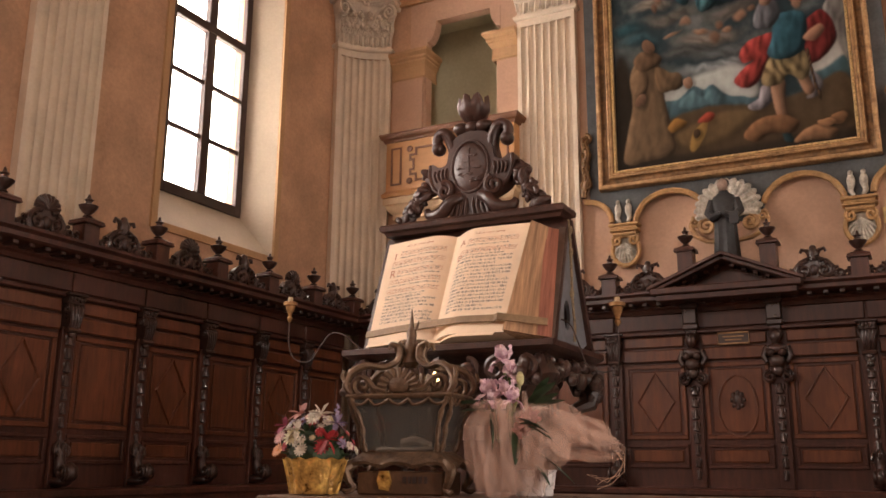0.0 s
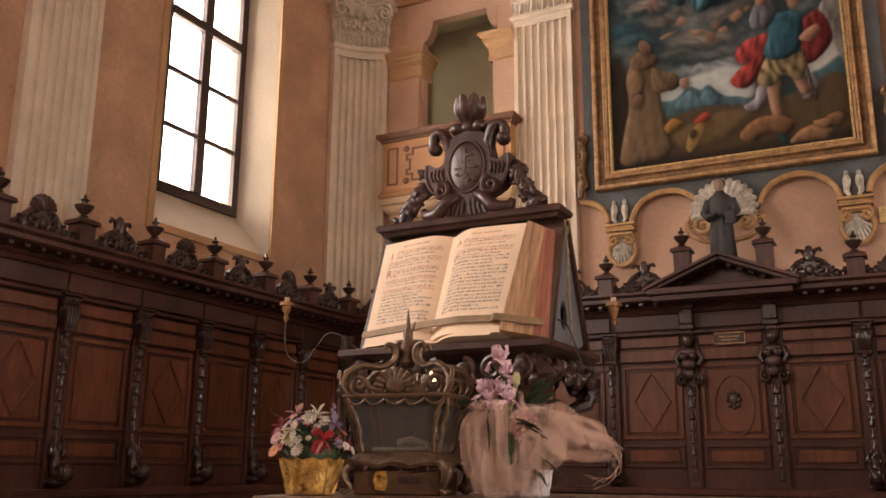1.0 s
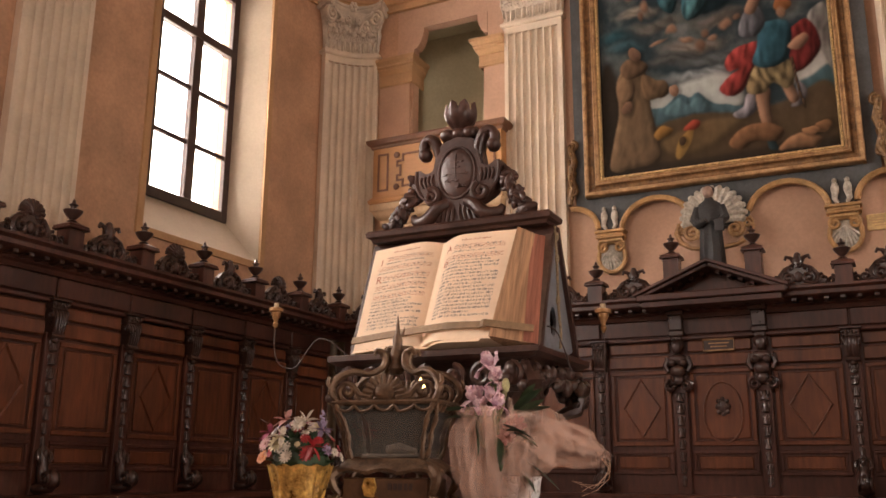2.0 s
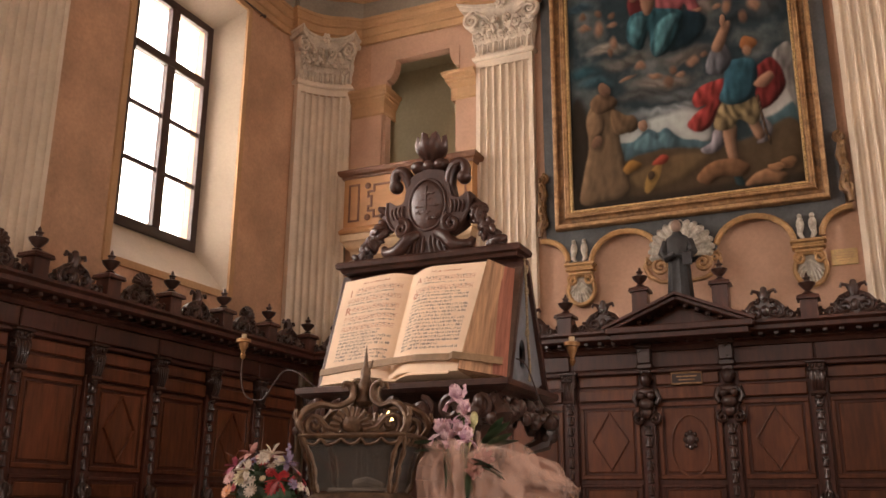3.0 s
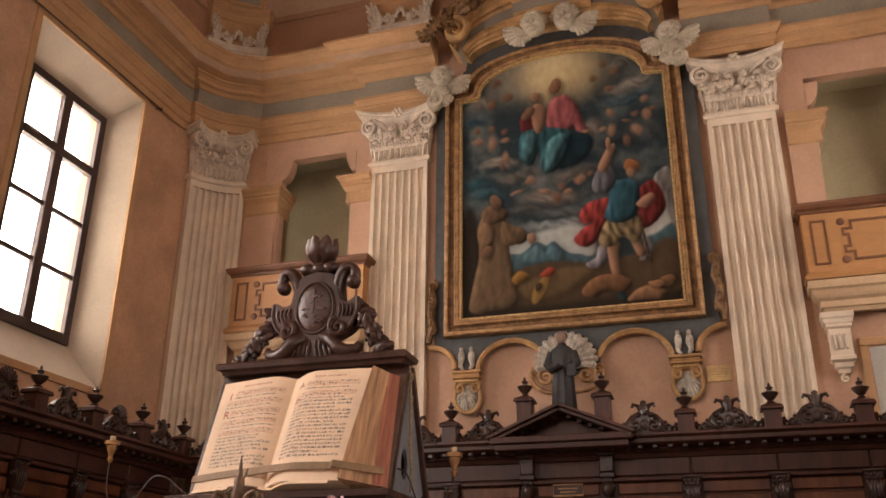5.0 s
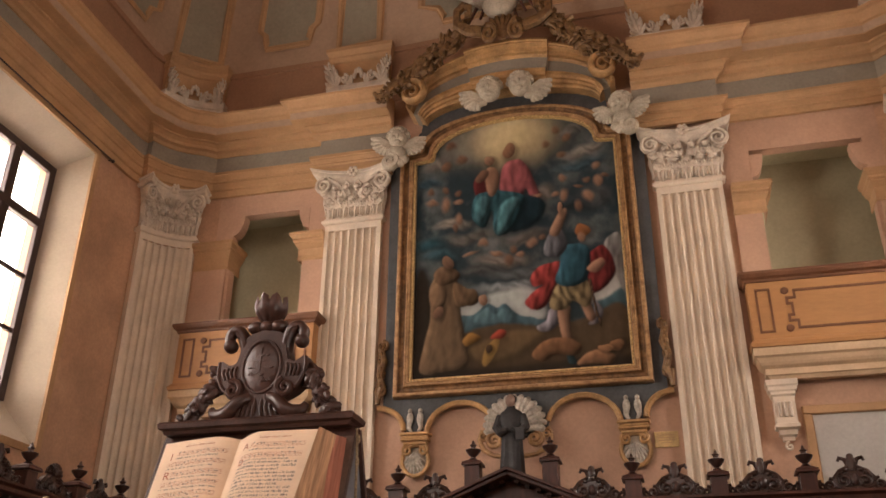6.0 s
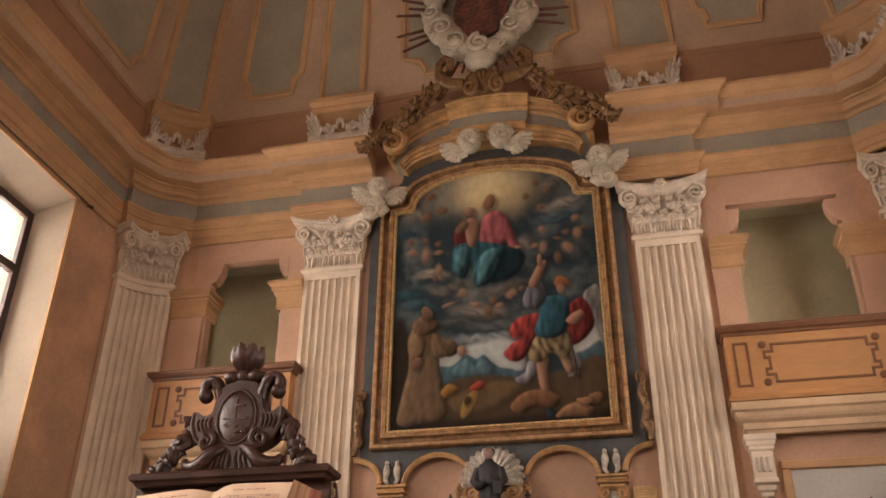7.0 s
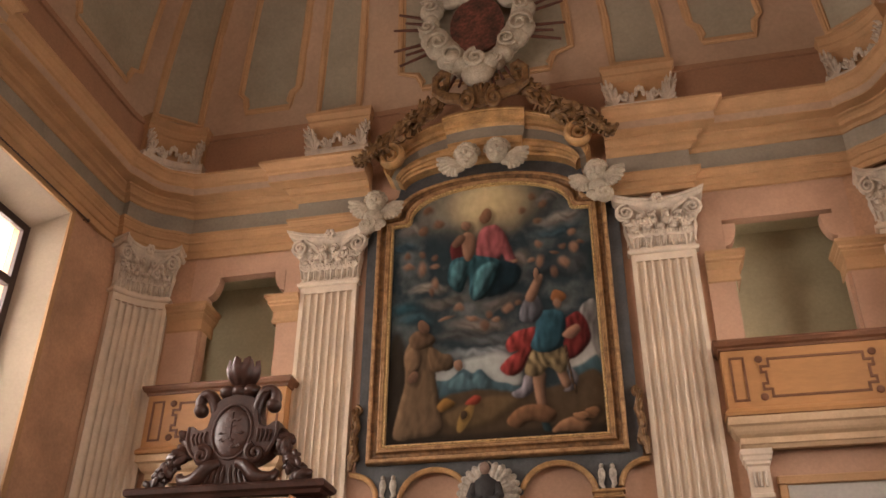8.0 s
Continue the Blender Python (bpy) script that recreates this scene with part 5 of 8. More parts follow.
dab(0.43, 0.919, 0.069, 0.0233, (0.125, 0.075, 0.046), soft=0.72)
dab(0.55, 0.878, 0.069, 0.0233, (0.125, 0.075, 0.046), soft=0.72)
dab(0.50, 0.813, 0.069, 0.0233, (0.125, 0.075, 0.046), soft=0.72)
dab(-0.64, 0.896, 0.075, 0.0254, (0.13, 0.075, 0.048), soft=0.72)
dab(-0.54, 0.837, 0.075, 0.0254, (0.13, 0.075, 0.048), soft=0.72)
dab(-0.68, 0.819, 0.075, 0.0254, (0.13, 0.075, 0.048), soft=0.6)
# the bright draped group at the lower right
shape((0.120, 0.115, 0.108), [(0.83, 0.430), (0.90, 0.470), (0.99, 0.471), (1.02, 0.398), (1.00, 0.264), (0.94, 0.298), (0.90, 0.369)], 3, 0.8, 0.5)
shape((0.100, 0.018, 0.017), [(0.66, 0.394), (0.80, 0.435), (0.89, 0.402), (0.92, 0.335), (0.83, 0.285), (0.69, 0.262), (0.67, 0.327)], 3, 0.9, 0.6)
shape((0.155, 0.030, 0.026), [(0.46, 0.384), (0.33, 0.388), (0.20, 0.372), (0.13, 0.336), (0.16, 0.307), (0.25, 0.308), (0.14, 0.283), (0.07, 0.248), (0.15, 0.222), (0.26, 0.230), (0.35, 0.284), (0.43, 0.319)], 3, 1.1, 0.7)
shape((0.150, 0.138, 0.150), [(0.34, 0.224), (0.38, 0.191), (0.34, 0.153), (0.23, 0.141), (0.17, 0.162), (0.26, 0.179), (0.29, 0.214)], 3, 0.9, 0.6)
shape((0.115, 0.105, 0.112), [(0.69, 0.246), (0.78, 0.203), (0.73, 0.158), (0.64, 0.156), (0.70, 0.190)], 3, 0.8, 0.5)
shape(SKIN, [(0.38, 0.231), (0.48, 0.224), (0.48, 0.157), (0.49, 0.091), (0.42, 0.089), (0.38, 0.160)], 2, 1.0)
shape(SKIN, [(0.58, 0.277), (0.67, 0.270), (0.68, 0.222), (0.72, 0.181), (0.66, 0.164), (0.60, 0.209)], 2, 1.0)
shape((0.020, 0.040, 0.046), [(0.41, 0.097), (0.49, 0.099), (0.50, 0.049), (0.52, 0.027), (0.45, 0.025), (0.43, 0.055)], 2, 0.8)
shape((0.135, 0.105, 0.058), [(0.39, 0.316), (0.52, 0.303), (0.66, 0.311), (0.70, 0.253), (0.63, 0.215), (0.52, 0.243), (0.44, 0.213), (0.30, 0.229)], 2, 0.8, 0.9)
shape((0.024, 0.062, 0.078), [(0.43, 0.427), (0.50, 0.450), (0.67, 0.440), (0.70, 0.392), (0.66, 0.319), (0.54, 0.295), (0.37, 0.312), (0.41, 0.373)], 3, 1.1, 0.4)
shape((0.085, 0.085, 0.092), [(0.27, 0.424), (0.31, 0.488), (0.40, 0.515), (0.47, 0.495), (0.49, 0.442), (0.39, 0.408)], 3, 0.9, 0.6)
shape(SKIN, [(0.33, 0.496), (0.38, 0.542), (0.44, 0.584), (0.51, 0.586), (0.48, 0.543), (0.41, 0.488)], 2, 0.8)
dab(0.45, 0.597, 0.035, 0.0212, SKIN, soft=0.3)
dab(0.65, 0.496, 0.087, 0.0275, (0.17, 0.075, 0.03), soft=0.4)
dab(0.63, 0.471, 0.052, 0.0254, SKIN, soft=0.6)
shape(SKIN, [(0.71, 0.375), (0.80, 0.389), (0.83, 0.363), (0.74, 0.337), (0.66, 0.352)], 2, 0.8)
dab(0.69, 0.306, 0.013, 0.0148, (0.055, 0.035, 0.022), soft=0.5)
dab(0.70, 0.283, 0.013, 0.0148, (0.055, 0.035, 0.022), soft=0.5)
dab(0.71, 0.261, 0.013, 0.0148, (0.055, 0.035, 0.022), soft=0.5)
dab(0.72, 0.239, 0.013, 0.0148, (0.055, 0.035, 0.022), soft=0.5)
dab(0.73, 0.217, 0.013, 0.0148, (0.055, 0.035, 0.022), soft=0.5)
dab(0.73, 0.195, 0.013, 0.0148, (0.055, 0.035, 0.022), soft=0.5)
dab(0.74, 0.173, 0.013, 0.0148, (0.055, 0.035, 0.022), soft=0.5)
# warm masses on the ground, a yellow panel and a red cloth
shape((0.120, 0.066, 0.035), [(0.12, 0.063), (0.19, 0.099), (0.34, 0.118), (0.49, 0.110), (0.57, 0.082), (0.51, 0.053), (0.35, 0.061), (0.22, 0.041)], 3, 1.0, 0.2)
shape((0.160, 0.092, 0.052), [(0.52, 0.023), (0.59, 0.051), (0.70, 0.067), (0.80, 0.057), (0.86, 0.041), (0.82, 0.019), (0.66, 0.020)], 3, 1.0, 0.2)
dab(0.86, 0.078, 0.087, 0.0212, (0.15, 0.085, 0.045), soft=0.4)
dab(0.76, 0.073, 0.081, 0.0148, (0.19, 0.11, 0.06), soft=0.4)
shape((0.200, 0.130, 0.045), [(-0.34, 0.051), (-0.30, 0.104), (-0.17, 0.140), (-0.20, 0.090), (-0.29, 0.042)], 2, 0.3)
dab(-0.25, 0.091, 0.035, 0.0169, (0.05, 0.033, 0.02), soft=0.4)
shape((0.170, 0.095, 0.028), [(-0.52, 0.133), (-0.45, 0.159), (-0.35, 0.141), (-0.41, 0.122), (-0.49, 0.113)], 2, 0.8)
shape((0.190, 0.040, 0.026), [(-0.26, 0.134), (-0.18, 0.160), (-0.11, 0.154), (-0.14, 0.131)], 2, 0.8)

# old varnish deepens the shadows
img = img * np.clip(img / 0.11, 0.05, 3) ** 0.14

me = bpy.data.meshes.new("canvas")
verts = [(AX + a * CW, FY + 0.085, CZ0 + b * (CZ1 - CZ0)) for b in np.linspace(0, 1, NV) for a in np.linspace(-1, 1, NU)]
faces = []
for j in range(NV - 1):
    for i in range(NU - 1):
        x, z = abs(uu[j, i]) * CW, CZ0 + vv[j, i] * (CZ1 - CZ0)
        top = 7.90 + 0.5 * math.sqrt(max(0, 1 - (x / 1.16) ** 2)) if x < 1.16 else 7.92
        if z < top:
            k = j * NU + i
            faces.append((k, k + 1, k + NU + 1, k + NU))
me.from_pydata(verts, [], faces)
col = me.color_attributes.new("paint", "FLOAT_COLOR", "POINT")
col.data.foreach_set("color", np.concatenate([np.clip(img, 0.003, 1), np.ones((NV, NU, 1))], 2).ravel().astype(np.float32))
OIL = bpy.data.materials.new("oil_paint")
OIL.use_nodes = True
nt = OIL.node_tree
ca = nt.nodes.new("ShaderNodeVertexColor")
ca.layer_name = "paint"
cr = nt.nodes.new("ShaderNodeTexNoise")
cr.inputs["Scale"].default_value = 30
mx = nt.nodes.new("ShaderNodeMix")
mx.data_type, mx.blend_type = "RGBA", "OVERLAY"
mx.inputs[0].default_value = 0.25
nt.links.new(ca.outputs[0], mx.inputs[6])
nt.links.new(cr.outputs[0], mx.inputs[7])
nt.links.new(mx.outputs[2], nt.nodes["Principled BSDF"].inputs["Base Color"])
nt.nodes["Principled BSDF"].inputs["Roughness"].default_value = 0.55
nt.nodes["Principled BSDF"].inputs["Specular IOR Level"].default_value = 0.10
bp = nt.nodes.new("ShaderNodeBump")
bp.inputs["Strength"].default_value = 0.15
nt.links.new(cr.outputs[0], bp.inputs["Height"])
nt.links.new(bp.outputs[0], nt.nodes["Principled BSDF"].inputs["Normal"])
me.materials.append(OIL)
cv = new("canvas", me)
cv.parent = art
cv["label"] = "oil canvas of clouds, hills and coloured draperies"

# ---- retable panel behind it, with scalloped gilt arches below ----
ret = thing("retable_panel", pose(0, 0, 0), "slate-blue retable panel with gilt scalloped arches below", "retable")
half = [(1.80, 4.36)]
half += [(1.80 - 0.34 * math.sin(radians(k * 15)), 4.06 + 0.30 * math.cos(radians(k * 15))) for k in range(1, 7)]
half += [(1.17 + 0.0, 4.02)]
arch = [(0.74 + 0.43 * math.cos(radians(k * 12)), 4.00 + 0.37 * math.sin(radians(k * 12))) for k in range(0, 15)]
half += arch + [(0.30, 3.92)]
low = [(-a, b) for a, b in half] + [(a, b) for a, b in reversed(half)]
topl = [(x - AX, z) for x, y, z in frame_loop(-0.16, 0)[2:]]
outline = [(AX + a, b) for a, b in low] + [(AX + 1.735, 4.36)] + [(AX + a, b) for a, b in topl] + [(AX - 1.735, 4.36)]
bm = BM()
slab(bm, outline, 10.46, 10.552)
part("panel", bm, SLATE, ret)
for s in (-1, 1):
    for seg in (half[:7], arch):
        bm = BM()
        pts = [(AX + s * a, 10.45, b) for a, b in seg]
        tube(bm, pts, 0.036, 8)
        tube(bm, [(x, 10.425, z + 0.012) for x, _, z in pts], 0.018, 6)
        part("arch_moulding", bm, GILT_PAINT, ret, "ochre-gilt arch moulding", smooth=True)

SILVER = mat("silvered_stucco", (0.50, 0.45, 0.37), 0.5, 0.22, 12, 50, 0.3, metal=0.15)
# corbels with shells under the arches
for s in (-1, 1):
    c = thing("shell_corbel", pose(AX + s * 1.31, 10.55, 0), "gilt corbel over a silvered scallop shell", "corbel", "corbels under the retable")
    bm = BM()
    for w, o, z0, z1 in ((0.19, 0.16, 3.99, 4.03), (0.165, 0.14, 3.955, 3.99), (0.18, 0.15, 3.925, 3.955), (0.15, 0.12, 3.88, 3.925)):
        box(bm, -w, w, -o, 0, z0, z1, 0.01)
    part("corbel_moulding", bm, GILT_PAINT, c)
    bm = BM()
    rim = [(0.165 * math.cos(radians(a)), 0.19 * math.sin(radians(a))) for a in range(0, 360, 15)]
    tube(bm, [(a, -0.07, 3.70 + b) for a, b in rim] + [(rim[0][0], -0.07, 3.70 + rim[0][1])], 0.028, 7)
    for q in (-1, 1):
        tube(bm, [(p[0], -0.09, p[2]) for p in spiral(q * 0.10, 3.82, 0.07, 1.4, math.pi / 2, hand=-q)], 0.02, 6)
    part("shell_rim", bm, GILT_PAINT, c, smooth=True)
    bm = BM()
    for k in range(9):
        a = radians(200 + 17.5 * k)
        tube(bm, [(0, -0.06, 3.80), (0.08 * math.cos(a), -0.10, 3.76 + 0.12 * math.sin(a)), (0.145 * math.cos(a), -0.06, 3.73 + 0.19 * math.sin(a))], [0.018, 0.026, 0.024], 6)
    ball(bm, (0, -0.03, 3.70), (0.15, 0.04, 0.17))
    part("shell", bm, SILVER, c, smooth=True)
    # a pair of small silvered carvings above
    for q in (-1, 1):
        bm = BM()
        ball(bm, (0, 0, 0.255), (0.028, 0.028, 0.034), u=10, v=8)
        ball(bm, (0, 0, 0.16), (0.045, 0.03, 0.085), u=10, v=8)
        tube(bm, [(0, 0, 0.12), (q * 0.012, 0, 0.05), (q * -0.02, 0, 0.0)], [0.038, 0.03, 0.02], 8)
        o = tagged(part("small_carving", bm, SILVER, smooth=True), "small silvered carved figure on the slate-blue panel", "carving", "small silvered carvings")
        o.matrix_world = pose(AX + s * 1.31 + q * 0.065, 10.43, 4.04)

# shell niche behind the statue
sh = thing("niche_shell", pose(AX - 0.07, 10.46, 0), "large silvered scallop shell with gilt scrolls below", "shell")
for k in range(15):
    bm = BM()
    a = radians(-10 + 200 * k / 14)
    R = 0.37
    tube(bm, [(0, 0.0, 3.98), (R * 0.55 * math.cos(a), -0.08, 4.02 + R * 0.55 * math.sin(a)), (R * 0.9 * math.cos(a), -0.08, 4.03 + R * 0.9 * math.sin(a)), (R * math.cos(a), -0.04, 4.03 + R * math.sin(a))], [0.02, 0.040, 0.050, 0.03], 8)
    part("shell_rib", bm, SILVER, sh, smooth=True)
for q in (-1, 1):
    bm = BM()
    tube(bm, [(p[0], -0.08, p[2]) for p in spiral(q * 0.24, 3.86, 0.10, 1.6, math.pi / 2, hand=-q)], 0.03, 7)
    tube(bm, [(q * 0.40, -0.05, 4.0), (q * 0.43, -0.06, 3.88), (q * 0.38, -0.07, 3.76), (q * 0.25, -0.08, 3.68), (q * 0.08, -0.08, 3.66)], [0.02, 0.032, 0.036, 0.03, 0.03], 7)
    tube(bm, [(p[0], -0.07, p[2]) for p in spiral(q * 0.38, 3.92, 0.06, 1.3, 0, hand=q)], 0.022, 6)
    part("scroll", bm, GOLD, sh, "worn gilt scroll", smooth=True)

# statue before the shell
SY_ = 9.93
bm = BM()
box(bm, -0.15, 0.15, -0.12, 0.14, 3.018, 3.36, 0.01)
pl = thing("statue_plinth", pose(AX - 0.04, SY_ + 0.10, 0), "dark walnut plinth behind the pediment", "plinth")
part("plinth_block", bm, WALNUT, pl)
bm = BM()
rows = []
for z, rx, ry in ((0, 0.135, 0.11), (0.02, 0.14, 0.11), (0.25, 0.125, 0.095), (0.45, 0.115, 0.085), (0.56, 0.135, 0.09), (0.66, 0.145, 0.085), (0.72, 0.12, 0.075), (0.76, 0.06, 0.055), (0.79, 0.045, 0.045)):
    rows.append([(rx * math.cos(a) * (1 + 0.05 * math.cos(9 * a) * (z < 0.5)), ry * math.sin(a) * (1 + 0.10 * math.cos(9 * a) * (z < 0.5)), z) for a in [2 * math.pi * k / 36 for k in range(36)]])
vs = quad_strip(bm, rows, close_u=True)
bm.faces.new(vs[0])
for s in (-1, 1):
    tube(bm, [(s * 0.125, 0, 0.68), (s * 0.165, -0.03, 0.54), (s * 0.11, -0.11, 0.46), (s * 0.02, -0.13, 0.50)], [0.05, 0.055, 0.05, 0.03], 8)
nrobe = len(bm.faces)
bm.faces.ensure_lookup_table()
ball(bm, (0, -0.040, 0.85), (0.058, 0.058, 0.075), u=16, v=10)
head_from = len(bm.faces)
ball(bm, (0, 0.018, 0.885), (0.066, 0.066, 0.055), u=16, v=10)
box(bm, 0.07, 0.17, -0.17, -0.14, 0.36, 0.50, 0.004)
st = part("statue", bm, mat("dark_habit_paint", (0.030, 0.029, 0.029), 0.6, 0.2, 8, 40, 0.2), smooth=True)
st.data.materials.append(mat("painted_plaster_tan", (0.30, 0.20, 0.15), 0.6, 0.1, 8, 40, 0.1))
for i, p in enumerate(st.data.polygons):
    p.material_index = 1 if nrobe <= i < head_from else 0
st.matrix_world = pose(AX - 0.04, SY_ + 0.08, 3.36)
tagged(st, "dark-robed standing statue in front of a silvered shell", "statue")

# side scrolls of the frame
for s in (-1, 1):
    c = thing("frame_scroll", pose(AX + s * 1.70, 10.43, 0), "worn gilt carved scroll beside the picture frame", "carving", "scrolls beside the frame")
    bm = BM()
    tube(bm, [(s * 0.02, 0, 5.22), (s * 0.07, -0.03, 5.12), (s * 0.03, -0.04, 4.95), (s * 0.08, -0.03, 4.78), (s * 0.04, -0.03, 4.62), (s * 0.09, -0.02, 4.50), (s * 0.10, -0.02, 4.40)], [0.03, 0.045, 0.05, 0.045, 0.05, 0.04, 0.035], 8)
    tube(bm, [(p[0], -0.02, p[2]) for p in spiral(s * 0.05, 5.17, 0.07, 1.5, math.pi / 2, hand=s)], 0.022, 6)
    tube(bm, [(p[0], -0.03, p[2]) for p in spiral(s * 0.05, 4.56, 0.08, 1.5, -math.pi / 2, hand=s)], 0.024, 6)
    for k in range(6):
        leaf(bm, s * (0.04 + 0.02 * (k % 2)), -0.03, 4.55 + 0.10 * k, 0.08, 0.11, 0.05, ang=s * 0.6)
    part("scroll_body", bm, DULLGOLD, c, smooth=True)

# ---- arched entablature above the picture ----
ar = thing("arched_pediment", pose(0, 0, 0), "ochre arched pediment with grey frieze above the altarpiece", "pediment")
RX, RZ, ZC = 1.46, 0.98, 8.44


def arch_ring(prof, a0, a1, n=26):
    bm = BM()
    rows = []
    for o, d in prof:
        row = []
        for k in range(n + 1):
            a = radians(a0 + (a1 - a0) * k / n)
            row.append((AX + (RX + o * 0.35) * math.cos(a), YB - d, ZC + (RZ + o) * math.sin(a) ** 0.85 if math.sin(a) > 0 else ZC))
        rows.append(row)
    vs = quad_strip(bm, rows)
    for e in (0, -1):
        bm.faces.new([r[e] for r in vs])
    return bm


for a0, a1, f in ((8, 66, 0.0), (66, 114, 0.08), (114, 172, 0.0)):
    part("arch_cornice", arch_ring([(0.04, 0.0), (0.04, 0.46 + f), (0.0, 0.47 + f), (-0.015, 0.45 + f), (-0.03, 0.45 + f), (-0.05, 0.42 + f), (-0.07, 0.38 + f), (-0.13, 0.37 + f), (-0.14, 0.32 + f), (-0.18, 0.30 + f), (-0.18, 0.0)], a0, a1), GILT_PAINT, ar)
    part("arch_frieze", arch_ring([(-0.17, 0.0), (-0.17, 0.29 + f), (-0.42, 0.29 + f), (-0.42, 0.0)], a0, a1), FRIEZE, ar, "grey-green frieze band")
    part("arch_architrave", arch_ring([(-0.40, 0.0), (-0.40, 0.34 + f), (-0.42, 0.36 + f), (-0.45, 0.32 + f), (-0.50, 0.31 + f), (-0.51, 0.28 + f), (-0.56, 0.27 + f), (-0.57, 0.23 + f), (-0.61, 0.22 + f), (-0.61, 0.0)], a0, a1), GILT_PAINT, ar)
bm = BM()
slab(bm, [(AX - 1.4, 8.0), (AX + 1.4, 8.0)] + [(AX + 1.3 * math.cos(math.pi * k / 12), 8.55 + 0.6 * math.sin(math.pi * k / 12)) for k in range(13)], 10.48, 10.545)
part("backing", bm, SLATE, ar)
for s in (-1, 1):
    bm = BM()
    tube(bm, [(p[0], 10.02, p[2]) for p in spiral(AX + s * 1.34, 8.79, 0.19, 1.8, math.pi / 2, hand=s, n=26)], [0.055 - 0.0012 * k for k in range(26)], 8, flat=1.8)
    part("end_volute", bm, GILT_PAINT, ar, smooth=True)

# white winged carvings round the arch


def winged(name, m, heads, body, label):
    """Plain rounded carving with feathered side leaves."""
    bm = BM()
    for x, z in heads:
        ball(bm, (x, -0.07, z), (0.125, 0.12, 0.14), u=18, v=12)
        for j in range(3):
            for k in range(8 - j):
                a = radians(-5 + 27 * (k + 0.5 * j))
                ball(bm, (x + (0.118 - 0.03 * j) * math.cos(a), -0.06 - 0.035 * j, z + 0.03 + (0.125 - 0.025 * j) * abs(math.sin(a))), (0.042, 0.05, 0.038), u=8, v=6)
        ball(bm, (x, -0.185, z - 0.02), (0.025, 0.03, 0.03), u=8, v=6)
        for e in (-1, 1):
            ball(bm, (x + 0.05 * e, -0.155, z - 0.045), (0.045, 0.04, 0.04), u=10, v=8)
        ball(bm, (x, -0.15, z - 0.095), (0.045, 0.035, 0.03), u=8, v=6)
    for s in (-1, 1):
        for k in range(7):
            a = radians(26 - 15 * k)
            l = 0.32 - 0.026 * k
            b = heads[-1 if s > 0 else 0]
            tube(bm, [(b[0] + s * 0.06, -0.02, b[1] - 0.10), (b[0] + s * (0.06 + l * 0.55), -0.05, b[1] - 0.08 + l * 0.5 * math.sin(a)), (b[0] + s * (0.06 + l * math.cos(a)), -0.03, b[1] - 0.09 + l * math.sin(a) * 0.9)], [0.05, 0.055, 0.022], 7)
    if body:
        h = heads[0]
        ball(bm, (h[0] - 0.02 * body, -0.05, h[1] - 0.20), (0.13, 0.08, 0.11))
        tube(bm, [(p[0], -0.07, p[2]) for p in spiral(h[0] - 0.10 * body, h[1] - 0.34, 0.11, 1.4, math.pi / 2, hand=-body)], 0.042, 7, flat=1.5)
        for k in range(4):
            ball(bm, (h[0] + body * (0.07 - 0.05 * k), -0.06, h[1] - 0.30 - 0.05 * (k % 2)), (0.075, 0.06, 0.06), u=10, v=8)
    o = tagged(part(name, bm, CLOUDS, smooth=True), label, "carving", "white stucco carvings round the arch")
    o.matrix_world = m
    return o


winged("winged_carving", pose(AX - 0.02, 10.10, 8.60, 0, 0, 0) @ Matrix.Scale(1.25, 4), [(-0.17, 0.03), (0.17, 0.05)], 0, "white stucco winged carving above the picture frame")
winged("corner_carving", pose(AX - 1.58, 10.22, 8.13, 0, 0, 12) @ Matrix.Scale(1.1, 4), [(0, 0)], 1, "white stucco carved figure at the arch's shoulder")
winged("corner_carving", pose(AX + 1.52, 10.22, 8.22, 0, 0, -12) @ Matrix.Scale(1.1, 4), [(0, 0)], -1, "white stucco carved figure at the arch's shoulder")

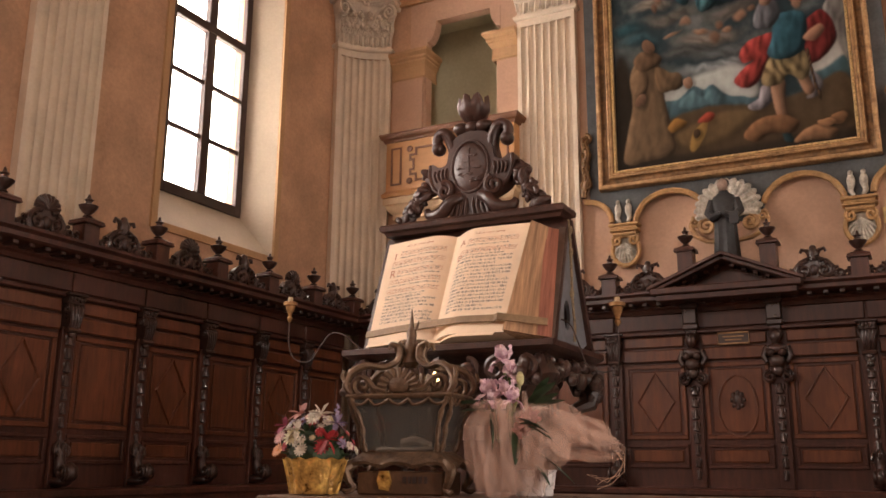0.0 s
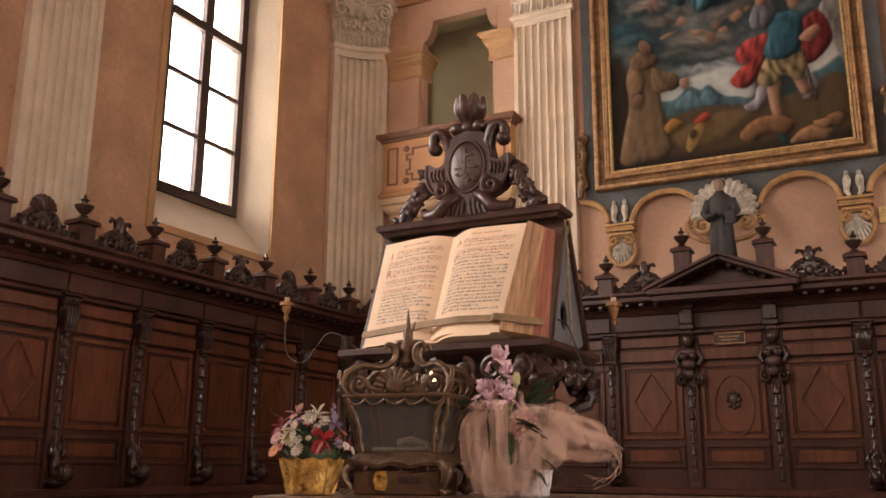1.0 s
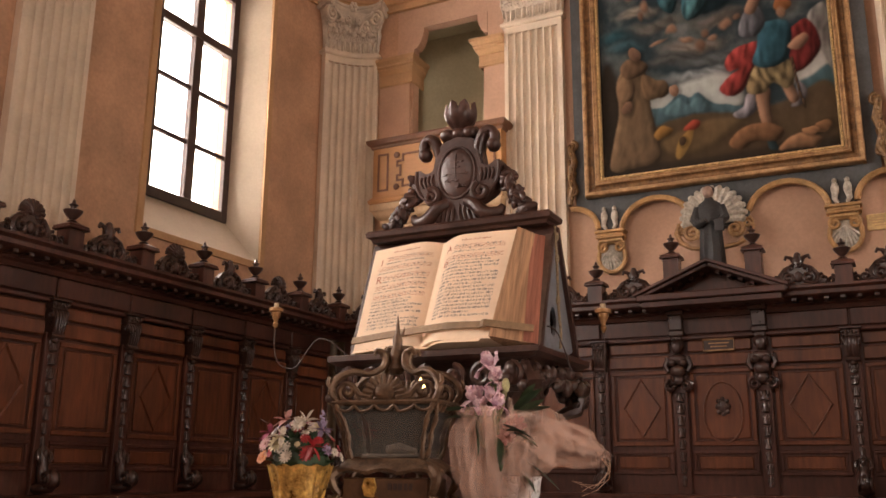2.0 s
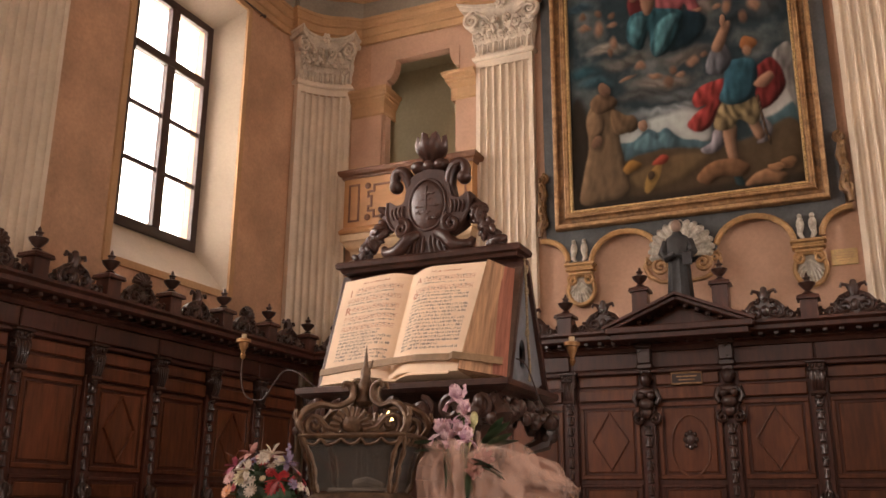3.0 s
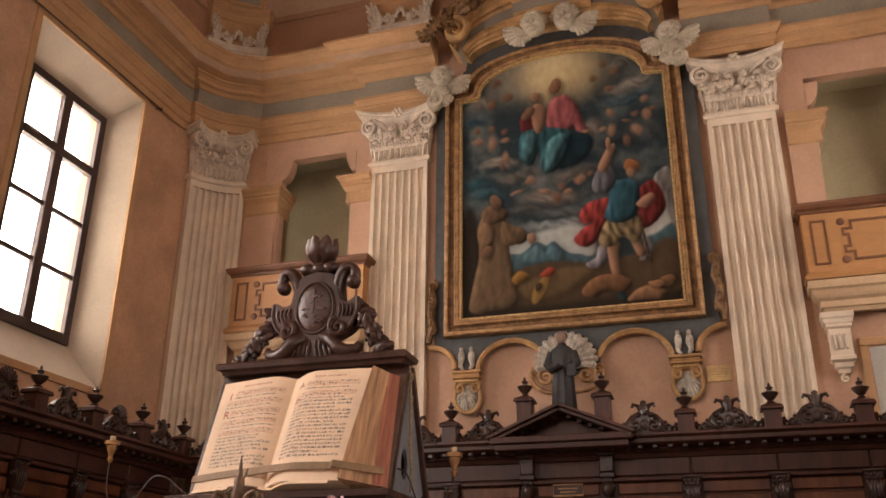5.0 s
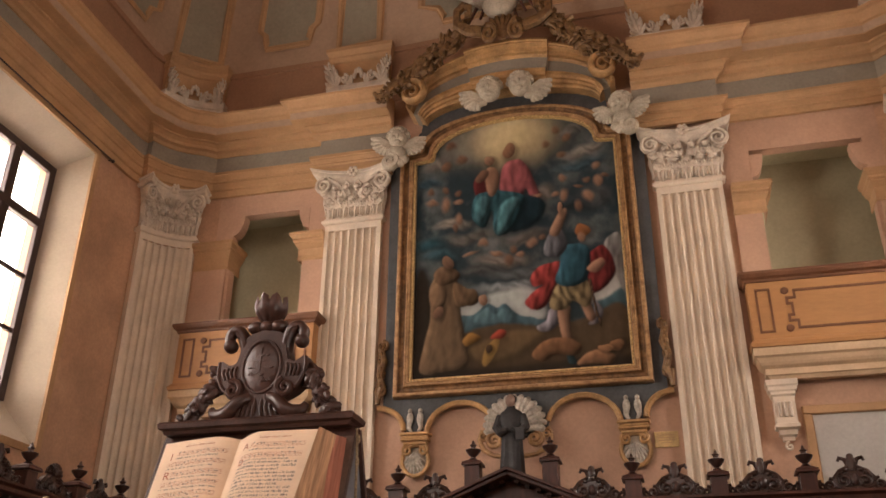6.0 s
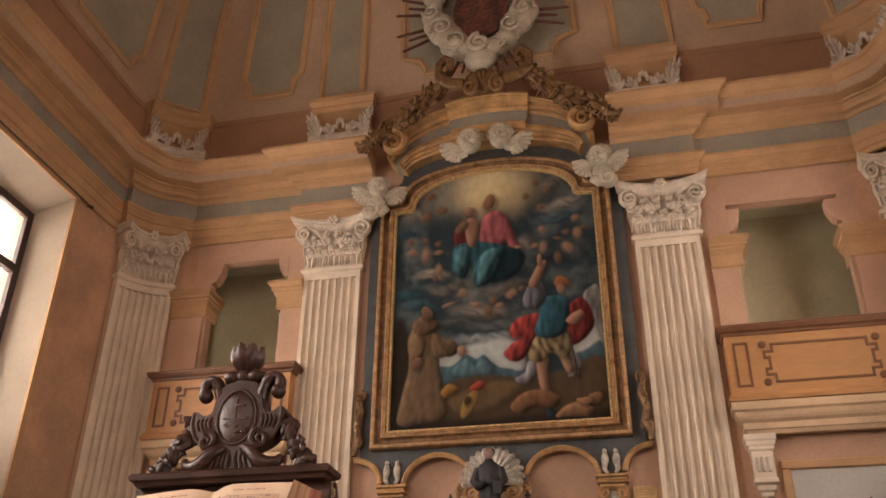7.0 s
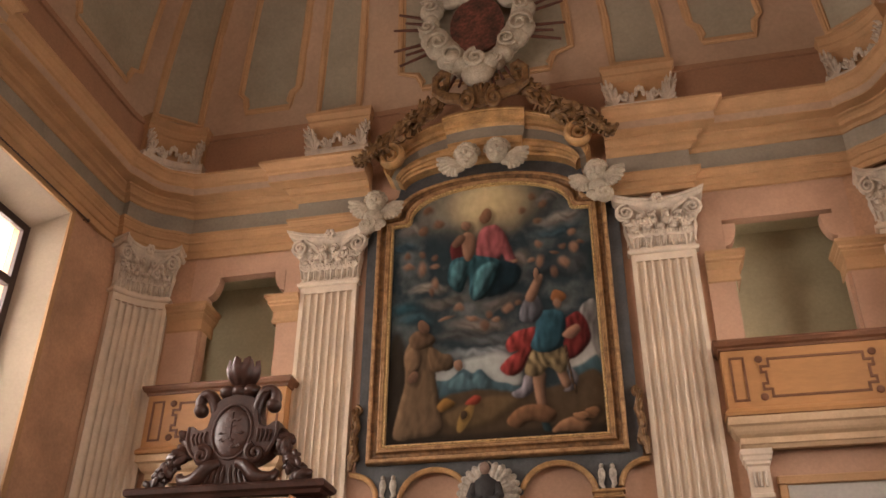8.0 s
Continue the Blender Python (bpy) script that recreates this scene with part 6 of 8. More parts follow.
# gilt crest, garlands and the glory above
cr = thing("gilt_crest", pose(AX, 9.98, -0.27), "worn gilt shell crest with leaf garlands on the arch", "carving")
bm = BM()
for k in range(11):
    a = radians(8 + 16.4 * k)
    tube(bm, [(0, -0.02, 9.72), (0.18 * math.cos(a), -0.08, 9.76 + 0.10 * math.sin(a)), (0.33 * math.cos(a), -0.03, 9.78 + 0.22 * math.sin(a))], [0.025, 0.045, 0.045], 7)
for v in bm.verts:
    v.co.z = 9.72 + (v.co.z - 9.72) * 1.35
part("shell", bm, DULLGOLD, cr, smooth=True)
for s in (-1, 1):
    bm = BM()
    tube(bm, [(p[0], -0.04, p[2]) for p in spiral(s * 0.20, 9.74, 0.12, 1.5, math.pi / 2, hand=s)], 0.035, 7)
    tube(bm, [(s * 0.30, 0, 9.80), (s * 0.50, -0.03, 9.82), (s * 0.66, -0.03, 9.92), (s * 0.66, -0.02, 10.08), (s * 0.56, -0.02, 10.16), (s * 0.47, -0.02, 10.12), (s * 0.48, -0.02, 10.03), (s * 0.54, -0.02, 10.03)], [0.07, 0.07, 0.065, 0.06, 0.055, 0.05, 0.045, 0.04], 8)
    for v in bm.verts:
        v.co.z = 9.72 + (v.co.z - 9.72) * 1.4
        v.co.y -= 0.10
    part("scroll", bm, DULLGOLD, cr, smooth=True)
    bm = BM()
    rng = random.Random(5 + s)
    for k in range(46):
        q = k / 45
        x = s * (0.56 + 0.98 * q)
        z = 10.10 - 0.90 * q ** 0.9 - 0.06 * math.sin(q * math.pi)
        for j in range(4):
            M = Euler((rng.uniform(-1, 1), rng.uniform(-1, 1) + s * 0.6, rng.uniform(-1, 1))).to_matrix().to_4x4()
            ball(bm, (x + rng.uniform(-0.05, 0.05), rng.uniform(-0.09, 0.06), z + rng.uniform(-0.17, 0.13)), (0.095, 0.026, 0.05), M, u=7, v=5)
    part("garland", bm, DULLGOLD, cr, "dull gilt leaf garland", smooth=True)
    bm = BM()
    for k in range(5):
        tuft(bm, (s * (1.50 + 0.05 * k), -0.06, 9.20 - 0.06 * k), 0.20 - 0.01 * k, 270 + s * 40, 5, 130, 0.5)
    tube(bm, [(s * 1.48, -0.04, 9.24), (s * 1.58, -0.08, 9.12), (s * 1.68, -0.09, 8.98), (s * 1.80, -0.10, 8.96), (s * 1.86, -0.10, 9.04)], [0.07, 0.08, 0.06, 0.05, 0.03], 8)
    tuft(bm, (s * 1.72, -0.08, 8.98), 0.16, 270 + s * 20, 5, 120, 0.4)
    part("leaf_tassel", bm, DULLGOLD, cr, smooth=True)

CY, CZC = 10.05, 11.08
gl = thing("glory_cartouche", pose(AX - 0.06, CY, CZC), "white stucco cloud wreath with dark rays around a red panel", "carving")
bm = BM()
lathe(bm, [(0.42, 0), (0.42, 0.05), (0, 0.06)], 28, M=Matrix.Rotation(radians(90), 4, "X") @ Matrix.Diagonal((1, 1.35, 1, 1)))
part("red_panel", bm, mat("dark_red_painting", (0.13, 0.045, 0.03), 0.6, 0.5, 5, 20, 0.1, dark=(0.03, 0.02, 0.015)), gl, "dark red painted panel")
bm = BM()
rng = random.Random(3)
for k in range(26):
    a = 2 * math.pi * k / 26
    R = 0.70 + 0.08 * math.sin(3 * a) + rng.uniform(-0.06, 0.06)
    x, z = R * math.cos(a), R * 1.12 * math.sin(a)
    r = rng.uniform(0.11, 0.25)
    ball(bm, (x, -0.02, z), (r, 0.14, r))
    if k % 2:
        tube(bm, [(p[0], -0.17, p[2]) for p in spiral(x, z, r * 0.8, 1.6, a, hand=1 if k % 4 == 1 else -1)], 0.026, 6)
ball(bm, (0, -0.06, -0.98), (0.25, 0.14, 0.24))
for k in range(5):
    a = radians(234 + 18 * k)
    ball(bm, (0.62 * math.cos(a), -0.08, 0.86 * math.sin(a)), (0.17, 0.14, 0.14))
tube(bm, [(p[0], -0.22, p[2]) for p in spiral(0, -0.80, 0.17, 1.7, math.pi / 2)], 0.04, 7)
part("cloud_wreath", bm, CLOUDS, gl, smooth=True)
RAY = mat("red_brown_ray_paint", (0.12, 0.045, 0.028), 0.5, 0.2, 8, 40, 0.2)
for g in range(8):
    base = radians(22.5 + 45 * g + (8 if g % 2 else -4))
    for j in range(3):
        a = base + radians(7 * (j - 1))
        r1 = 1.34 if j != 1 else 1.18
        bm = BM()
        tube(bm, [(0.7 * math.cos(a), 0.03, 0.75 * math.sin(a)), (r1 * math.cos(a), 0.0, r1 * math.sin(a))], [0.030, 0.020], 5)
        part("ray", bm, RAY, gl, "dark bronze ray")

# plaque on the wall, curtain rod over the window
pq = thing("wall_plaque", pose(-0.02, 10.55, 3.81), "small yellowed marble plaque with faint lettering", "plaque")
bm = BM()
box(bm, -0.135, 0.135, -0.02, 0, -0.09, 0.09, 0.004)
part("slab", bm, mat("yellow_marble", (0.62, 0.42, 0.17), 0.4, 0.15, 14, 50, 0.05), pq)
for k, w in enumerate((0.16, 0.20, 0.18, 0.12)):
    bm = BM()
    box(bm, -w / 2, w / 2, -0.0225, -0.019, 0.045 - 0.03 * k, 0.053 - 0.03 * k)
    part("lettering_line", bm, OCHRE, pq)
rod = thing("curtain_rod", pose(XL + 0.06, 0, 7.72), "thin dark iron curtain rod above the window", "rod")
bm = BM()
tube(bm, [(0, 6.6, 0.0), (0, 9.17, 0.0)], 0.010, 8)
part("bar", bm, IRON, rod)
for y in (6.6, 9.17):
    bm = BM()
    ball(bm, (0, y, 0), 0.026)
    tube(bm, [(0, y - 0.03, 0), (-0.06, y - 0.03, 0)], 0.008, 6)
    part("end_knob", bm, IRON, rod, smooth=True)

# ---- lectern ----
LX, LY = -2.285, 4.76  # axis of the lectern
lec = thing("choir_lectern", pose(LX, LY, 0), "large dark carved walnut choir lectern with a crested top", "lectern")
ZS = 1.79  # book ledge
# turned and panelled foot below the ledge
bm = BM()
lathe(bm, [(0.50, 0.0), (0.50, 0.10), (0.44, 0.14), (0.40, 0.22), (0.26, 0.30), (0.20, 0.45), (0.24, 0.60), (0.30, 0.72), (0.24, 0.84), (0.17, 0.95), (0.17, 1.15), (0.26, 1.28), (0.22, 1.36), (0.30, 1.46)], 8)
part("foot", bm, LECTERN, lec, smooth=False)
bm = BM()
sw = [(-0.635, -0.41), (0.635, -0.41), (0.635, 0.41), (-0.635, 0.41)]
sweep(bm, sw, [(-0.32, 1.44), (-0.28, 1.46), (-0.25, 1.54), (-0.18, 1.63), (-0.12, 1.69), (-0.05, 1.725), (-0.02, 1.735), (0.0, 1.748), (0.012, 1.755), (0.012, ZS - 0.005), (0.0, ZS), (-0.40, ZS)], closed=True)
part("ledge", bm, LECTERN, lec)
# carved swags under the ledge
rng = random.Random(11)
for side in range(4):
    ax = side in (0, 2)
    n = 7 if ax else 5
    bm = BM()
    for k in range(n):
        q = -1 + 2 * (k + 0.5) / n
        x, y = (q * 0.58, -0.40 if side == 0 else 0.40) if ax else (0.60 if side == 1 else -0.60, q * 0.36)
        for j in range(5):
            ball(bm, (x + rng.uniform(-0.05, 0.05), y + rng.uniform(-0.05, 0.03), 1.64 + rng.uniform(-0.06, 0.06)), (rng.uniform(0.025, 0.05), rng.uniform(0.025, 0.05), rng.uniform(0.03, 0.05)), u=8, v=6)
        if ax:
            tube(bm, [(p[0], y - 0.03 * (1 if side == 0 else -1), p[2]) for p in spiral(x, 1.64, 0.062, 1.5, math.pi / 2, hand=1 if k % 2 else -1)], 0.018, 6)
    part("carved_swag", bm, CARVED, lec, "dark carved fruit and scroll swag", smooth=True)
for sx in (-1, 1):
    for sy in (-1, 1):
        bm = BM()
        for j in range(16):
            ball(bm, (sx * 0.57 + rng.uniform(-0.07, 0.07), sy * 0.36 + rng.uniform(-0.06, 0.06), 1.60 + rng.uniform(-0.08, 0.07)), rng.uniform(0.022, 0.042), u=8, v=6)
        tube(bm, [(sx * 0.54, sy * 0.34, 1.70), (sx * 0.60, sy * 0.38, 1.60), (sx * 0.57, sy * 0.36, 1.50), (sx * 0.48, sy * 0.3, 1.46)], [0.05, 0.06, 0.05, 0.03], 8)
        part("corner_carving", bm, CARVED, lec, smooth=True)
# two sloping desks and the side boards between them
RT = 2.50  # height of the ridge
for s in (-1, 1):
    bm = BM()
    y0, y1 = (-0.27, -0.01) if s < 0 else (0.385, 0.075)
    for a, b in ((-0.60, 0.60),):
        pts = [(y0, ZS), (y1, RT + 0.03), (y1 - s * 0.03, RT + 0.03), (y0 - s * 0.035, ZS)]
        slabv = [[Vector((x, y, z)) for y, z in pts] for x in (a, b)]
        vs = quad_strip(bm, slabv, close_u=True)
        bm.faces.new(vs[0])
        bm.faces.new(list(reversed(vs[1])))
    part("sloping_desk", bm, LECTERN, lec)
GREYB = mat("grey_painted_board", (0.20, 0.21, 0.23), 0.45, 0.15, 4, 30, 0.1)
for s in (-1, 1):
    bm = BM()
    x = s * 0.575
    hole = [(0.05 * math.cos(2 * math.pi * k / 20), 1.97 + 0.085 * math.sin(2 * math.pi * k / 20)) for k in range(20)]
    for xo in (x, x - s * 0.02):
        ring = []
        for k in range(20):
            a = 2 * math.pi * k / 20
            # outline of the triangle in the same direction
            cy, cz = math.cos(a), math.sin(a)
            best = 9
            for (ny, nz, dd) in ((0, -1, 0.17), (0.92, 0.36, 0.290), (-0.94, 0.33, 0.195)):
                dn = ny * cy + nz * cz
                if dn > 1e-6:
                    best = min(best, dd / dn)
            ring.append((cy * best, 1.97 + cz * min(best, 0.58)))
        quad_strip(bm, [[Vector((xo, a, b)) for a, b in hole], [Vector((xo, a, b)) for a, b in ring]], close_u=True)
    quad_strip(bm, [[Vector((x, a, b)) for a, b in hole], [Vector((x - s * 0.02, a, b)) for a, b in hole]], close_u=True)
    part("side_board", bm, GREYB, lec, "grey-painted side board with a round hole")
# ridge beam
bm = BM()
sweep(bm, [(-0.585, -0.085), (0.585, -0.085), (0.585, 0.085), (-0.585, 0.085)], [(-0.08, RT + 0.03), (-0.01, RT + 0.03), (0.0, RT + 0.05), (0.02, RT + 0.06), (0.025, RT + 0.085), (0.015, RT + 0.10), (-0.08, RT + 0.10)], closed=True)
part("ridge_beam", bm, LECTERN, lec)
# crest: oval shield, scrolled frame, leaf sprays and a tulip bud
ZB = RT + 0.10
side = [(0.0, 0.0), (0.13, 0.0), (0.125, 0.06), (0.115, 0.11), (0.17, 0.135), (0.235, 0.175), (0.272, 0.24), (0.285, 0.32), (0.275, 0.37), (0.225, 0.340), (0.175, 0.352), (0.160, 0.40), (0.145, 0.465), (0.105, 0.525), (0.0, 0.562)]
half = [p for p in curve([(a, 0, b) for a, b in side], 3) if p.x > 0.001]
shield = [(p.x, ZB + p.z) for p in half] + [(0.0, ZB + 0.558)] + [(-p.x, ZB + p.z) for p in reversed(half)]
bm = BM()
for e, y in ((1.0, 0.045), (0.955, 0.062)):
    slab(bm, [(a * e, ZB + 0.27 + (b - ZB - 0.27) * e) for a, b in shield], -y, y)
shd = part("shield", bm, LECTERN, lec, smooth=True)
bm = BM()
ball(bm, (0, -0.055, ZB + 0.315), (0.118, 0.026, 0.158), u=28, v=14)
part("oval_boss", bm, LECTERN, shd, "oval boss with low carved relief", smooth=True)
bm = BM()
ring = [(0.122 * math.cos(2 * math.pi * k / 32), -0.064, ZB + 0.315 + 0.163 * math.sin(2 * math.pi * k / 32)) for k in range(33)]
tube(bm, ring, 0.009, 7)
rng = random.Random(9)
for row, z in enumerate((0.385, 0.345, 0.305, 0.265, 0.225)):
    w = (0.05, 0.03, 0.085, 0.08, 0.06)[row]
    for k in range(2 + int(w * 60)):
        x = rng.uniform(-w, w)
        tube(bm, [(x - 0.012, -0.077, ZB + z), (x, -0.080, ZB + z + rng.uniform(-0.01, 0.012)), (x + 0.012, -0.077, ZB + z + rng.uniform(-0.01, 0.01))], 0.0055, 5)
tube(bm, [(0, -0.076, ZB + 0.27), (0, -0.081, ZB + 0.34), (0, -0.074, ZB + 0.43)], 0.006, 6)
tagged(part("relief", bm, LECTERN, shd, smooth=True), kind="stuff")
for s in (-1, 1):
    # gadroons and rim on the shield's wings
    bm = BM()
    for k in range(4):
        tube(bm, curve([(s * (0.160 + 0.026 * k), -0.062, ZB + 0.325 - 0.004 * k), (s * (0.168 + 0.026 * k), -0.070, ZB + 0.285), (s * (0.158 + 0.024 * k), -0.062, ZB + 0.245)], 3), 0.0085, 6)
    tube(bm, curve([(s * 0.275, -0.055, ZB + 0.36), (s * 0.278, -0.06, ZB + 0.28), (s * 0.245, -0.06, ZB + 0.20), (s * 0.18, -0.06, ZB + 0.15), (s * 0.13, -0.055, ZB + 0.125)], 3), 0.013, 6)
    part("wing_relief", bm, LECTERN, shd, smooth=True)
    bm = BM()
    tube(bm, curve([(s * 0.125, 0, ZB + 0.40), (s * 0.137, -0.02, ZB + 0.48), (s * 0.165, -0.03, ZB + 0.545), (s * 0.205, -0.03, ZB + 0.568), (s * 0.240, -0.03, ZB + 0.535), (s * 0.236, -0.03, ZB + 0.475)], 4), spread([0.036, 0.038, 0.037, 0.034, 0.032, 0.030], 4), 12, flat=1.35)
    ball(bm, (s * 0.232, -0.03, ZB + 0.470), (0.044, 0.052, 0.044), u=14, v=10)
    tube(bm, curve([(s * 0.135, -0.045, ZB + 0.42), (s * 0.150, -0.065, ZB + 0.50), (s * 0.180, -0.075, ZB + 0.545), (s * 0.212, -0.075, ZB + 0.545)], 3), 0.010, 6)
    part("upper_scroll", bm, LECTERN, lec, smooth=True)
    bm = BM()
    # leaf volute under the oval, and the acanthus foot
    tube(bm, [(p[0], -0.068, p[2]) for p in spiral(s * 0.165, ZB + 0.175, 0.058, 1.5, math.pi * 0.6, hand=s)], [0.024 - 0.0005 * k for k in range(22)], 8, flat=1.3)
    tube(bm, curve([(s * 0.06, -0.05, ZB + 0.13), (s * 0.12, -0.075, ZB + 0.10), (s * 0.19, -0.075, ZB + 0.035), (s * 0.27, -0.06, ZB + 0.035), (s * 0.30, -0.05, ZB + 0.075)], 4), spread([0.03, 0.040, 0.044, 0.036, 0.02], 4), 9)
    for k in range(4):
        tube(bm, [(s * (0.02 + 0.03 * k), -0.055, ZB + 0.12 - 0.006 * k), (s * (0.022 + 0.03 * k), -0.066, ZB + 0.06), (s * (0.03 + 0.034 * k), -0.058, ZB + 0.006)], [0.008, 0.015, 0.012], 6)
    part("lower_scroll", bm, LECTERN, lec, smooth=True)
    bm = BM()
    rng = random.Random(20 + s)
    tube(bm, curve([(s * 0.27, -0.01, ZB + 0.18), (s * 0.31, -0.02, ZB + 0.24), (s * 0.335, -0.02, ZB + 0.19), (s * 0.37, -0.02, ZB + 0.13), (s * 0.43, -0.02, ZB + 0.07), (s * 0.49, -0.02, ZB + 0.03)], 3), spread([0.02, 0.03, 0.034, 0.036, 0.04, 0.024], 3), 8)
    for k in range(46):
        q = rng.random()
        M = Euler((rng.uniform(-0.8, 0.8), rng.uniform(-1.4, 1.4), rng.uniform(-0.8, 0.8))).to_matrix().to_4x4()
        l = rng.uniform(0.032, 0.058)
        ball(bm, (s * (0.295 + 0.185 * q + rng.uniform(-0.03, 0.03)), -0.035 + rng.uniform(-0.03, 0.02), ZB + max(0.03, 0.27 * (1 - q) ** 1.25 + rng.uniform(-0.04, 0.05))), (l, 0.020, l * 0.55), M, u=8, v=6)
    part("leaf_spray", bm, LECTERN, lec, smooth=True)
bm = BM()
for k in range(3):
    ball(bm, (-0.075 + 0.075 * k, -0.02, ZB + 0.575), (0.055, 0.06, 0.042))
tube(bm, [(-0.11, 0, ZB + 0.575), (0.11, 0, ZB + 0.575)], 0.042, 10)
part("collar", bm, LECTERN, lec, smooth=True)
bm = BM()
for k in range(7):
    a = 2 * math.pi * k / 7
    rows = []
    for i in range(7):
        q = i / 6
        r = 0.030 + 0.066 * math.sin(q * math.pi * 0.80) ** 0.8 + 0.012 * max(0, q - 0.8) * 5
        w = 0.34 + 0.12 * math.sin(math.pi * q)
        rows.append([((r + 0.012 * (1 - abs(j))) * math.cos(a + j * w), (r + 0.012 * (1 - abs(j))) * math.sin(a + j * w), ZB + 0.61 + 0.175 * q - 0.02 * abs(j) * q) for j in (-1, -0.5, 0, 0.5, 1)])
    quad_strip(bm, rows)
lathe(bm, [(0.03, ZB + 0.60), (0.07, ZB + 0.65), (0.085, ZB + 0.72), (0.05, ZB + 0.76)], 12)
part("tulip_bud", bm, LECTERN, lec, smooth=True)
# cord that hangs from the ridge
bm = BM()
tube(bm, [(0.60, -0.01, RT + 0.02), (0.605, 0.0, RT - 0.12), (0.612, -0.01, RT - 0.30), (0.605, 0.01, RT - 0.42), (0.61, 0.03, RT - 0.60), (0.605, 0.03, ZS + 0.03)], 0.008, 6)
for z in (RT - 0.04, RT - 0.17, RT - 0.41):
    ball(bm, (0.608, 0, z), (0.014, 0.014, 0.03), u=8, v=6)
part("cord", bm, mat("hemp_cord", (0.34, 0.26, 0.16), 0.9, 0.2, 60, 120, 0.3), lec, "twisted hemp cord")

# lamps on bent arms at either side
BRASS = mat("aged_brass", (0.36, 0.19, 0.075), 0.4, 0.2, 20, 60, 0.15, metal=0.4)


def lectern_lamp(m, cup, arm):
    t = thing("lectern_lamp", m, "small brass cup lamp on a bent dark wire arm", "lamp", "lamps beside the lectern")
    bm = BM()
    tube(bm, curve(arm), 0.0042, 8)
    part("arm", bm, IRON, t, smooth=True)
    bm = BM()
    x, y, z = cup
    lathe(bm, [(0.006, -0.11), (0.015, -0.095), (0.018, -0.082), (0.011, -0.07), (0.016, -0.052), (0.026, -0.03), (0.030, -0.012), (0.030, -0.006), (0.044, -0.002), (0.045, 0.018), (0.034, 0.022), (0.018, 0.024)], 18, c=cup)
    part("cup", bm, BRASS, t, smooth=True)
    bm = BM()
    lathe(bm, [(0.016, 0.026), (0.016, 0.05), (0.0, 0.052)], 12, c=cup)
    part("candle_stub", bm, mat("old_wax", (0.55, 0.42, 0.26), 0.5, 0.1, 20, 60, 0.1), t, "stub of old wax")


lectern_lamp(pose(0, 0, 0), (-3.50, 4.58, 2.13), [(-3.50, 4.58, 2.08), (-3.50, 4.58, 1.90), (-3.47, 4.59, 1.80), (-3.40, 4.60, 1.765), (-3.33, 4.60, 1.78), (-3.26, 4.60, 1.87), (-3.19, 4.60, 1.935), (-3.10, 4.60, 1.92), (-3.02, 4.61, 1.86), (-2.90, 4.62, 1.775)])
lectern_lamp(pose(0, 0, 0), (-1.42, 4.76, 2.00), [(-1.42, 4.76, 1.94), (-1.42, 4.76, 1.72), (-1.43, 4.75, 1.66), (-1.50, 4.72, 1.64), (-1.58, 4.70, 1.68), (-1.62, 4.68, 1.80), (-1.66, 4.67, 1.90), (-1.72, 4.66, 1.93), (-1.76, 4.66, 1.87), (-1.75, 4.66, 1.795)])

# ---- the open choir book ----
PAPER = mat("vellum_page", (0.84, 0.63, 0.44), 0.7, 0.06, 4.0, 60, 0.08)
EDGE = mat("page_edges", (0.54, 0.32, 0.18), 0.8, 0.18, 2.0, 4, 0.3, stretch=(16, 1.0, 16), obj=True)
REDEDGE = mat("red_page_edge", (0.44, 0.17, 0.11), 0.75, 0.2, 2, 6, 0.3, stretch=(20, 1, 20), obj=True)
STRAP = mat("tan_leather_strap", (0.27, 0.17, 0.09), 0.6, 0.15, 6, 40, 0.15)
LEATHER = mat("brown_book_leather", (0.10, 0.055, 0.035), 0.5, 0.2, 8, 50, 0.2)
INK = mat("faded_ink", (0.24, 0.20, 0.19), 0.8, 0.2, 30, 90, 0)
RUBRIC = mat("rubric_red", (0.42, 0.10, 0.06), 0.8, 0.2, 30, 90, 0)
# local frame: x across, v up the slope, w off the desk
slope = math.atan2(RT + 0.03 - ZS, 0.26)
BKM = Matrix.Translation((LX, LY - 0.27 - 0.004, ZS)) @ Matrix.Rotation(slope, 4, "X")
book = thing("choir_book", BKM, "huge open choir book with music and text on cream pages", "book")
BH = 0.70


def page_w(x):
    """Height of the open leaves above the desk: a gutter at x = gx, swelling on both sides."""
    gx = -0.06
    d = x - gx
    if d < 0:
        k = min(1, -d / 0.46)
        return 0.055 + 0.055 * math.sin(min(1, k * 3.0) * math.pi / 2) - 0.05 * k ** 1.5
    k = min(1, d / 0.46)
    return 0.055 + 0.075 * math.sin(min(1, k * 3.0) * math.pi / 2) - 0.015 * k ** 2


X0, X1 = -0.535, 0.40
xs = [X0 + (X1 - X0) * k / 48 for k in range(49)]


def page_edge(v):
    """Right edge of the open leaf: it draws in towards the foot."""
    return 0.355 + 0.085 * v / BH


def on_page(x, v, lift=0.0):
    k = x if x < -0.06 else -0.06 + (x + 0.06) * (page_edge(v) + 0.06) / (X1 + 0.06)
    return Vector((k - 0.035 * (1 - v / BH) * max(0, 1 - abs(x + 0.06) / 0.4), v, page_w(x) + lift))


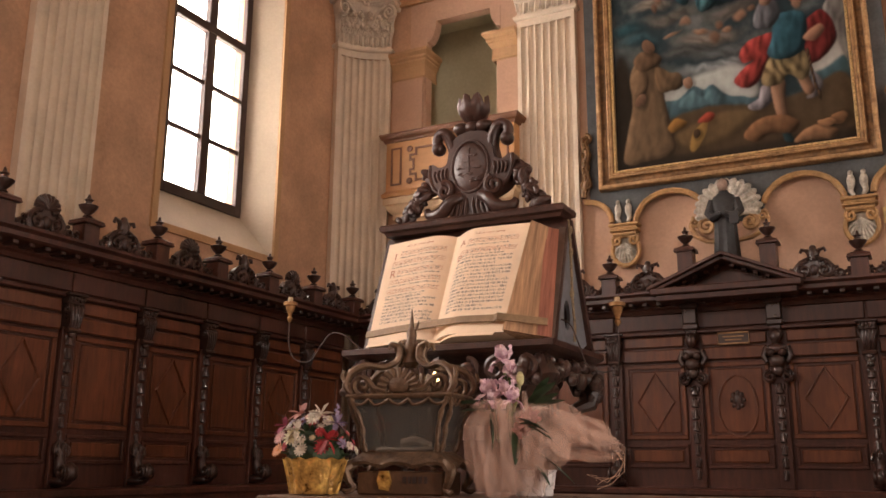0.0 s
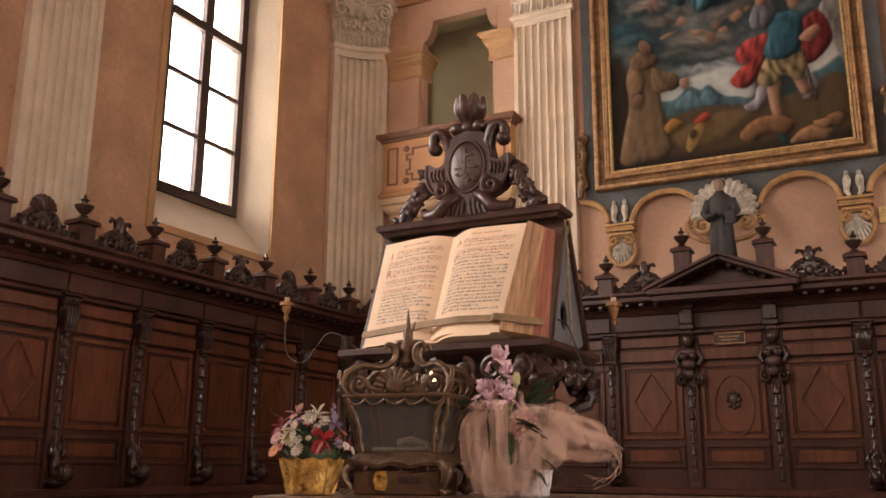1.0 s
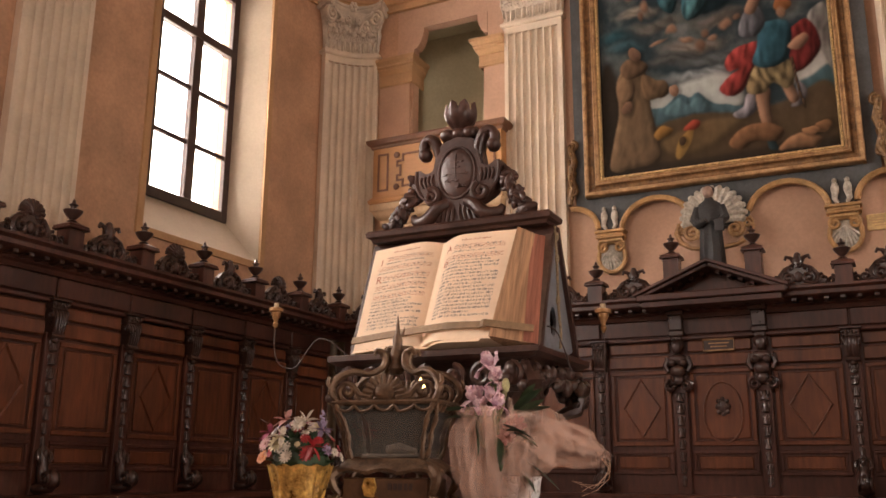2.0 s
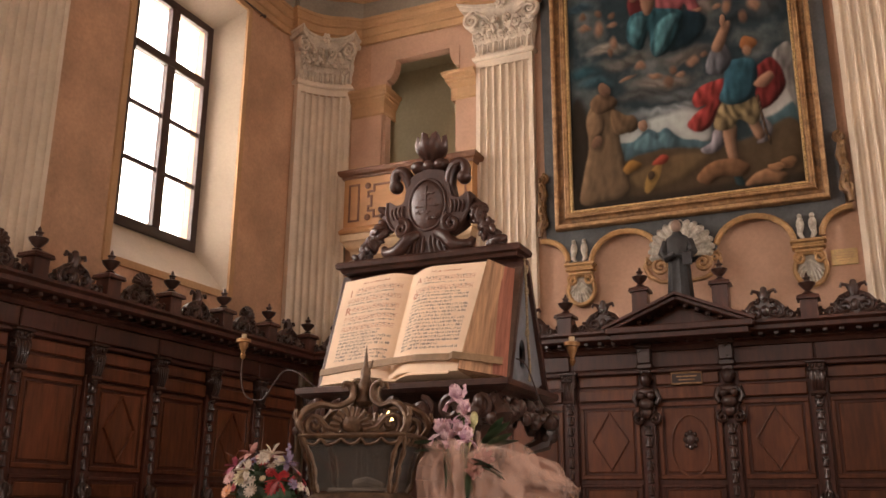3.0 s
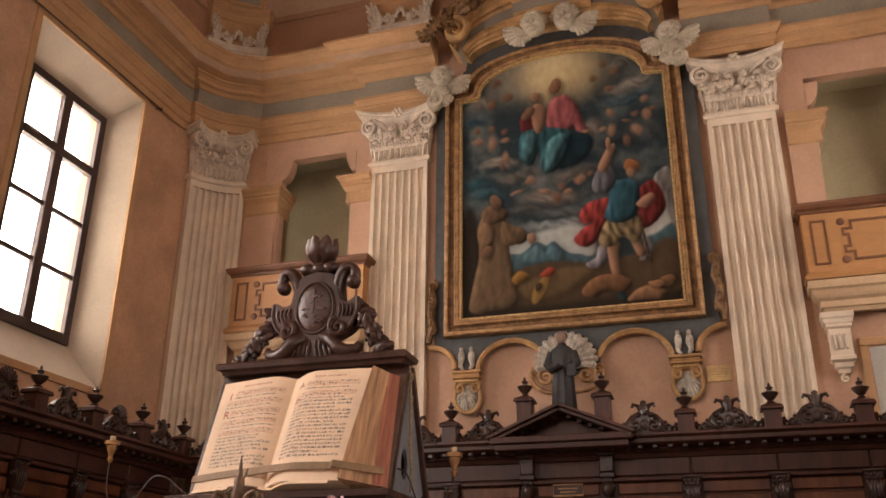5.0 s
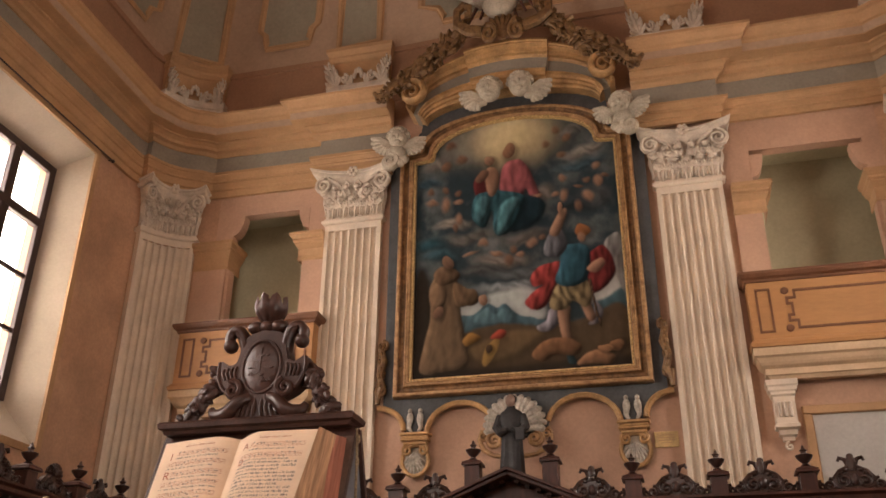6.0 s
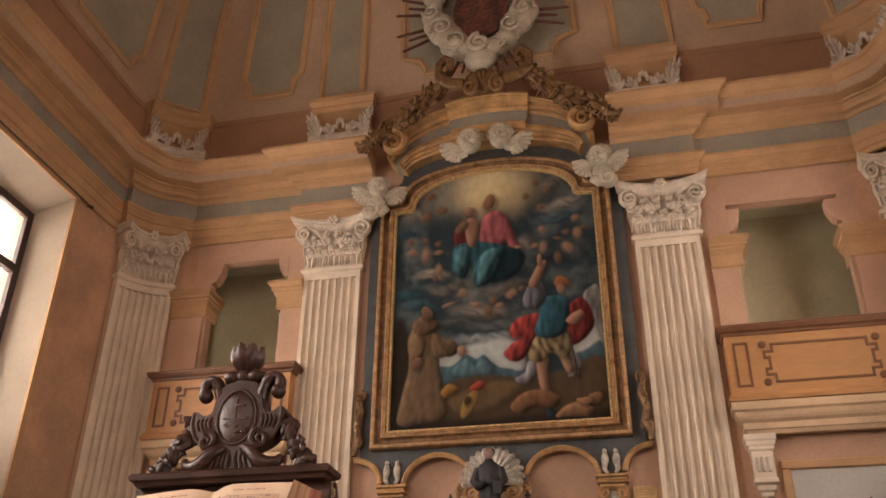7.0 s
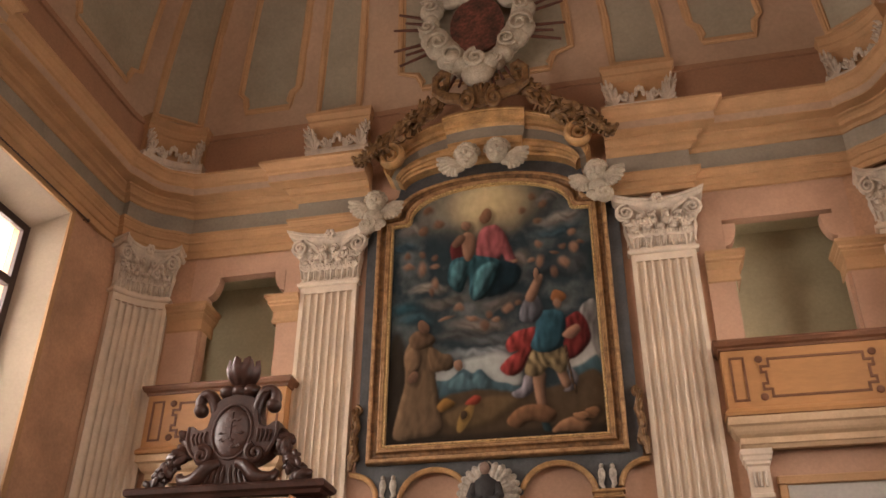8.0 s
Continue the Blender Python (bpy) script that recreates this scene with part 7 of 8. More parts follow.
bm = BM()
vv_ = [0.012 + (BH - 0.012) * k / 8 for k in range(9)]
quad_strip(bm, [[on_page(x, v) for x in xs if x <= -0.055] for v in vv_])
part("open_page", bm, PAPER, book, "cream vellum page of music", smooth=True)
bm = BM()
quad_strip(bm, [[on_page(x, v) for x in xs if x >= -0.07] for v in vv_])
part("open_page", bm, PAPER, book, "cream vellum page of text", smooth=True)
# text block below and at the sides
bm = BM()
for v in (0.010, BH):
    quad_strip(bm, [[Vector((x, v, 0.012)) for x in xs], [on_page(x, v, -0.001) for x in xs]])
quad_strip(bm, [[Vector((X0 - 0.01, v, 0.012)) for v in vv_], [on_page(X0, v) for v in vv_]])
part("text_block", bm, PAPER, book)
# thick fore-edge of the right half, slanting to the board, its outer strip stained red
bm = BM()
nl = 26
rows = []
for k in range(nl + 1):
    q = k / nl
    x = X1 + 0.115 * q
    w = page_w(X1) * (1 - q) ** 0.9 + 0.028 + 0.0016 * (k % 2)
    rows.append([Vector((page_edge(v) + (0.525 + 0.03 * (1 - v / BH) - page_edge(v)) * q, v, w)) for v in vv_])
quad_strip(bm, rows)
quad_strip(bm, [[r[0] for r in rows], [Vector((r[0].x, r[0].y, 0.012)) for r in rows]])
part("fore_edge", bm, EDGE, book, "fanned yellowed page edges")
bm = BM()
rows = []
for k in range(8):
    q = k / 7
    rows.append([Vector((0.495 + 0.03 * (1 - v / BH) + 0.065 * q, v, 0.062 - 0.048 * q + 0.002 * (k % 2))) for v in vv_])
quad_strip(bm, rows)
part("red_edge", bm, REDEDGE, book, "red-stained page edges")
for a, b in ((-0.57, -0.07), (-0.05, 0.60)):
    bm = BM()
    box(bm, a, b, 0.0, BH + 0.015, 0.0, 0.012, 0.003)
    part("cover", bm, LEATHER, book, "brown leather board")
# curled lower leaf corners
bm = BM()
for a, b in ((-0.535, -0.30), (-0.12, 0.30)):
    n = 12
    quad_strip(bm, [[Vector((a + (b - a) * k / n, 0.012 - 0.022 * q, page_w(a + (b - a) * k / n) + 0.012 * q)) for k in range(n + 1)] for q in (0, 0.5, 1)])
part("lower_leaf_edge", bm, PAPER, book, smooth=True)
# strap across the foot of the pages
bm = BM()
sx_ = [-0.555 + 1.135 * k / 40 for k in range(41)]
rows = []
for v, l in ((0.055, 0.0), (0.057, 0.006), (0.097, 0.006), (0.099, 0.0)):
    rows.append([Vector((x, v + 0.012 * math.sin((x + 0.55) * 3.0) + 0.01 * (x > 0) * x, ((page_w(x) if x < -0.21 or x > 0.09 else 0.10 + 0.028 * (x + 0.21) / 0.30) if x < 0.30 else page_w(0.30) + 0.03 - 0.10 * (x - 0.30) / 0.28) + l + 0.004 + 0.012 * min(1, max(0, x + 0.2) / 0.3))) for x in sx_])
quad_strip(bm, rows)
part("strap", bm, STRAP, book, "tan leather strap")

# writing: lines too worn to read as rows of short strokes, staves with square notes
rng = random.Random(7)


def stroke(bm, x0, x1, v0, v1, lift=0.0016):
    n = max(1, int((x1 - x0) / 0.03))
    a = [bm.verts.new(on_page(x0 + (x1 - x0) * k / n, v0, lift)) for k in range(n + 1)]
    b = [bm.verts.new(on_page(x0 + (x1 - x0) * k / n, v1, lift)) for k in range(n + 1)]
    for k in range(n):
        bm.faces.new((a[k], a[k + 1], b[k + 1], b[k]))


def word_line(bm, x0, x1, v, h):
    x = x0
    while x < x1 - 0.012:
        w = min(rng.uniform(0.022, 0.085), x1 - x)
        n = max(2, int(w / 0.0085))
        for k in range(n):
            a = x + w * k / n
            hh = h * rng.uniform(0.75, 1.0) * (1.45 if rng.random() < 0.16 else 1)
            stroke(bm, a, a + w / n * rng.uniform(0.26, 0.42), v, v + hh)
            if rng.random() < 0.6:
                stroke(bm, a, a + w / n * 0.8, v + h * rng.choice((0, 0.8)), v + h * rng.choice((0, 0.8)) + h * 0.16)
        x += w + rng.uniform(0.004, 0.009)


for nm, a, b, nstaff in (("left", -0.475, -0.105, 5), ("right", -0.005, 0.345, 2)):
    ink, red = BM(), BM()
    v = 0.655
    word_line(red, a + 0.09, b - 0.09, v, 0.010)
    v -= 0.030
    for k in range(nstaff):
        for j in range(4):
            stroke(red, a + (0.045 if k in (0, 2) else 0.0), b, v - 0.008 * j, v - 0.008 * j + 0.0016, 0.0012)
        x = a + 0.06
        while x < b - 0.02:
            vv0 = v - 0.008 * rng.uniform(0, 3.2)
            stroke(ink, x, x + 0.007, vv0, vv0 + 0.007)
            if rng.random() < 0.35:
                stroke(ink, x + 0.0065, x + 0.008, vv0 - 0.012, vv0 + 0.006)
            x += rng.uniform(0.012, 0.034)
        v -= 0.045
        word_line(ink, a + (0.045 if k in (0, 2) else 0.0), b - rng.uniform(0, 0.09), v, 0.0085)
        v -= 0.021
    while v > 0.135:
        word_line(ink, a, b - (0.0 if rng.random() < 0.7 else rng.uniform(0.03, 0.2)), v, 0.0122)
        v -= 0.0225
    part("worn_writing", ink, INK, book, "faded brown handwriting too worn to read")
    part("rubric_writing", red, RUBRIC, book, "red staves and headings")
# the large red initials
for ch, x, v, sz in (("I", -0.470, 0.575, 0.066), ("R", -0.478, 0.450, 0.072), ("A", -0.012, 0.600, 0.058), ("D", -0.012, 0.500, 0.050)):
    cu = bpy.data.curves.new("initial", "FONT")
    cu.body, cu.size, cu.resolution_u = ch, sz, 3
    tmp = bpy.data.objects.new("initial", cu)
    me = bpy.data.meshes.new_from_object(tmp)
    bpy.data.objects.remove(tmp)
    me.name = "initial"
    for vt in me.vertices:
        p = on_page(x + vt.co.x, v + vt.co.y, 0.0022)
        vt.co = p
    me.materials.append(RUBRIC)
    o = new("initial", me)
    o.parent = book

# ---- altar table and what stands on it ----
TZ = 1.04
TM = pose(-2.08, 2.60, 0, 0, 0, 6)
tab = thing("altar_table", TM, "long table with a dark red-brown cloth", "table")
CLOTH = mat("dark_maroon_cloth", (0.06, 0.030, 0.026), 0.7, 0.15, 5, 60, 0.15)
bm = BM()
box(bm, -0.02, 1.92, 0.0, 0.85, TZ - 0.04, TZ, 0.006)
part("tabletop", bm, mat("polished_table", (0.16, 0.10, 0.075), 0.3, 0.15, 3, 40, 0.05), tab)
bm = BM()
rows = []
for z, o in ((TZ - 0.041, 0.0), (0.6, 0.01), (0.04, 0.02)):
    rows.append([(x, -o - 0.006 * math.sin(x * 40) * (z < 0.9), z) for x in [0.0 + 1.9 * k / 60 for k in range(61)]])
quad_strip(bm, rows)
quad_strip(bm, [[(0.0, y, TZ - 0.041) for y in (0, 0.83)], [(-0.02, y, 0.04) for y in (0, 0.83)]])
quad_strip(bm, [[(1.9, y, TZ - 0.041) for y in (0, 0.83)], [(1.92, y, 0.04) for y in (0, 0.83)]])
part("cloth", bm, CLOTH, tab, "dark maroon hanging cloth")
for x in (0.08, 1.82):
    for y in (0.08, 0.77):
        bm = BM()
        lathe(bm, [(0.04, 0), (0.04, 0.1), (0.03, 0.5), (0.045, 0.9), (0.05, TZ - 0.041)], 10, c=(x, y, 0))
        part("leg", bm, WALNUT, tab)

# flower basket
GOLDCARD = mat("gold_foil_card", (0.66, 0.40, 0.11), 0.30, 0.3, 34, 30, 1.0, metal=0.45, dark=(0.15, 0.06, 0.01))
LEAFG = mat("dark_green_leaf", (0.035, 0.065, 0.028), 0.5, 0.3, 20, 60, 0.15)
bk = thing("flower_basket", pose(-1.975, 2.775, TZ), "gold foil basket filled with mixed artificial flowers", "flower basket")
bm = BM()
n = 40
rows = []
for r, z in ((0.0, 0.004), (0.084, 0.004), (0.086, 0.010), (0.098, 0.06), (0.114, 0.122), (0.118, 0.128), (0.112, 0.124), (0.095, 0.06)):
    rows.append([((r + (0.004 * math.sin(k * 2.6) + 0.003 * math.sin(k * 5.1) if r > 0.05 else 0)) * math.cos(2 * math.pi * k / n), (r + 0.003 * math.sin(k * 3.3)) * math.sin(2 * math.pi * k / n), z + (0.005 * math.sin(k * 1.9) if z > 0.1 else 0)) for k in range(n)])
quad_strip(bm, rows, close_u=True)
part("basket", bm, GOLDCARD, bk, "crinkled gold foil wrapper", smooth=True)
rng = random.Random(31)
PETAL = {n: mat("petal_" + n, c, 0.6, 0.15, 40, 80, 0.1) for n, c in (("white", (0.60, 0.52, 0.42)), ("pink", (0.55, 0.30, 0.27)), ("red", (0.36, 0.025, 0.03)), ("orange", (0.62, 0.24, 0.08)), ("yellow", (0.60, 0.52, 0.32)), ("lilac", (0.24, 0.18, 0.27)), ("rose", (0.34, 0.08, 0.13)))}


def blossom(bm, c, r, nrm, petals=9, lay=2):
    """A blossom of separate cupped petals facing nrm."""
    q = Vector(nrm).normalized().to_track_quat("Z", "Y").to_matrix().to_4x4()
    for l in range(lay):
        for k in range(petals):
            a = 2 * math.pi * (k + 0.5 * l) / petals
            rr = r * (1 - 0.32 * l)
            up = 0.30 + 0.35 * l
            d = Vector((math.cos(a), math.sin(a), 0))
            sd = Vector((-math.sin(a), math.cos(a), 0))
            w = rr * 4.6 / petals
            pts = [d * rr * 0.12, d * rr * 0.5 + sd * w * 0.5 + Vector((0, 0, rr * up * 0.5)), d * rr + sd * w * 0.28 + Vector((0, 0, rr * up * 0.7)), d * rr * 1.04 + Vector((0, 0, rr * up * 0.62)), d * rr - sd * w * 0.28 + Vector((0, 0, rr * up * 0.7)), d * rr * 0.5 - sd * w * 0.5 + Vector((0, 0, rr * up * 0.5))]
            bm.faces.new([bm.verts.new(q @ p + Vector(c)) for p in pts])
    ball(bm, Vector(c) + q @ Vector((0, 0, r * 0.15)), r * 0.2, u=8, v=5)


def blade(bm, p0, p1, w, sag=0.0, n=6):
    """A pointed leaf blade with a folded midrib."""
    p0, p1 = Vector(p0), Vector(p1)
    d = (p1 - p0)
    sd = d.cross(Vector((0, 0.3, 1))).normalized()
    up = sd.cross(d).normalized()
    rows = []
    for i in range(n + 1):
        k = i / n
        ww = w * math.sin(math.pi * (0.08 + 0.90 * k)) ** 0.8
        c = p0 + d * k - Vector((0, 0, sag * k * k))
        rows.append([c - sd * ww + up * ww * 0.35, c, c + sd * ww + up * ww * 0.35])
    quad_strip(bm, rows)


spots = []
for k in range(70):
    a = rng.uniform(0, 2 * math.pi)
    e = rng.uniform(0.12, 1.35)
    spots.append((a, e))
order = ["white", "pink", "red", "white", "lilac", "rose", "yellow", "pink", "white", "red"]
for k, (a, e) in enumerate(spots):
    nrm = Vector((math.cos(a) * math.cos(e), math.sin(a) * math.cos(e), math.sin(e)))
    q = rng.uniform(0.85, 1.15)
    c = Vector((nrm.x * 0.135 * q, nrm.y * 0.12 * q, 0.135 + nrm.z * 0.135 * q))
    bm = BM()
    blossom(bm, c, rng.uniform(0.011, 0.021), nrm + Vector((0, -0.4, 0.1)), rng.choice((6, 8, 10)))
    part("flower", bm, PETAL[order[k % len(order)]], bk)
for nm, c, r in (("orange", (-0.115, -0.07, 0.155), 0.036), ("yellow", (-0.01, -0.13, 0.20), 0.045), ("white", (0.03, -0.13, 0.155), 0.034), ("white", (0.045, -0.08, 0.27), 0.04), ("red", (0.10, -0.10, 0.165), 0.04), ("pink", (-0.10, -0.08, 0.20), 0.036)):
    bm = BM()
    blossom(bm, c, r * 0.75, (c[0] * 2, -1, 0.5), 13)
    part("flower", bm, PETAL[nm], bk)
# long-petalled lilies standing out of the bunch
for nm, c, d, r in (("white", (0.06, -0.06, 0.28), (0.5, -0.7, 0.8), 0.050), ("pink", (-0.03, -0.06, 0.285), (-0.2, -0.8, 0.7), 0.046), ("lilac", (0.10, -0.02, 0.25), (0.9, -0.6, 0.5), 0.042), ("red", (0.12, -0.10, 0.19), (0.7, -1, 0.1), 0.048), ("rose", (-0.07, -0.10, 0.24), (-0.5, -1, 0.5), 0.040), ("white", (0.0, -0.12, 0.225), (0.0, -1, 0.3), 0.044)):
    q = Vector(d).normalized().to_track_quat("Z", "Y").to_matrix().to_4x4()
    bm = BM()
    for k in range(6):
        a = math.pi * k / 3
        tip = q @ Vector((r * math.cos(a), r * math.sin(a), r * (0.45 + 0.15 * (k % 2)))) + Vector(c)
        blade(bm, c, tip, r * 0.24, r * 0.2)
    part("lily", bm, PETAL[nm], bk, smooth=True)
bm = BM()
for k in range(60):
    a, e = rng.uniform(0, 6.28), rng.uniform(0.0, 1.2)
    d = Vector((math.cos(a) * math.cos(e), math.sin(a) * math.cos(e), math.sin(e)))
    blade(bm, (d.x * 0.05, d.y * 0.05, 0.12 + d.z * 0.06), (d.x * 0.135, d.y * 0.135, 0.13 + d.z * 0.135), 0.016)
ball(bm, (0, 0, 0.14), (0.105, 0.105, 0.10))
part("foliage", bm, LEAFG, bk, "dark green leaves")
for dx, dy, h in ((0.075, 0.02, 0.32), (-0.06, 0.0, 0.27), (-0.02, 0.03, 0.26)):
    bm = BM()
    tube(bm, [(dx * 0.6, dy, h - 0.14), (dx, dy, h - 0.03)], 0.002, 4)
    for k in range(7):
        ball(bm, (dx + 0.006 * math.sin(k * 2.3), dy, h - 0.009 * k), (0.005 + 0.0012 * k, 0.006, 0.007), u=7, v=5)
    part("lavender_sprig", bm, PETAL["lilac"], bk)
bm = BM()
tube(bm, [(-0.08, 0, 0.2), (-0.13, 0, 0.27), (-0.19, 0, 0.295)], 0.0012, 4)
part("wire", bm, IRON, bk)

# reliquary
BRONZE = mat("dulled_gilt_bronze", (0.14, 0.086, 0.050), 0.42, 0.3, 25, 70, 0.4, metal=0.45, dark=(0.06, 0.034, 0.02))
CASE_GLASS = bpy.data.materials.new("dusty_case_glass")
CASE_GLASS.use_nodes = True
for key, val in (("Base Color", (0.085, 0.08, 0.07, 1)), ("Roughness", 0.05), ("Alpha", 0.42), ("Specular IOR Level", 0.8)):
    CASE_GLASS.node_tree.nodes["Principled BSDF"].inputs[key].default_value = val
rel = thing("reliquary_casket", pose(-1.725, 3.03, TZ, 0, 0, 8), "ornate gilt bronze reliquary casket with glass sides", "reliquary")
RW, RD = 0.205, 0.125  # half width and depth at the rim
bm = BM()
box(bm, -0.17, 0.17, -0.10, 0.10, 0.0, 0.085, 0.006)
part("plinth", bm, mat("brown_plinth_wood", (0.12, 0.06, 0.03), 0.5, 0.2, 6, 50, 0.15), rel, "brown wooden plinth")
bm = BM()
for k, (x, w) in enumerate(((-0.02, 0.014), (0.0, 0.012), (0.02, 0.014), (0.042, 0.012), (0.062, 0.012))):
    box(bm, x - w / 2 + 0.04, x + w / 2 + 0.04, -0.1035, -0.0995, 0.042, 0.066)
part("worn_lettering", bm, IRON, rel)
bm = BM()
slab(bm, [(-0.075, 0.02), (-0.04, 0.015), (-0.03, 0.05), (-0.04, 0.085), (-0.075, 0.085), (-0.085, 0.05)], -0.112, -0.10)
part("gold_tab", bm, GOLDCARD, rel)
for sx in (-1, 1):
    for sy in (-1, 1):
        bm = BM()
        tube(bm, curve([(sx * 0.175, sy * 0.10, 0.115), (sx * 0.205, sy * 0.12, 0.09), (sx * 0.195, sy * 0.115, 0.05), (sx * 0.18, sy * 0.105, 0.025), (sx * 0.20, sy * 0.12, 0.010), (sx * 0.215, sy * 0.125, 0.018)]), spread([0.02, 0.022, 0.016, 0.012, 0.010, 0.008]), 8)
        part("foot", bm, BRONZE, rel, smooth=True)
# flared skirt with a scalloped hem
bm = BM()
def ring_rect(w, d, z, wob=0.0, n=14):
    pts = []
    for (x0, y0, x1, y1) in ((-1, -1, 1, -1), (1, -1, 1, 1), (1, 1, -1, 1), (-1, 1, -1, -1)):
        for k in range(n):
            q = k / n
            x, y = x0 + (x1 - x0) * q, y0 + (y1 - y0) * q
            s = wob * (abs(math.sin(q * math.pi * 3)) - 0.5)
            pts.append((x * w, y * d, z + s))
    return pts
rows = [ring_rect(0.145, 0.085, 0.155), ring_rect(0.155, 0.092, 0.150), ring_rect(0.175, 0.105, 0.135), ring_rect(0.21, 0.128, 0.112, 0.016), ring_rect(0.205, 0.125, 0.100, 0.020), ring_rect(0.16, 0.09, 0.11)]
quad_strip(bm, rows, close_u=True)
part("skirt", bm, BRONZE, rel, "scalloped gilt bronze skirt", smooth=True)
for face in range(4):
    # panes of the bulging glass sides
    def at_face(u, z, lift=0.0):
        k = (z - 0.155) / 0.195
        w, d = 0.145 + (RW - 0.150) * k ** 0.8, 0.085 + (RD - 0.09) * k ** 0.8
        if face == 0:
            return (u * w, -d - lift, z)
        if face == 1:
            return (w + lift, u * d, z)
        if face == 2:
            return (-u * w, d + lift, z)
        return (-w - lift, -u * d, z)
    bm = BM()
    rows = [[at_face(-0.9 + 1.8 * j / 8, 0.16 + 0.185 * i / 8) for j in range(9)] for i in range(9)]
    rows2 = [[at_face(-0.9 + 1.8 * j / 8, 0.16 + 0.185 * i / 8, -0.003) for j in range(9)] for i in range(9)]
    quad_strip(bm, rows)
    quad_strip(bm, rows2)
    g = part("glass_side", bm, CASE_GLASS, rel, "old greyish glass", smooth=True)
    g.visible_shadow = False
    # scrolled inner frame
    bm = BM()
    for s in (-1, 1):
        tube(bm, [at_face(s * (0.97 - 0.10 * math.sin(math.pi * i / 10) * (i % 10 > 0)), 0.155 + 0.195 * i / 10, 0.004 + 0.004 * math.sin(i)) for i in range(11)], [0.009 + 0.003 * math.sin(i * 2.1) for i in range(11)], 7)
    for k in range(5):
        u0 = -0.8 + 0.4 * k
        tube(bm, [at_face(u0 - 0.2, 0.345, 0.006), at_face(u0 - 0.1, 0.330 - 0.008 * (k % 2), 0.008), at_face(u0, 0.324, 0.008), at_face(u0 + 0.1, 0.330, 0.008), at_face(u0 + 0.2, 0.345, 0.006)], 0.006, 6)
    part("scroll_frame", bm, BRONZE, rel, smooth=True)
bm = BM()
sweep(bm, [(-RW + 0.005, -RD + 0.005), (RW - 0.005, -RD + 0.005), (RW - 0.005, RD - 0.005), (-RW + 0.005, RD - 0.005)], [(-0.03, 0.345), (0.0, 0.345), (0.008, 0.350), (0.012, 0.358), (0.006, 0.366), (-0.03, 0.368)], closed=True)
part("rim", bm, BRONZE, rel)
# relics seen through the glass: pale cloth roll
bm = BM()
box(bm, -0.12, 0.12, -0.06, 0.06, 0.152, 0.172, 0.008)
tube(bm, [(-0.03, 0, 0.185), (0.02, -0.01, 0.195), (0.09, -0.02, 0.18)], [0.018, 0.02, 0.012], 8)
part("relic_cushion", bm, mat("faded_cushion", (0.30, 0.22, 0.16), 0.8, 0.2, 20, 60, 0.1), rel, "faded cushion inside")
# open crown of scrolls
for sx in (-1, 1):
    for sy in (-1, 1):
        bm = BM()
        tube(bm, curve([(sx * 0.195, sy * 0.115, 0.365), (sx * 0.215, sy * 0.12, 0.40), (sx * 0.20, sy * 0.11, 0.445), (sx * 0.15, sy * 0.085, 0.475), (sx * 0.09, sy * 0.05, 0.470), (sx * 0.045, sy * 0.025, 0.50), (sx * 0.045, sy * 0.02, 0.545), (sx * 0.072, sy * 0.03, 0.56), (sx * 0.082, sy * 0.03, 0.54)]), spread([0.011, 0.015, 0.015, 0.013, 0.011, 0.014, 0.014, 0.010, 0.006]), 8, flat=1.3)
        tube(bm, [(p[0], sy * 0.112, p[2]) for p in spiral(sx * 0.15, 0.40, 0.042, 1.3, -math.pi / 2, hand=sx)], 0.011, 6)
        tube(bm, [(sx * 0.205, sy * 0.12, 0.40), (sx * 0.228, sy * 0.13, 0.43), (sx * 0.222, sy * 0.13, 0.455)], [0.012, 0.010, 0.007], 6)
        part("crown_scroll", bm, BRONZE, rel, smooth=True)
for sy in (-1, 1):
    bm = BM()
    ball(bm, (0, sy * 0.118, 0.40), (0.05, 0.018, 0.038))
    for k in range(9):
        a = radians(20 * k + 10)
        tube(bm, [(0.045 * math.cos(a), sy * 0.12, 0.385 + 0.04 * math.sin(a)), (0.085 * math.cos(a), sy * 0.125, 0.385 + 0.075 * math.sin(a))], [0.014, 0.010], 6)
    for s in (-1, 1):
        tube(bm, [(s * 0.05, sy * 0.12, 0.375), (s * 0.10, sy * 0.12, 0.385), (s * 0.13, sy * 0.118, 0.42), (s * 0.16, sy * 0.115, 0.43)], [0.012, 0.012, 0.011, 0.008], 6)
    part("front_cartouche" if sy < 0 else "back_cartouche", bm, BRONZE, rel, smooth=True)
bm = BM()
lathe(bm, [(0.02, 0.47), (0.035, 0.49), (0.022, 0.52), (0.03, 0.55), (0.018, 0.58), (0.02, 0.605), (0.010, 0.63), (0.005, 0.67), (0.001, 0.70)], 12)
tube(bm, [(0.0, 0, 0.60), (0.022, -0.004, 0.625), (0.03, -0.004, 0.65)], [0.008, 0.006, 0.002], 6)
tube(bm, [(0.0, 0, 0.56), (-0.03, -0.004, 0.575), (-0.045, -0.004, 0.565)], [0.012, 0.008, 0.003], 6)
part("finial", bm, BRONZE, rel, smooth=True)

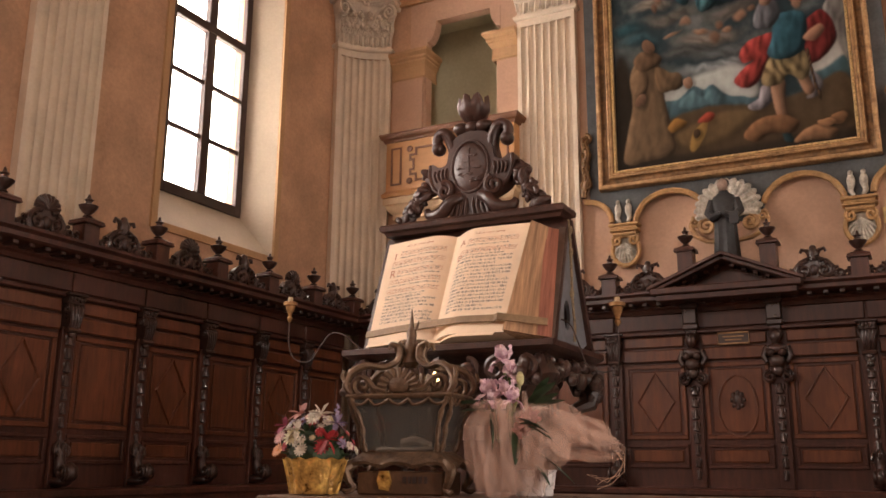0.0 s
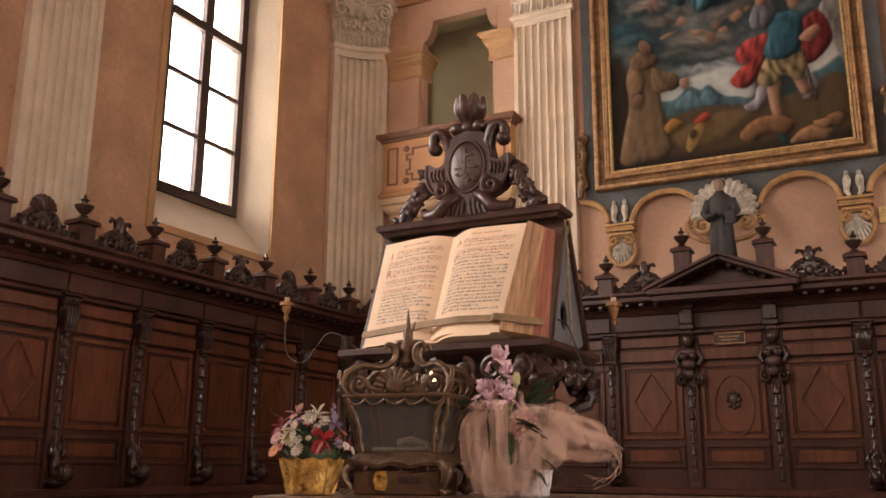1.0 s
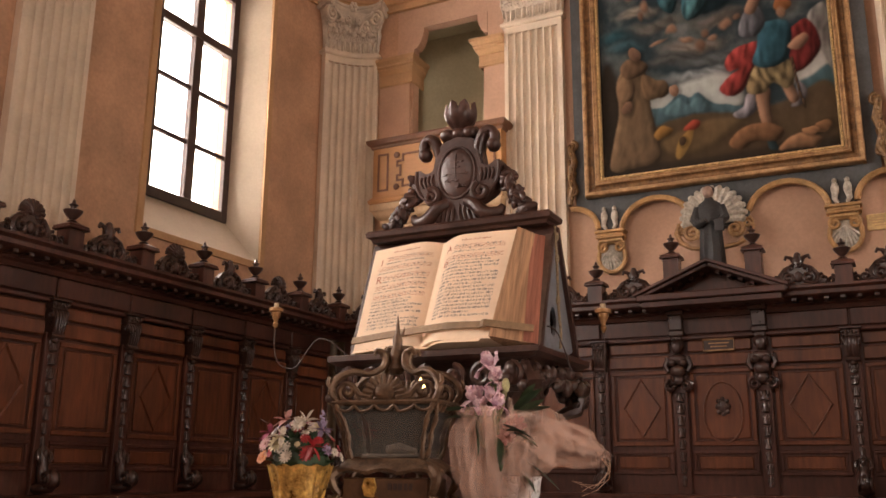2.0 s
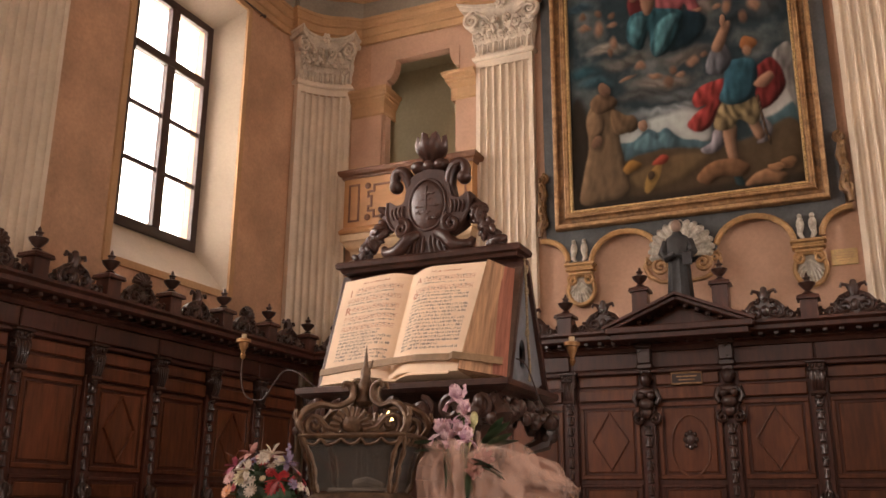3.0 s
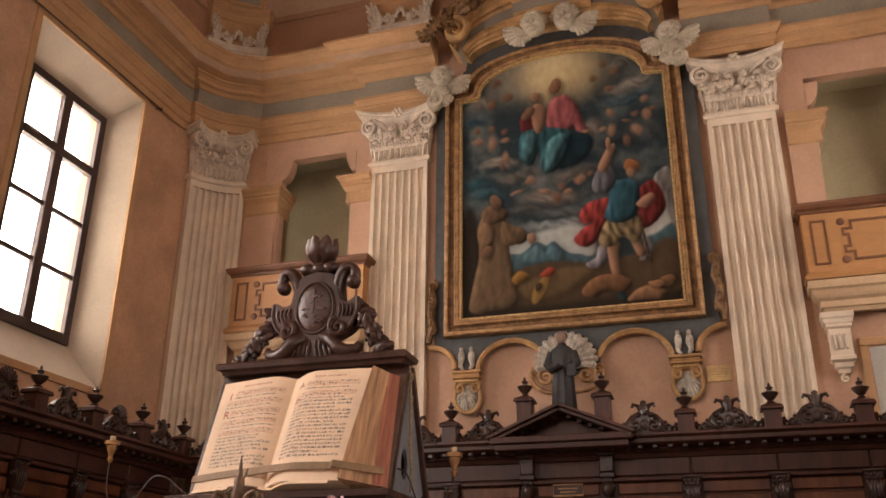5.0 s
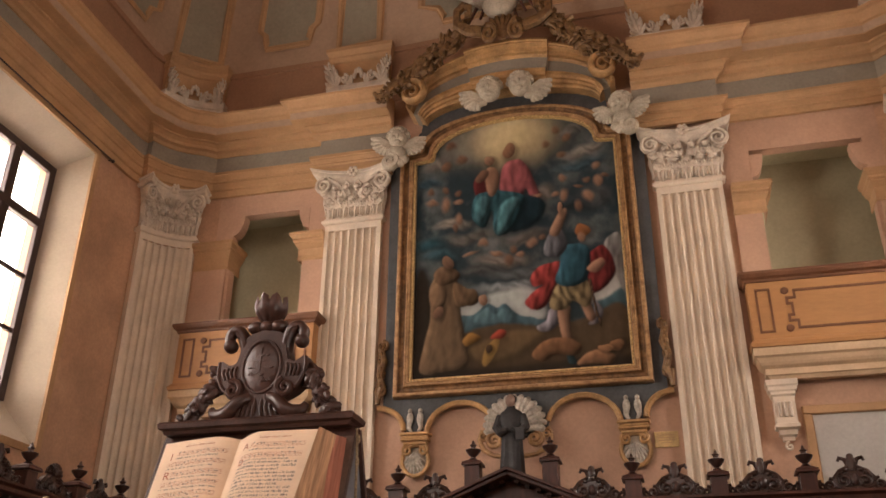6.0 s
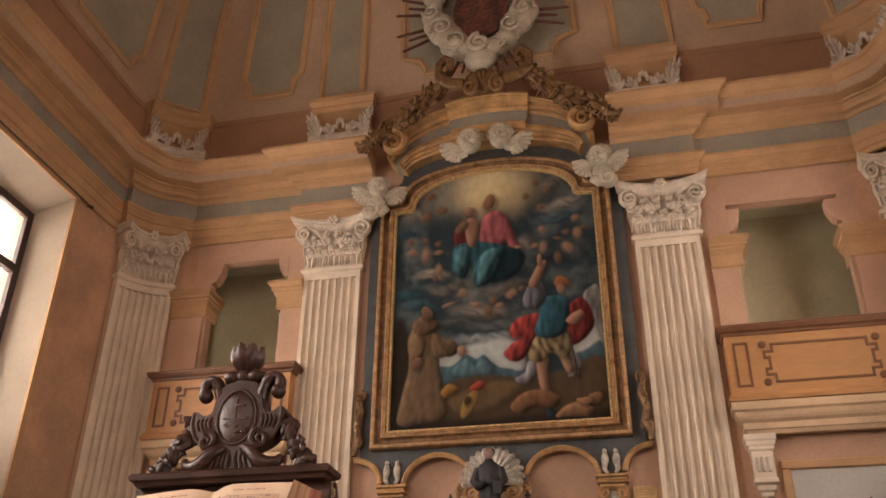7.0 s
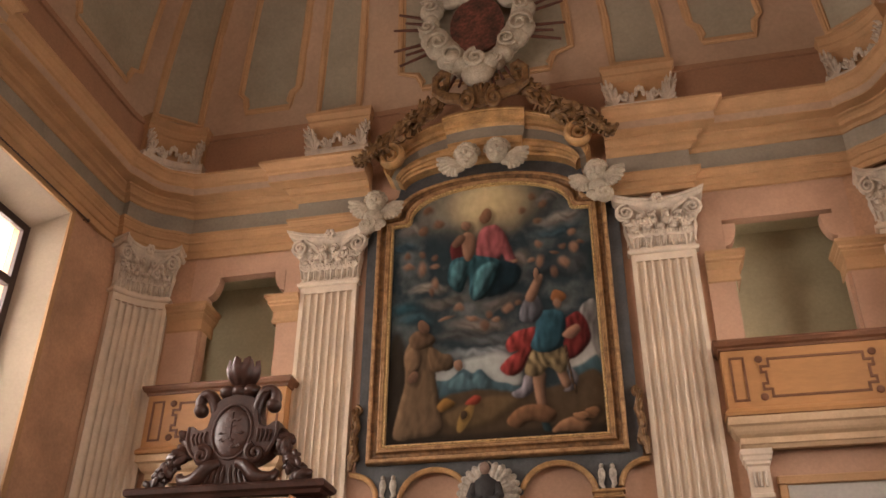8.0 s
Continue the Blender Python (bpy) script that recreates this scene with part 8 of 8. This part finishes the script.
# small oil lamp burning behind the reliquary
lampt = thing("votive_light", pose(-1.745, 3.26, TZ), "small lit votive candle in a glass behind the reliquary", "candle")
bm = BM()
lathe(bm, [(0.03, 0), (0.03, 0.005), (0.012, 0.02), (0.012, 0.27), (0.03, 0.30), (0.028, 0.34), (0.024, 0.345)], 14)
part("stem_holder", bm, BRONZE, lampt, smooth=True)
bm = BM()
lathe(bm, [(0.022, 0.34), (0.022, 0.385), (0.0, 0.39)], 12)
part("wax", bm, mat("candle_wax", (0.80, 0.70, 0.50), 0.5, 0.05, 20, 60, 0), lampt)
bm = BM()
lathe(bm, [(0.004, 0.385), (0.024, 0.408), (0.022, 0.44), (0.0, 0.482)], 10)
FL = bpy.data.materials.new("flame")
FL.use_nodes = True
FL.node_tree.nodes["Principled BSDF"].inputs["Emission Color"].default_value = (1.0, 0.62, 0.22, 1)
FL.node_tree.nodes["Principled BSDF"].inputs["Emission Strength"].default_value = 6.0
part("flame", bm, FL, lampt, "small yellow flame", smooth=True)

# irises and tulle in a white pot
TULLE = bpy.data.materials.new("peach_tulle")
TULLE.use_nodes = True
nt = TULLE.node_tree
b = nt.nodes["Principled BSDF"]
b.inputs["Base Color"].default_value = (0.80, 0.54, 0.42, 1)
b.inputs["Roughness"].default_value = 0.7
b.inputs["Sheen Weight"].default_value = 0.5
tn = nt.nodes.new("ShaderNodeTexNoise")
tn.inputs["Scale"].default_value = 16
tn.inputs["Detail"].default_value = 6
tr_ = nt.nodes.new("ShaderNodeMapRange")
tr_.inputs[3].default_value, tr_.inputs[4].default_value = 0.02, 0.42
nt.links.new(tn.outputs[0], tr_.inputs[0])
nt.links.new(tr_.outputs[0], b.inputs["Alpha"])
pot = thing("iris_arrangement", pose(-1.31, 3.13, TZ), "pink irises wrapped in peach tulle in a white pot", "flower pot")
bm = BM()
lathe(bm, [(0.0, 0.003), (0.066, 0.003), (0.069, 0.01), (0.069, 0.024), (0.073, 0.028), (0.080, 0.085), (0.084, 0.094), (0.074, 0.092), (0.068, 0.05)], 24, c=(0.045, 0, 0))
part("pot", bm, mat("white_glazed_pot", (0.72, 0.70, 0.68), 0.3, 0.04, 8, 40, 0), pot, "white glazed pot", smooth=True)


def drape(pts, r, folds, amp, seed, seg=44, open_=0.75):
    """A gathered sheet of net round a line of points, folded and open on one side."""
    rg = random.Random(seed)
    ph = [rg.uniform(0, 6.28) for _ in range(4)]
    pts, r = curve(pts, 6), spread(r, 6)
    bm = BM()
    rows = []
    n = len(pts)
    off = rg.uniform(0, 6.28)
    for i, p in enumerate(pts):
        d = (pts[min(i + 1, n - 1)] - pts[max(i - 1, 0)]).normalized()
        a = (Vector((0, 1, 0)) - d * d.y).normalized()
        c = d.cross(a)
        row = []
        for k in range(seg + 1):
            t = off + 2 * math.pi * open_ * k / seg
            rr = r[i] * (1 + amp * math.sin(folds * t + ph[0] + i * 0.10) + amp * 0.6 * math.sin((folds + 3) * t + ph[1] - i * 0.16) + 0.05 * math.sin(i * 0.9 + t * 2))
            row.append(p + a * rr * math.cos(t) + c * rr * math.sin(t) + d * (0.02 * math.sin(3 * t + ph[2])))
        rows.append(row)
    quad_strip(bm, rows)
    return bm


for pts, r, f, am, sd, op in (
    ([(0.0, 0, 0.0), (-0.03, 0, 0.08), (-0.06, 0, 0.18), (-0.06, 0, 0.28), (-0.06, 0, 0.33)], [0.10, 0.105, 0.075, 0.085, 0.11], 5, 0.16, 1, 0.95),
    ([(-0.06, -0.05, 0.04), (-0.10, -0.06, 0.14), (-0.11, -0.05, 0.24), (-0.08, -0.04, 0.31)], [0.06, 0.07, 0.075, 0.05], 4, 0.22, 2, 0.9),
    ([(0.03, -0.06, 0.05), (0.02, -0.09, 0.15), (0.01, -0.08, 0.26), (0.0, -0.06, 0.33)], [0.075, 0.075, 0.06, 0.07], 4, 0.22, 3, 0.9),
    ([(0.02, -0.05, 0.18), (0.10, -0.06, 0.24), (0.17, -0.05, 0.22), (0.22, -0.04, 0.16)], [0.06, 0.085, 0.075, 0.05], 3, 0.22, 4, 0.95),
    ([(0.10, -0.03, 0.20), (0.19, -0.03, 0.20), (0.28, -0.02, 0.175), (0.34, -0.02, 0.165), (0.38, -0.02, 0.155)], [0.05, 0.06, 0.05, 0.035, 0.02], 3, 0.20, 5, 0.95),
    ([(0.12, 0.03, 0.22), (0.20, 0.03, 0.245), (0.27, 0.03, 0.225), (0.30, 0.03, 0.18)], [0.035, 0.045, 0.04, 0.03], 2, 0.2, 6, 1.0),
    ([(0.03, -0.09, 0.01), (0.05, -0.10, 0.08), (0.06, -0.10, 0.14), (0.05, -0.09, 0.19)], [0.05, 0.06, 0.06, 0.04], 3, 0.22, 7, 0.95),
    ([(-0.04, -0.09, 0.01), (-0.05, -0.10, 0.09), (-0.05, -0.10, 0.16)], [0.07, 0.075, 0.05], 4, 0.2, 8, 0.95),
    ([(0.07, -0.08, 0.10), (0.13, -0.09, 0.17), (0.14, -0.08, 0.24)], [0.04, 0.06, 0.05], 3, 0.25, 9, 1.0),
    ([(0.05, -0.04, 0.03), (0.06, -0.05, 0.10), (0.09, -0.05, 0.17), (0.14, -0.05, 0.22)], [0.080, 0.085, 0.07, 0.05], 4, 0.14, 10, 0.9),
):
    part("tulle", drape(pts, r, f + 2, am * 1.35, sd, 72, op), TULLE, pot, "sheer peach tulle", smooth=True)
IRIS = mat("pink_lilac_iris", (0.72, 0.54, 0.55), 0.6, 0.2, 30, 60, 0.1, dark=(0.44, 0.24, 0.34))
STEM = mat("green_stem", (0.10, 0.14, 0.05), 0.5, 0.2, 30, 60, 0.1)


def iris(c, s, tilt):
    """An iris: three upright and three drooping frilled petals round a small heart."""
    bm = BM()
    ball(bm, (c[0], c[1], c[2] + s * 0.1), (s * 0.16, s * 0.16, s * 0.30), u=8, v=6)
    bloom = part("iris_bloom", bm, IRIS, pot, "frilled pink iris bloom", smooth=True)
    for k in range(6):
        bm = BM()
        up = k % 2 == 0
        a = k * math.pi / 3 + tilt
        rows = []
        for i in range(6):
            q = i / 5
            if up:
                r, z = s * 0.42 * math.sin(q * 2.2), s * 1.0 * q
            else:
                r, z = s * 0.85 * q ** 0.8, s * (0.25 * math.sin(q * 2.4) - 0.75 * q * q)
            w = s * (0.50 * math.sin(math.pi * (0.12 + 0.78 * q)) + 0.05 * math.sin(i * 4.0))
            rows.append([(c[0] + (r + s * 0.13 * math.sin(6 * j + 1.7 * i)) * math.cos(a) - j * w * math.sin(a), c[1] + (r + s * 0.13 * math.sin(6 * j + 1.7 * i)) * math.sin(a) + j * w * math.cos(a), c[2] + z + s * 0.05 * math.cos(j * 7)) for j in (-1, -0.5, 0, 0.5, 1)])
        quad_strip(bm, rows)
        part("petal", bm, IRIS, bloom, smooth=True)


for c, s, tl in (((-0.055, -0.03, 0.485), 0.062, 0.3), ((-0.12, -0.03, 0.36), 0.062, 0.9), ((-0.035, -0.05, 0.36), 0.055, 0.2), ((-0.04, -0.02, 0.43), 0.045, 0.6), ((-0.01, -0.07, 0.335), 0.05, 1.2), ((-0.085, -0.06, 0.335), 0.045, 2.0)):
    bm = BM()
    tube(bm, [(-0.03, 0, 0.1), (c[0] * 0.8, c[1], c[2] * 0.6), (c[0], c[1], c[2])], 0.006, 6)
    part("stem", bm, STEM, pot)
    iris(c, s, tl)
bm = BM()
tube(bm, [(-0.02, -0.03, 0.30), (0.0, -0.03, 0.38), (0.012, -0.03, 0.44)], [0.006, 0.010, 0.004], 6)
ball(bm, (0.008, -0.03, 0.42), (0.015, 0.015, 0.028))
part("bud", bm, mat("pale_bud", (0.42, 0.40, 0.20), 0.6, 0.2, 30, 60, 0.1), pot, smooth=True)
for c, r in (((0.075, -0.11, 0.265), 0.045), ((0.04, -0.10, 0.23), 0.035)):
    bm = BM()
    blossom(bm, c, r, (0.1, -1, 0.4), 8, 3)
    part("pink_bloom", bm, PETAL["pink"], pot)
for p0, p1, w in (((0.03, -0.02, 0.32), (0.16, -0.06, 0.41), 0.022), ((0.04, -0.02, 0.30), (0.17, -0.07, 0.37), 0.022), ((0.05, -0.02, 0.33), (0.13, -0.05, 0.43), 0.018), ((-0.10, -0.04, 0.33), (-0.25, -0.10, 0.335), 0.022), ((-0.10, -0.04, 0.30), (-0.20, -0.11, 0.31), 0.020), ((0.08, -0.13, 0.24), (0.18, -0.17, 0.205), 0.022), ((0.10, -0.08, 0.15), (0.24, -0.12, 0.06), 0.018), ((0.08, -0.10, 0.12), (0.16, -0.14, 0.05), 0.018), ((0.02, -0.12, 0.22), (0.04, -0.16, 0.12), 0.02), ((0.04, -0.13, 0.27), (0.17, -0.16, 0.225), 0.020), ((0.05, -0.13, 0.25), (0.15, -0.17, 0.25), 0.014), ((-0.07, -0.13, 0.27), (-0.05, -0.15, 0.17), 0.024), ((0.06, -0.02, 0.31), (0.19, -0.05, 0.345), 0.020)):
    bm = BM()
    blade(bm, p0, p1, w, 0.01)
    part("leaf", bm, LEAFG, pot, smooth=True)
bm = BM()
rng = random.Random(4)
for k in range(4):
    z = 0.15 - 0.012 * k
    tube(bm, [(0.36, -0.02, 0.155), (0.39, -0.02, z), (0.385 - 0.02 * k, -0.02, z - 0.06), (0.34 - 0.03 * k, -0.02, 0.05 + 0.01 * k), (0.29, -0.03, 0.03 + 0.015 * k)], 0.0014, 4)
part("frayed_fringe", bm, mat("tulle_thread", (0.5, 0.34, 0.24), 0.8, 0.1, 20, 60, 0), pot)

# joined carving and writing too fine to pick apart
for ob in list(scene.objects):
    if ob.parent and ob.name.split(".")[0] in ("husk_drop", "carved_swag", "corner_carving", "leaf_spray", "garland", "leaf_ornament", "leaf_tassel", "worn_writing", "rubric_writing", "foliage", "frayed_fringe", "cloud_wreath", "lettering", "worn_lettering", "tulip_bud", "shell", "bracket", "bust_bracket", "front_cartouche"):
        ob["kind"] = "stuff"
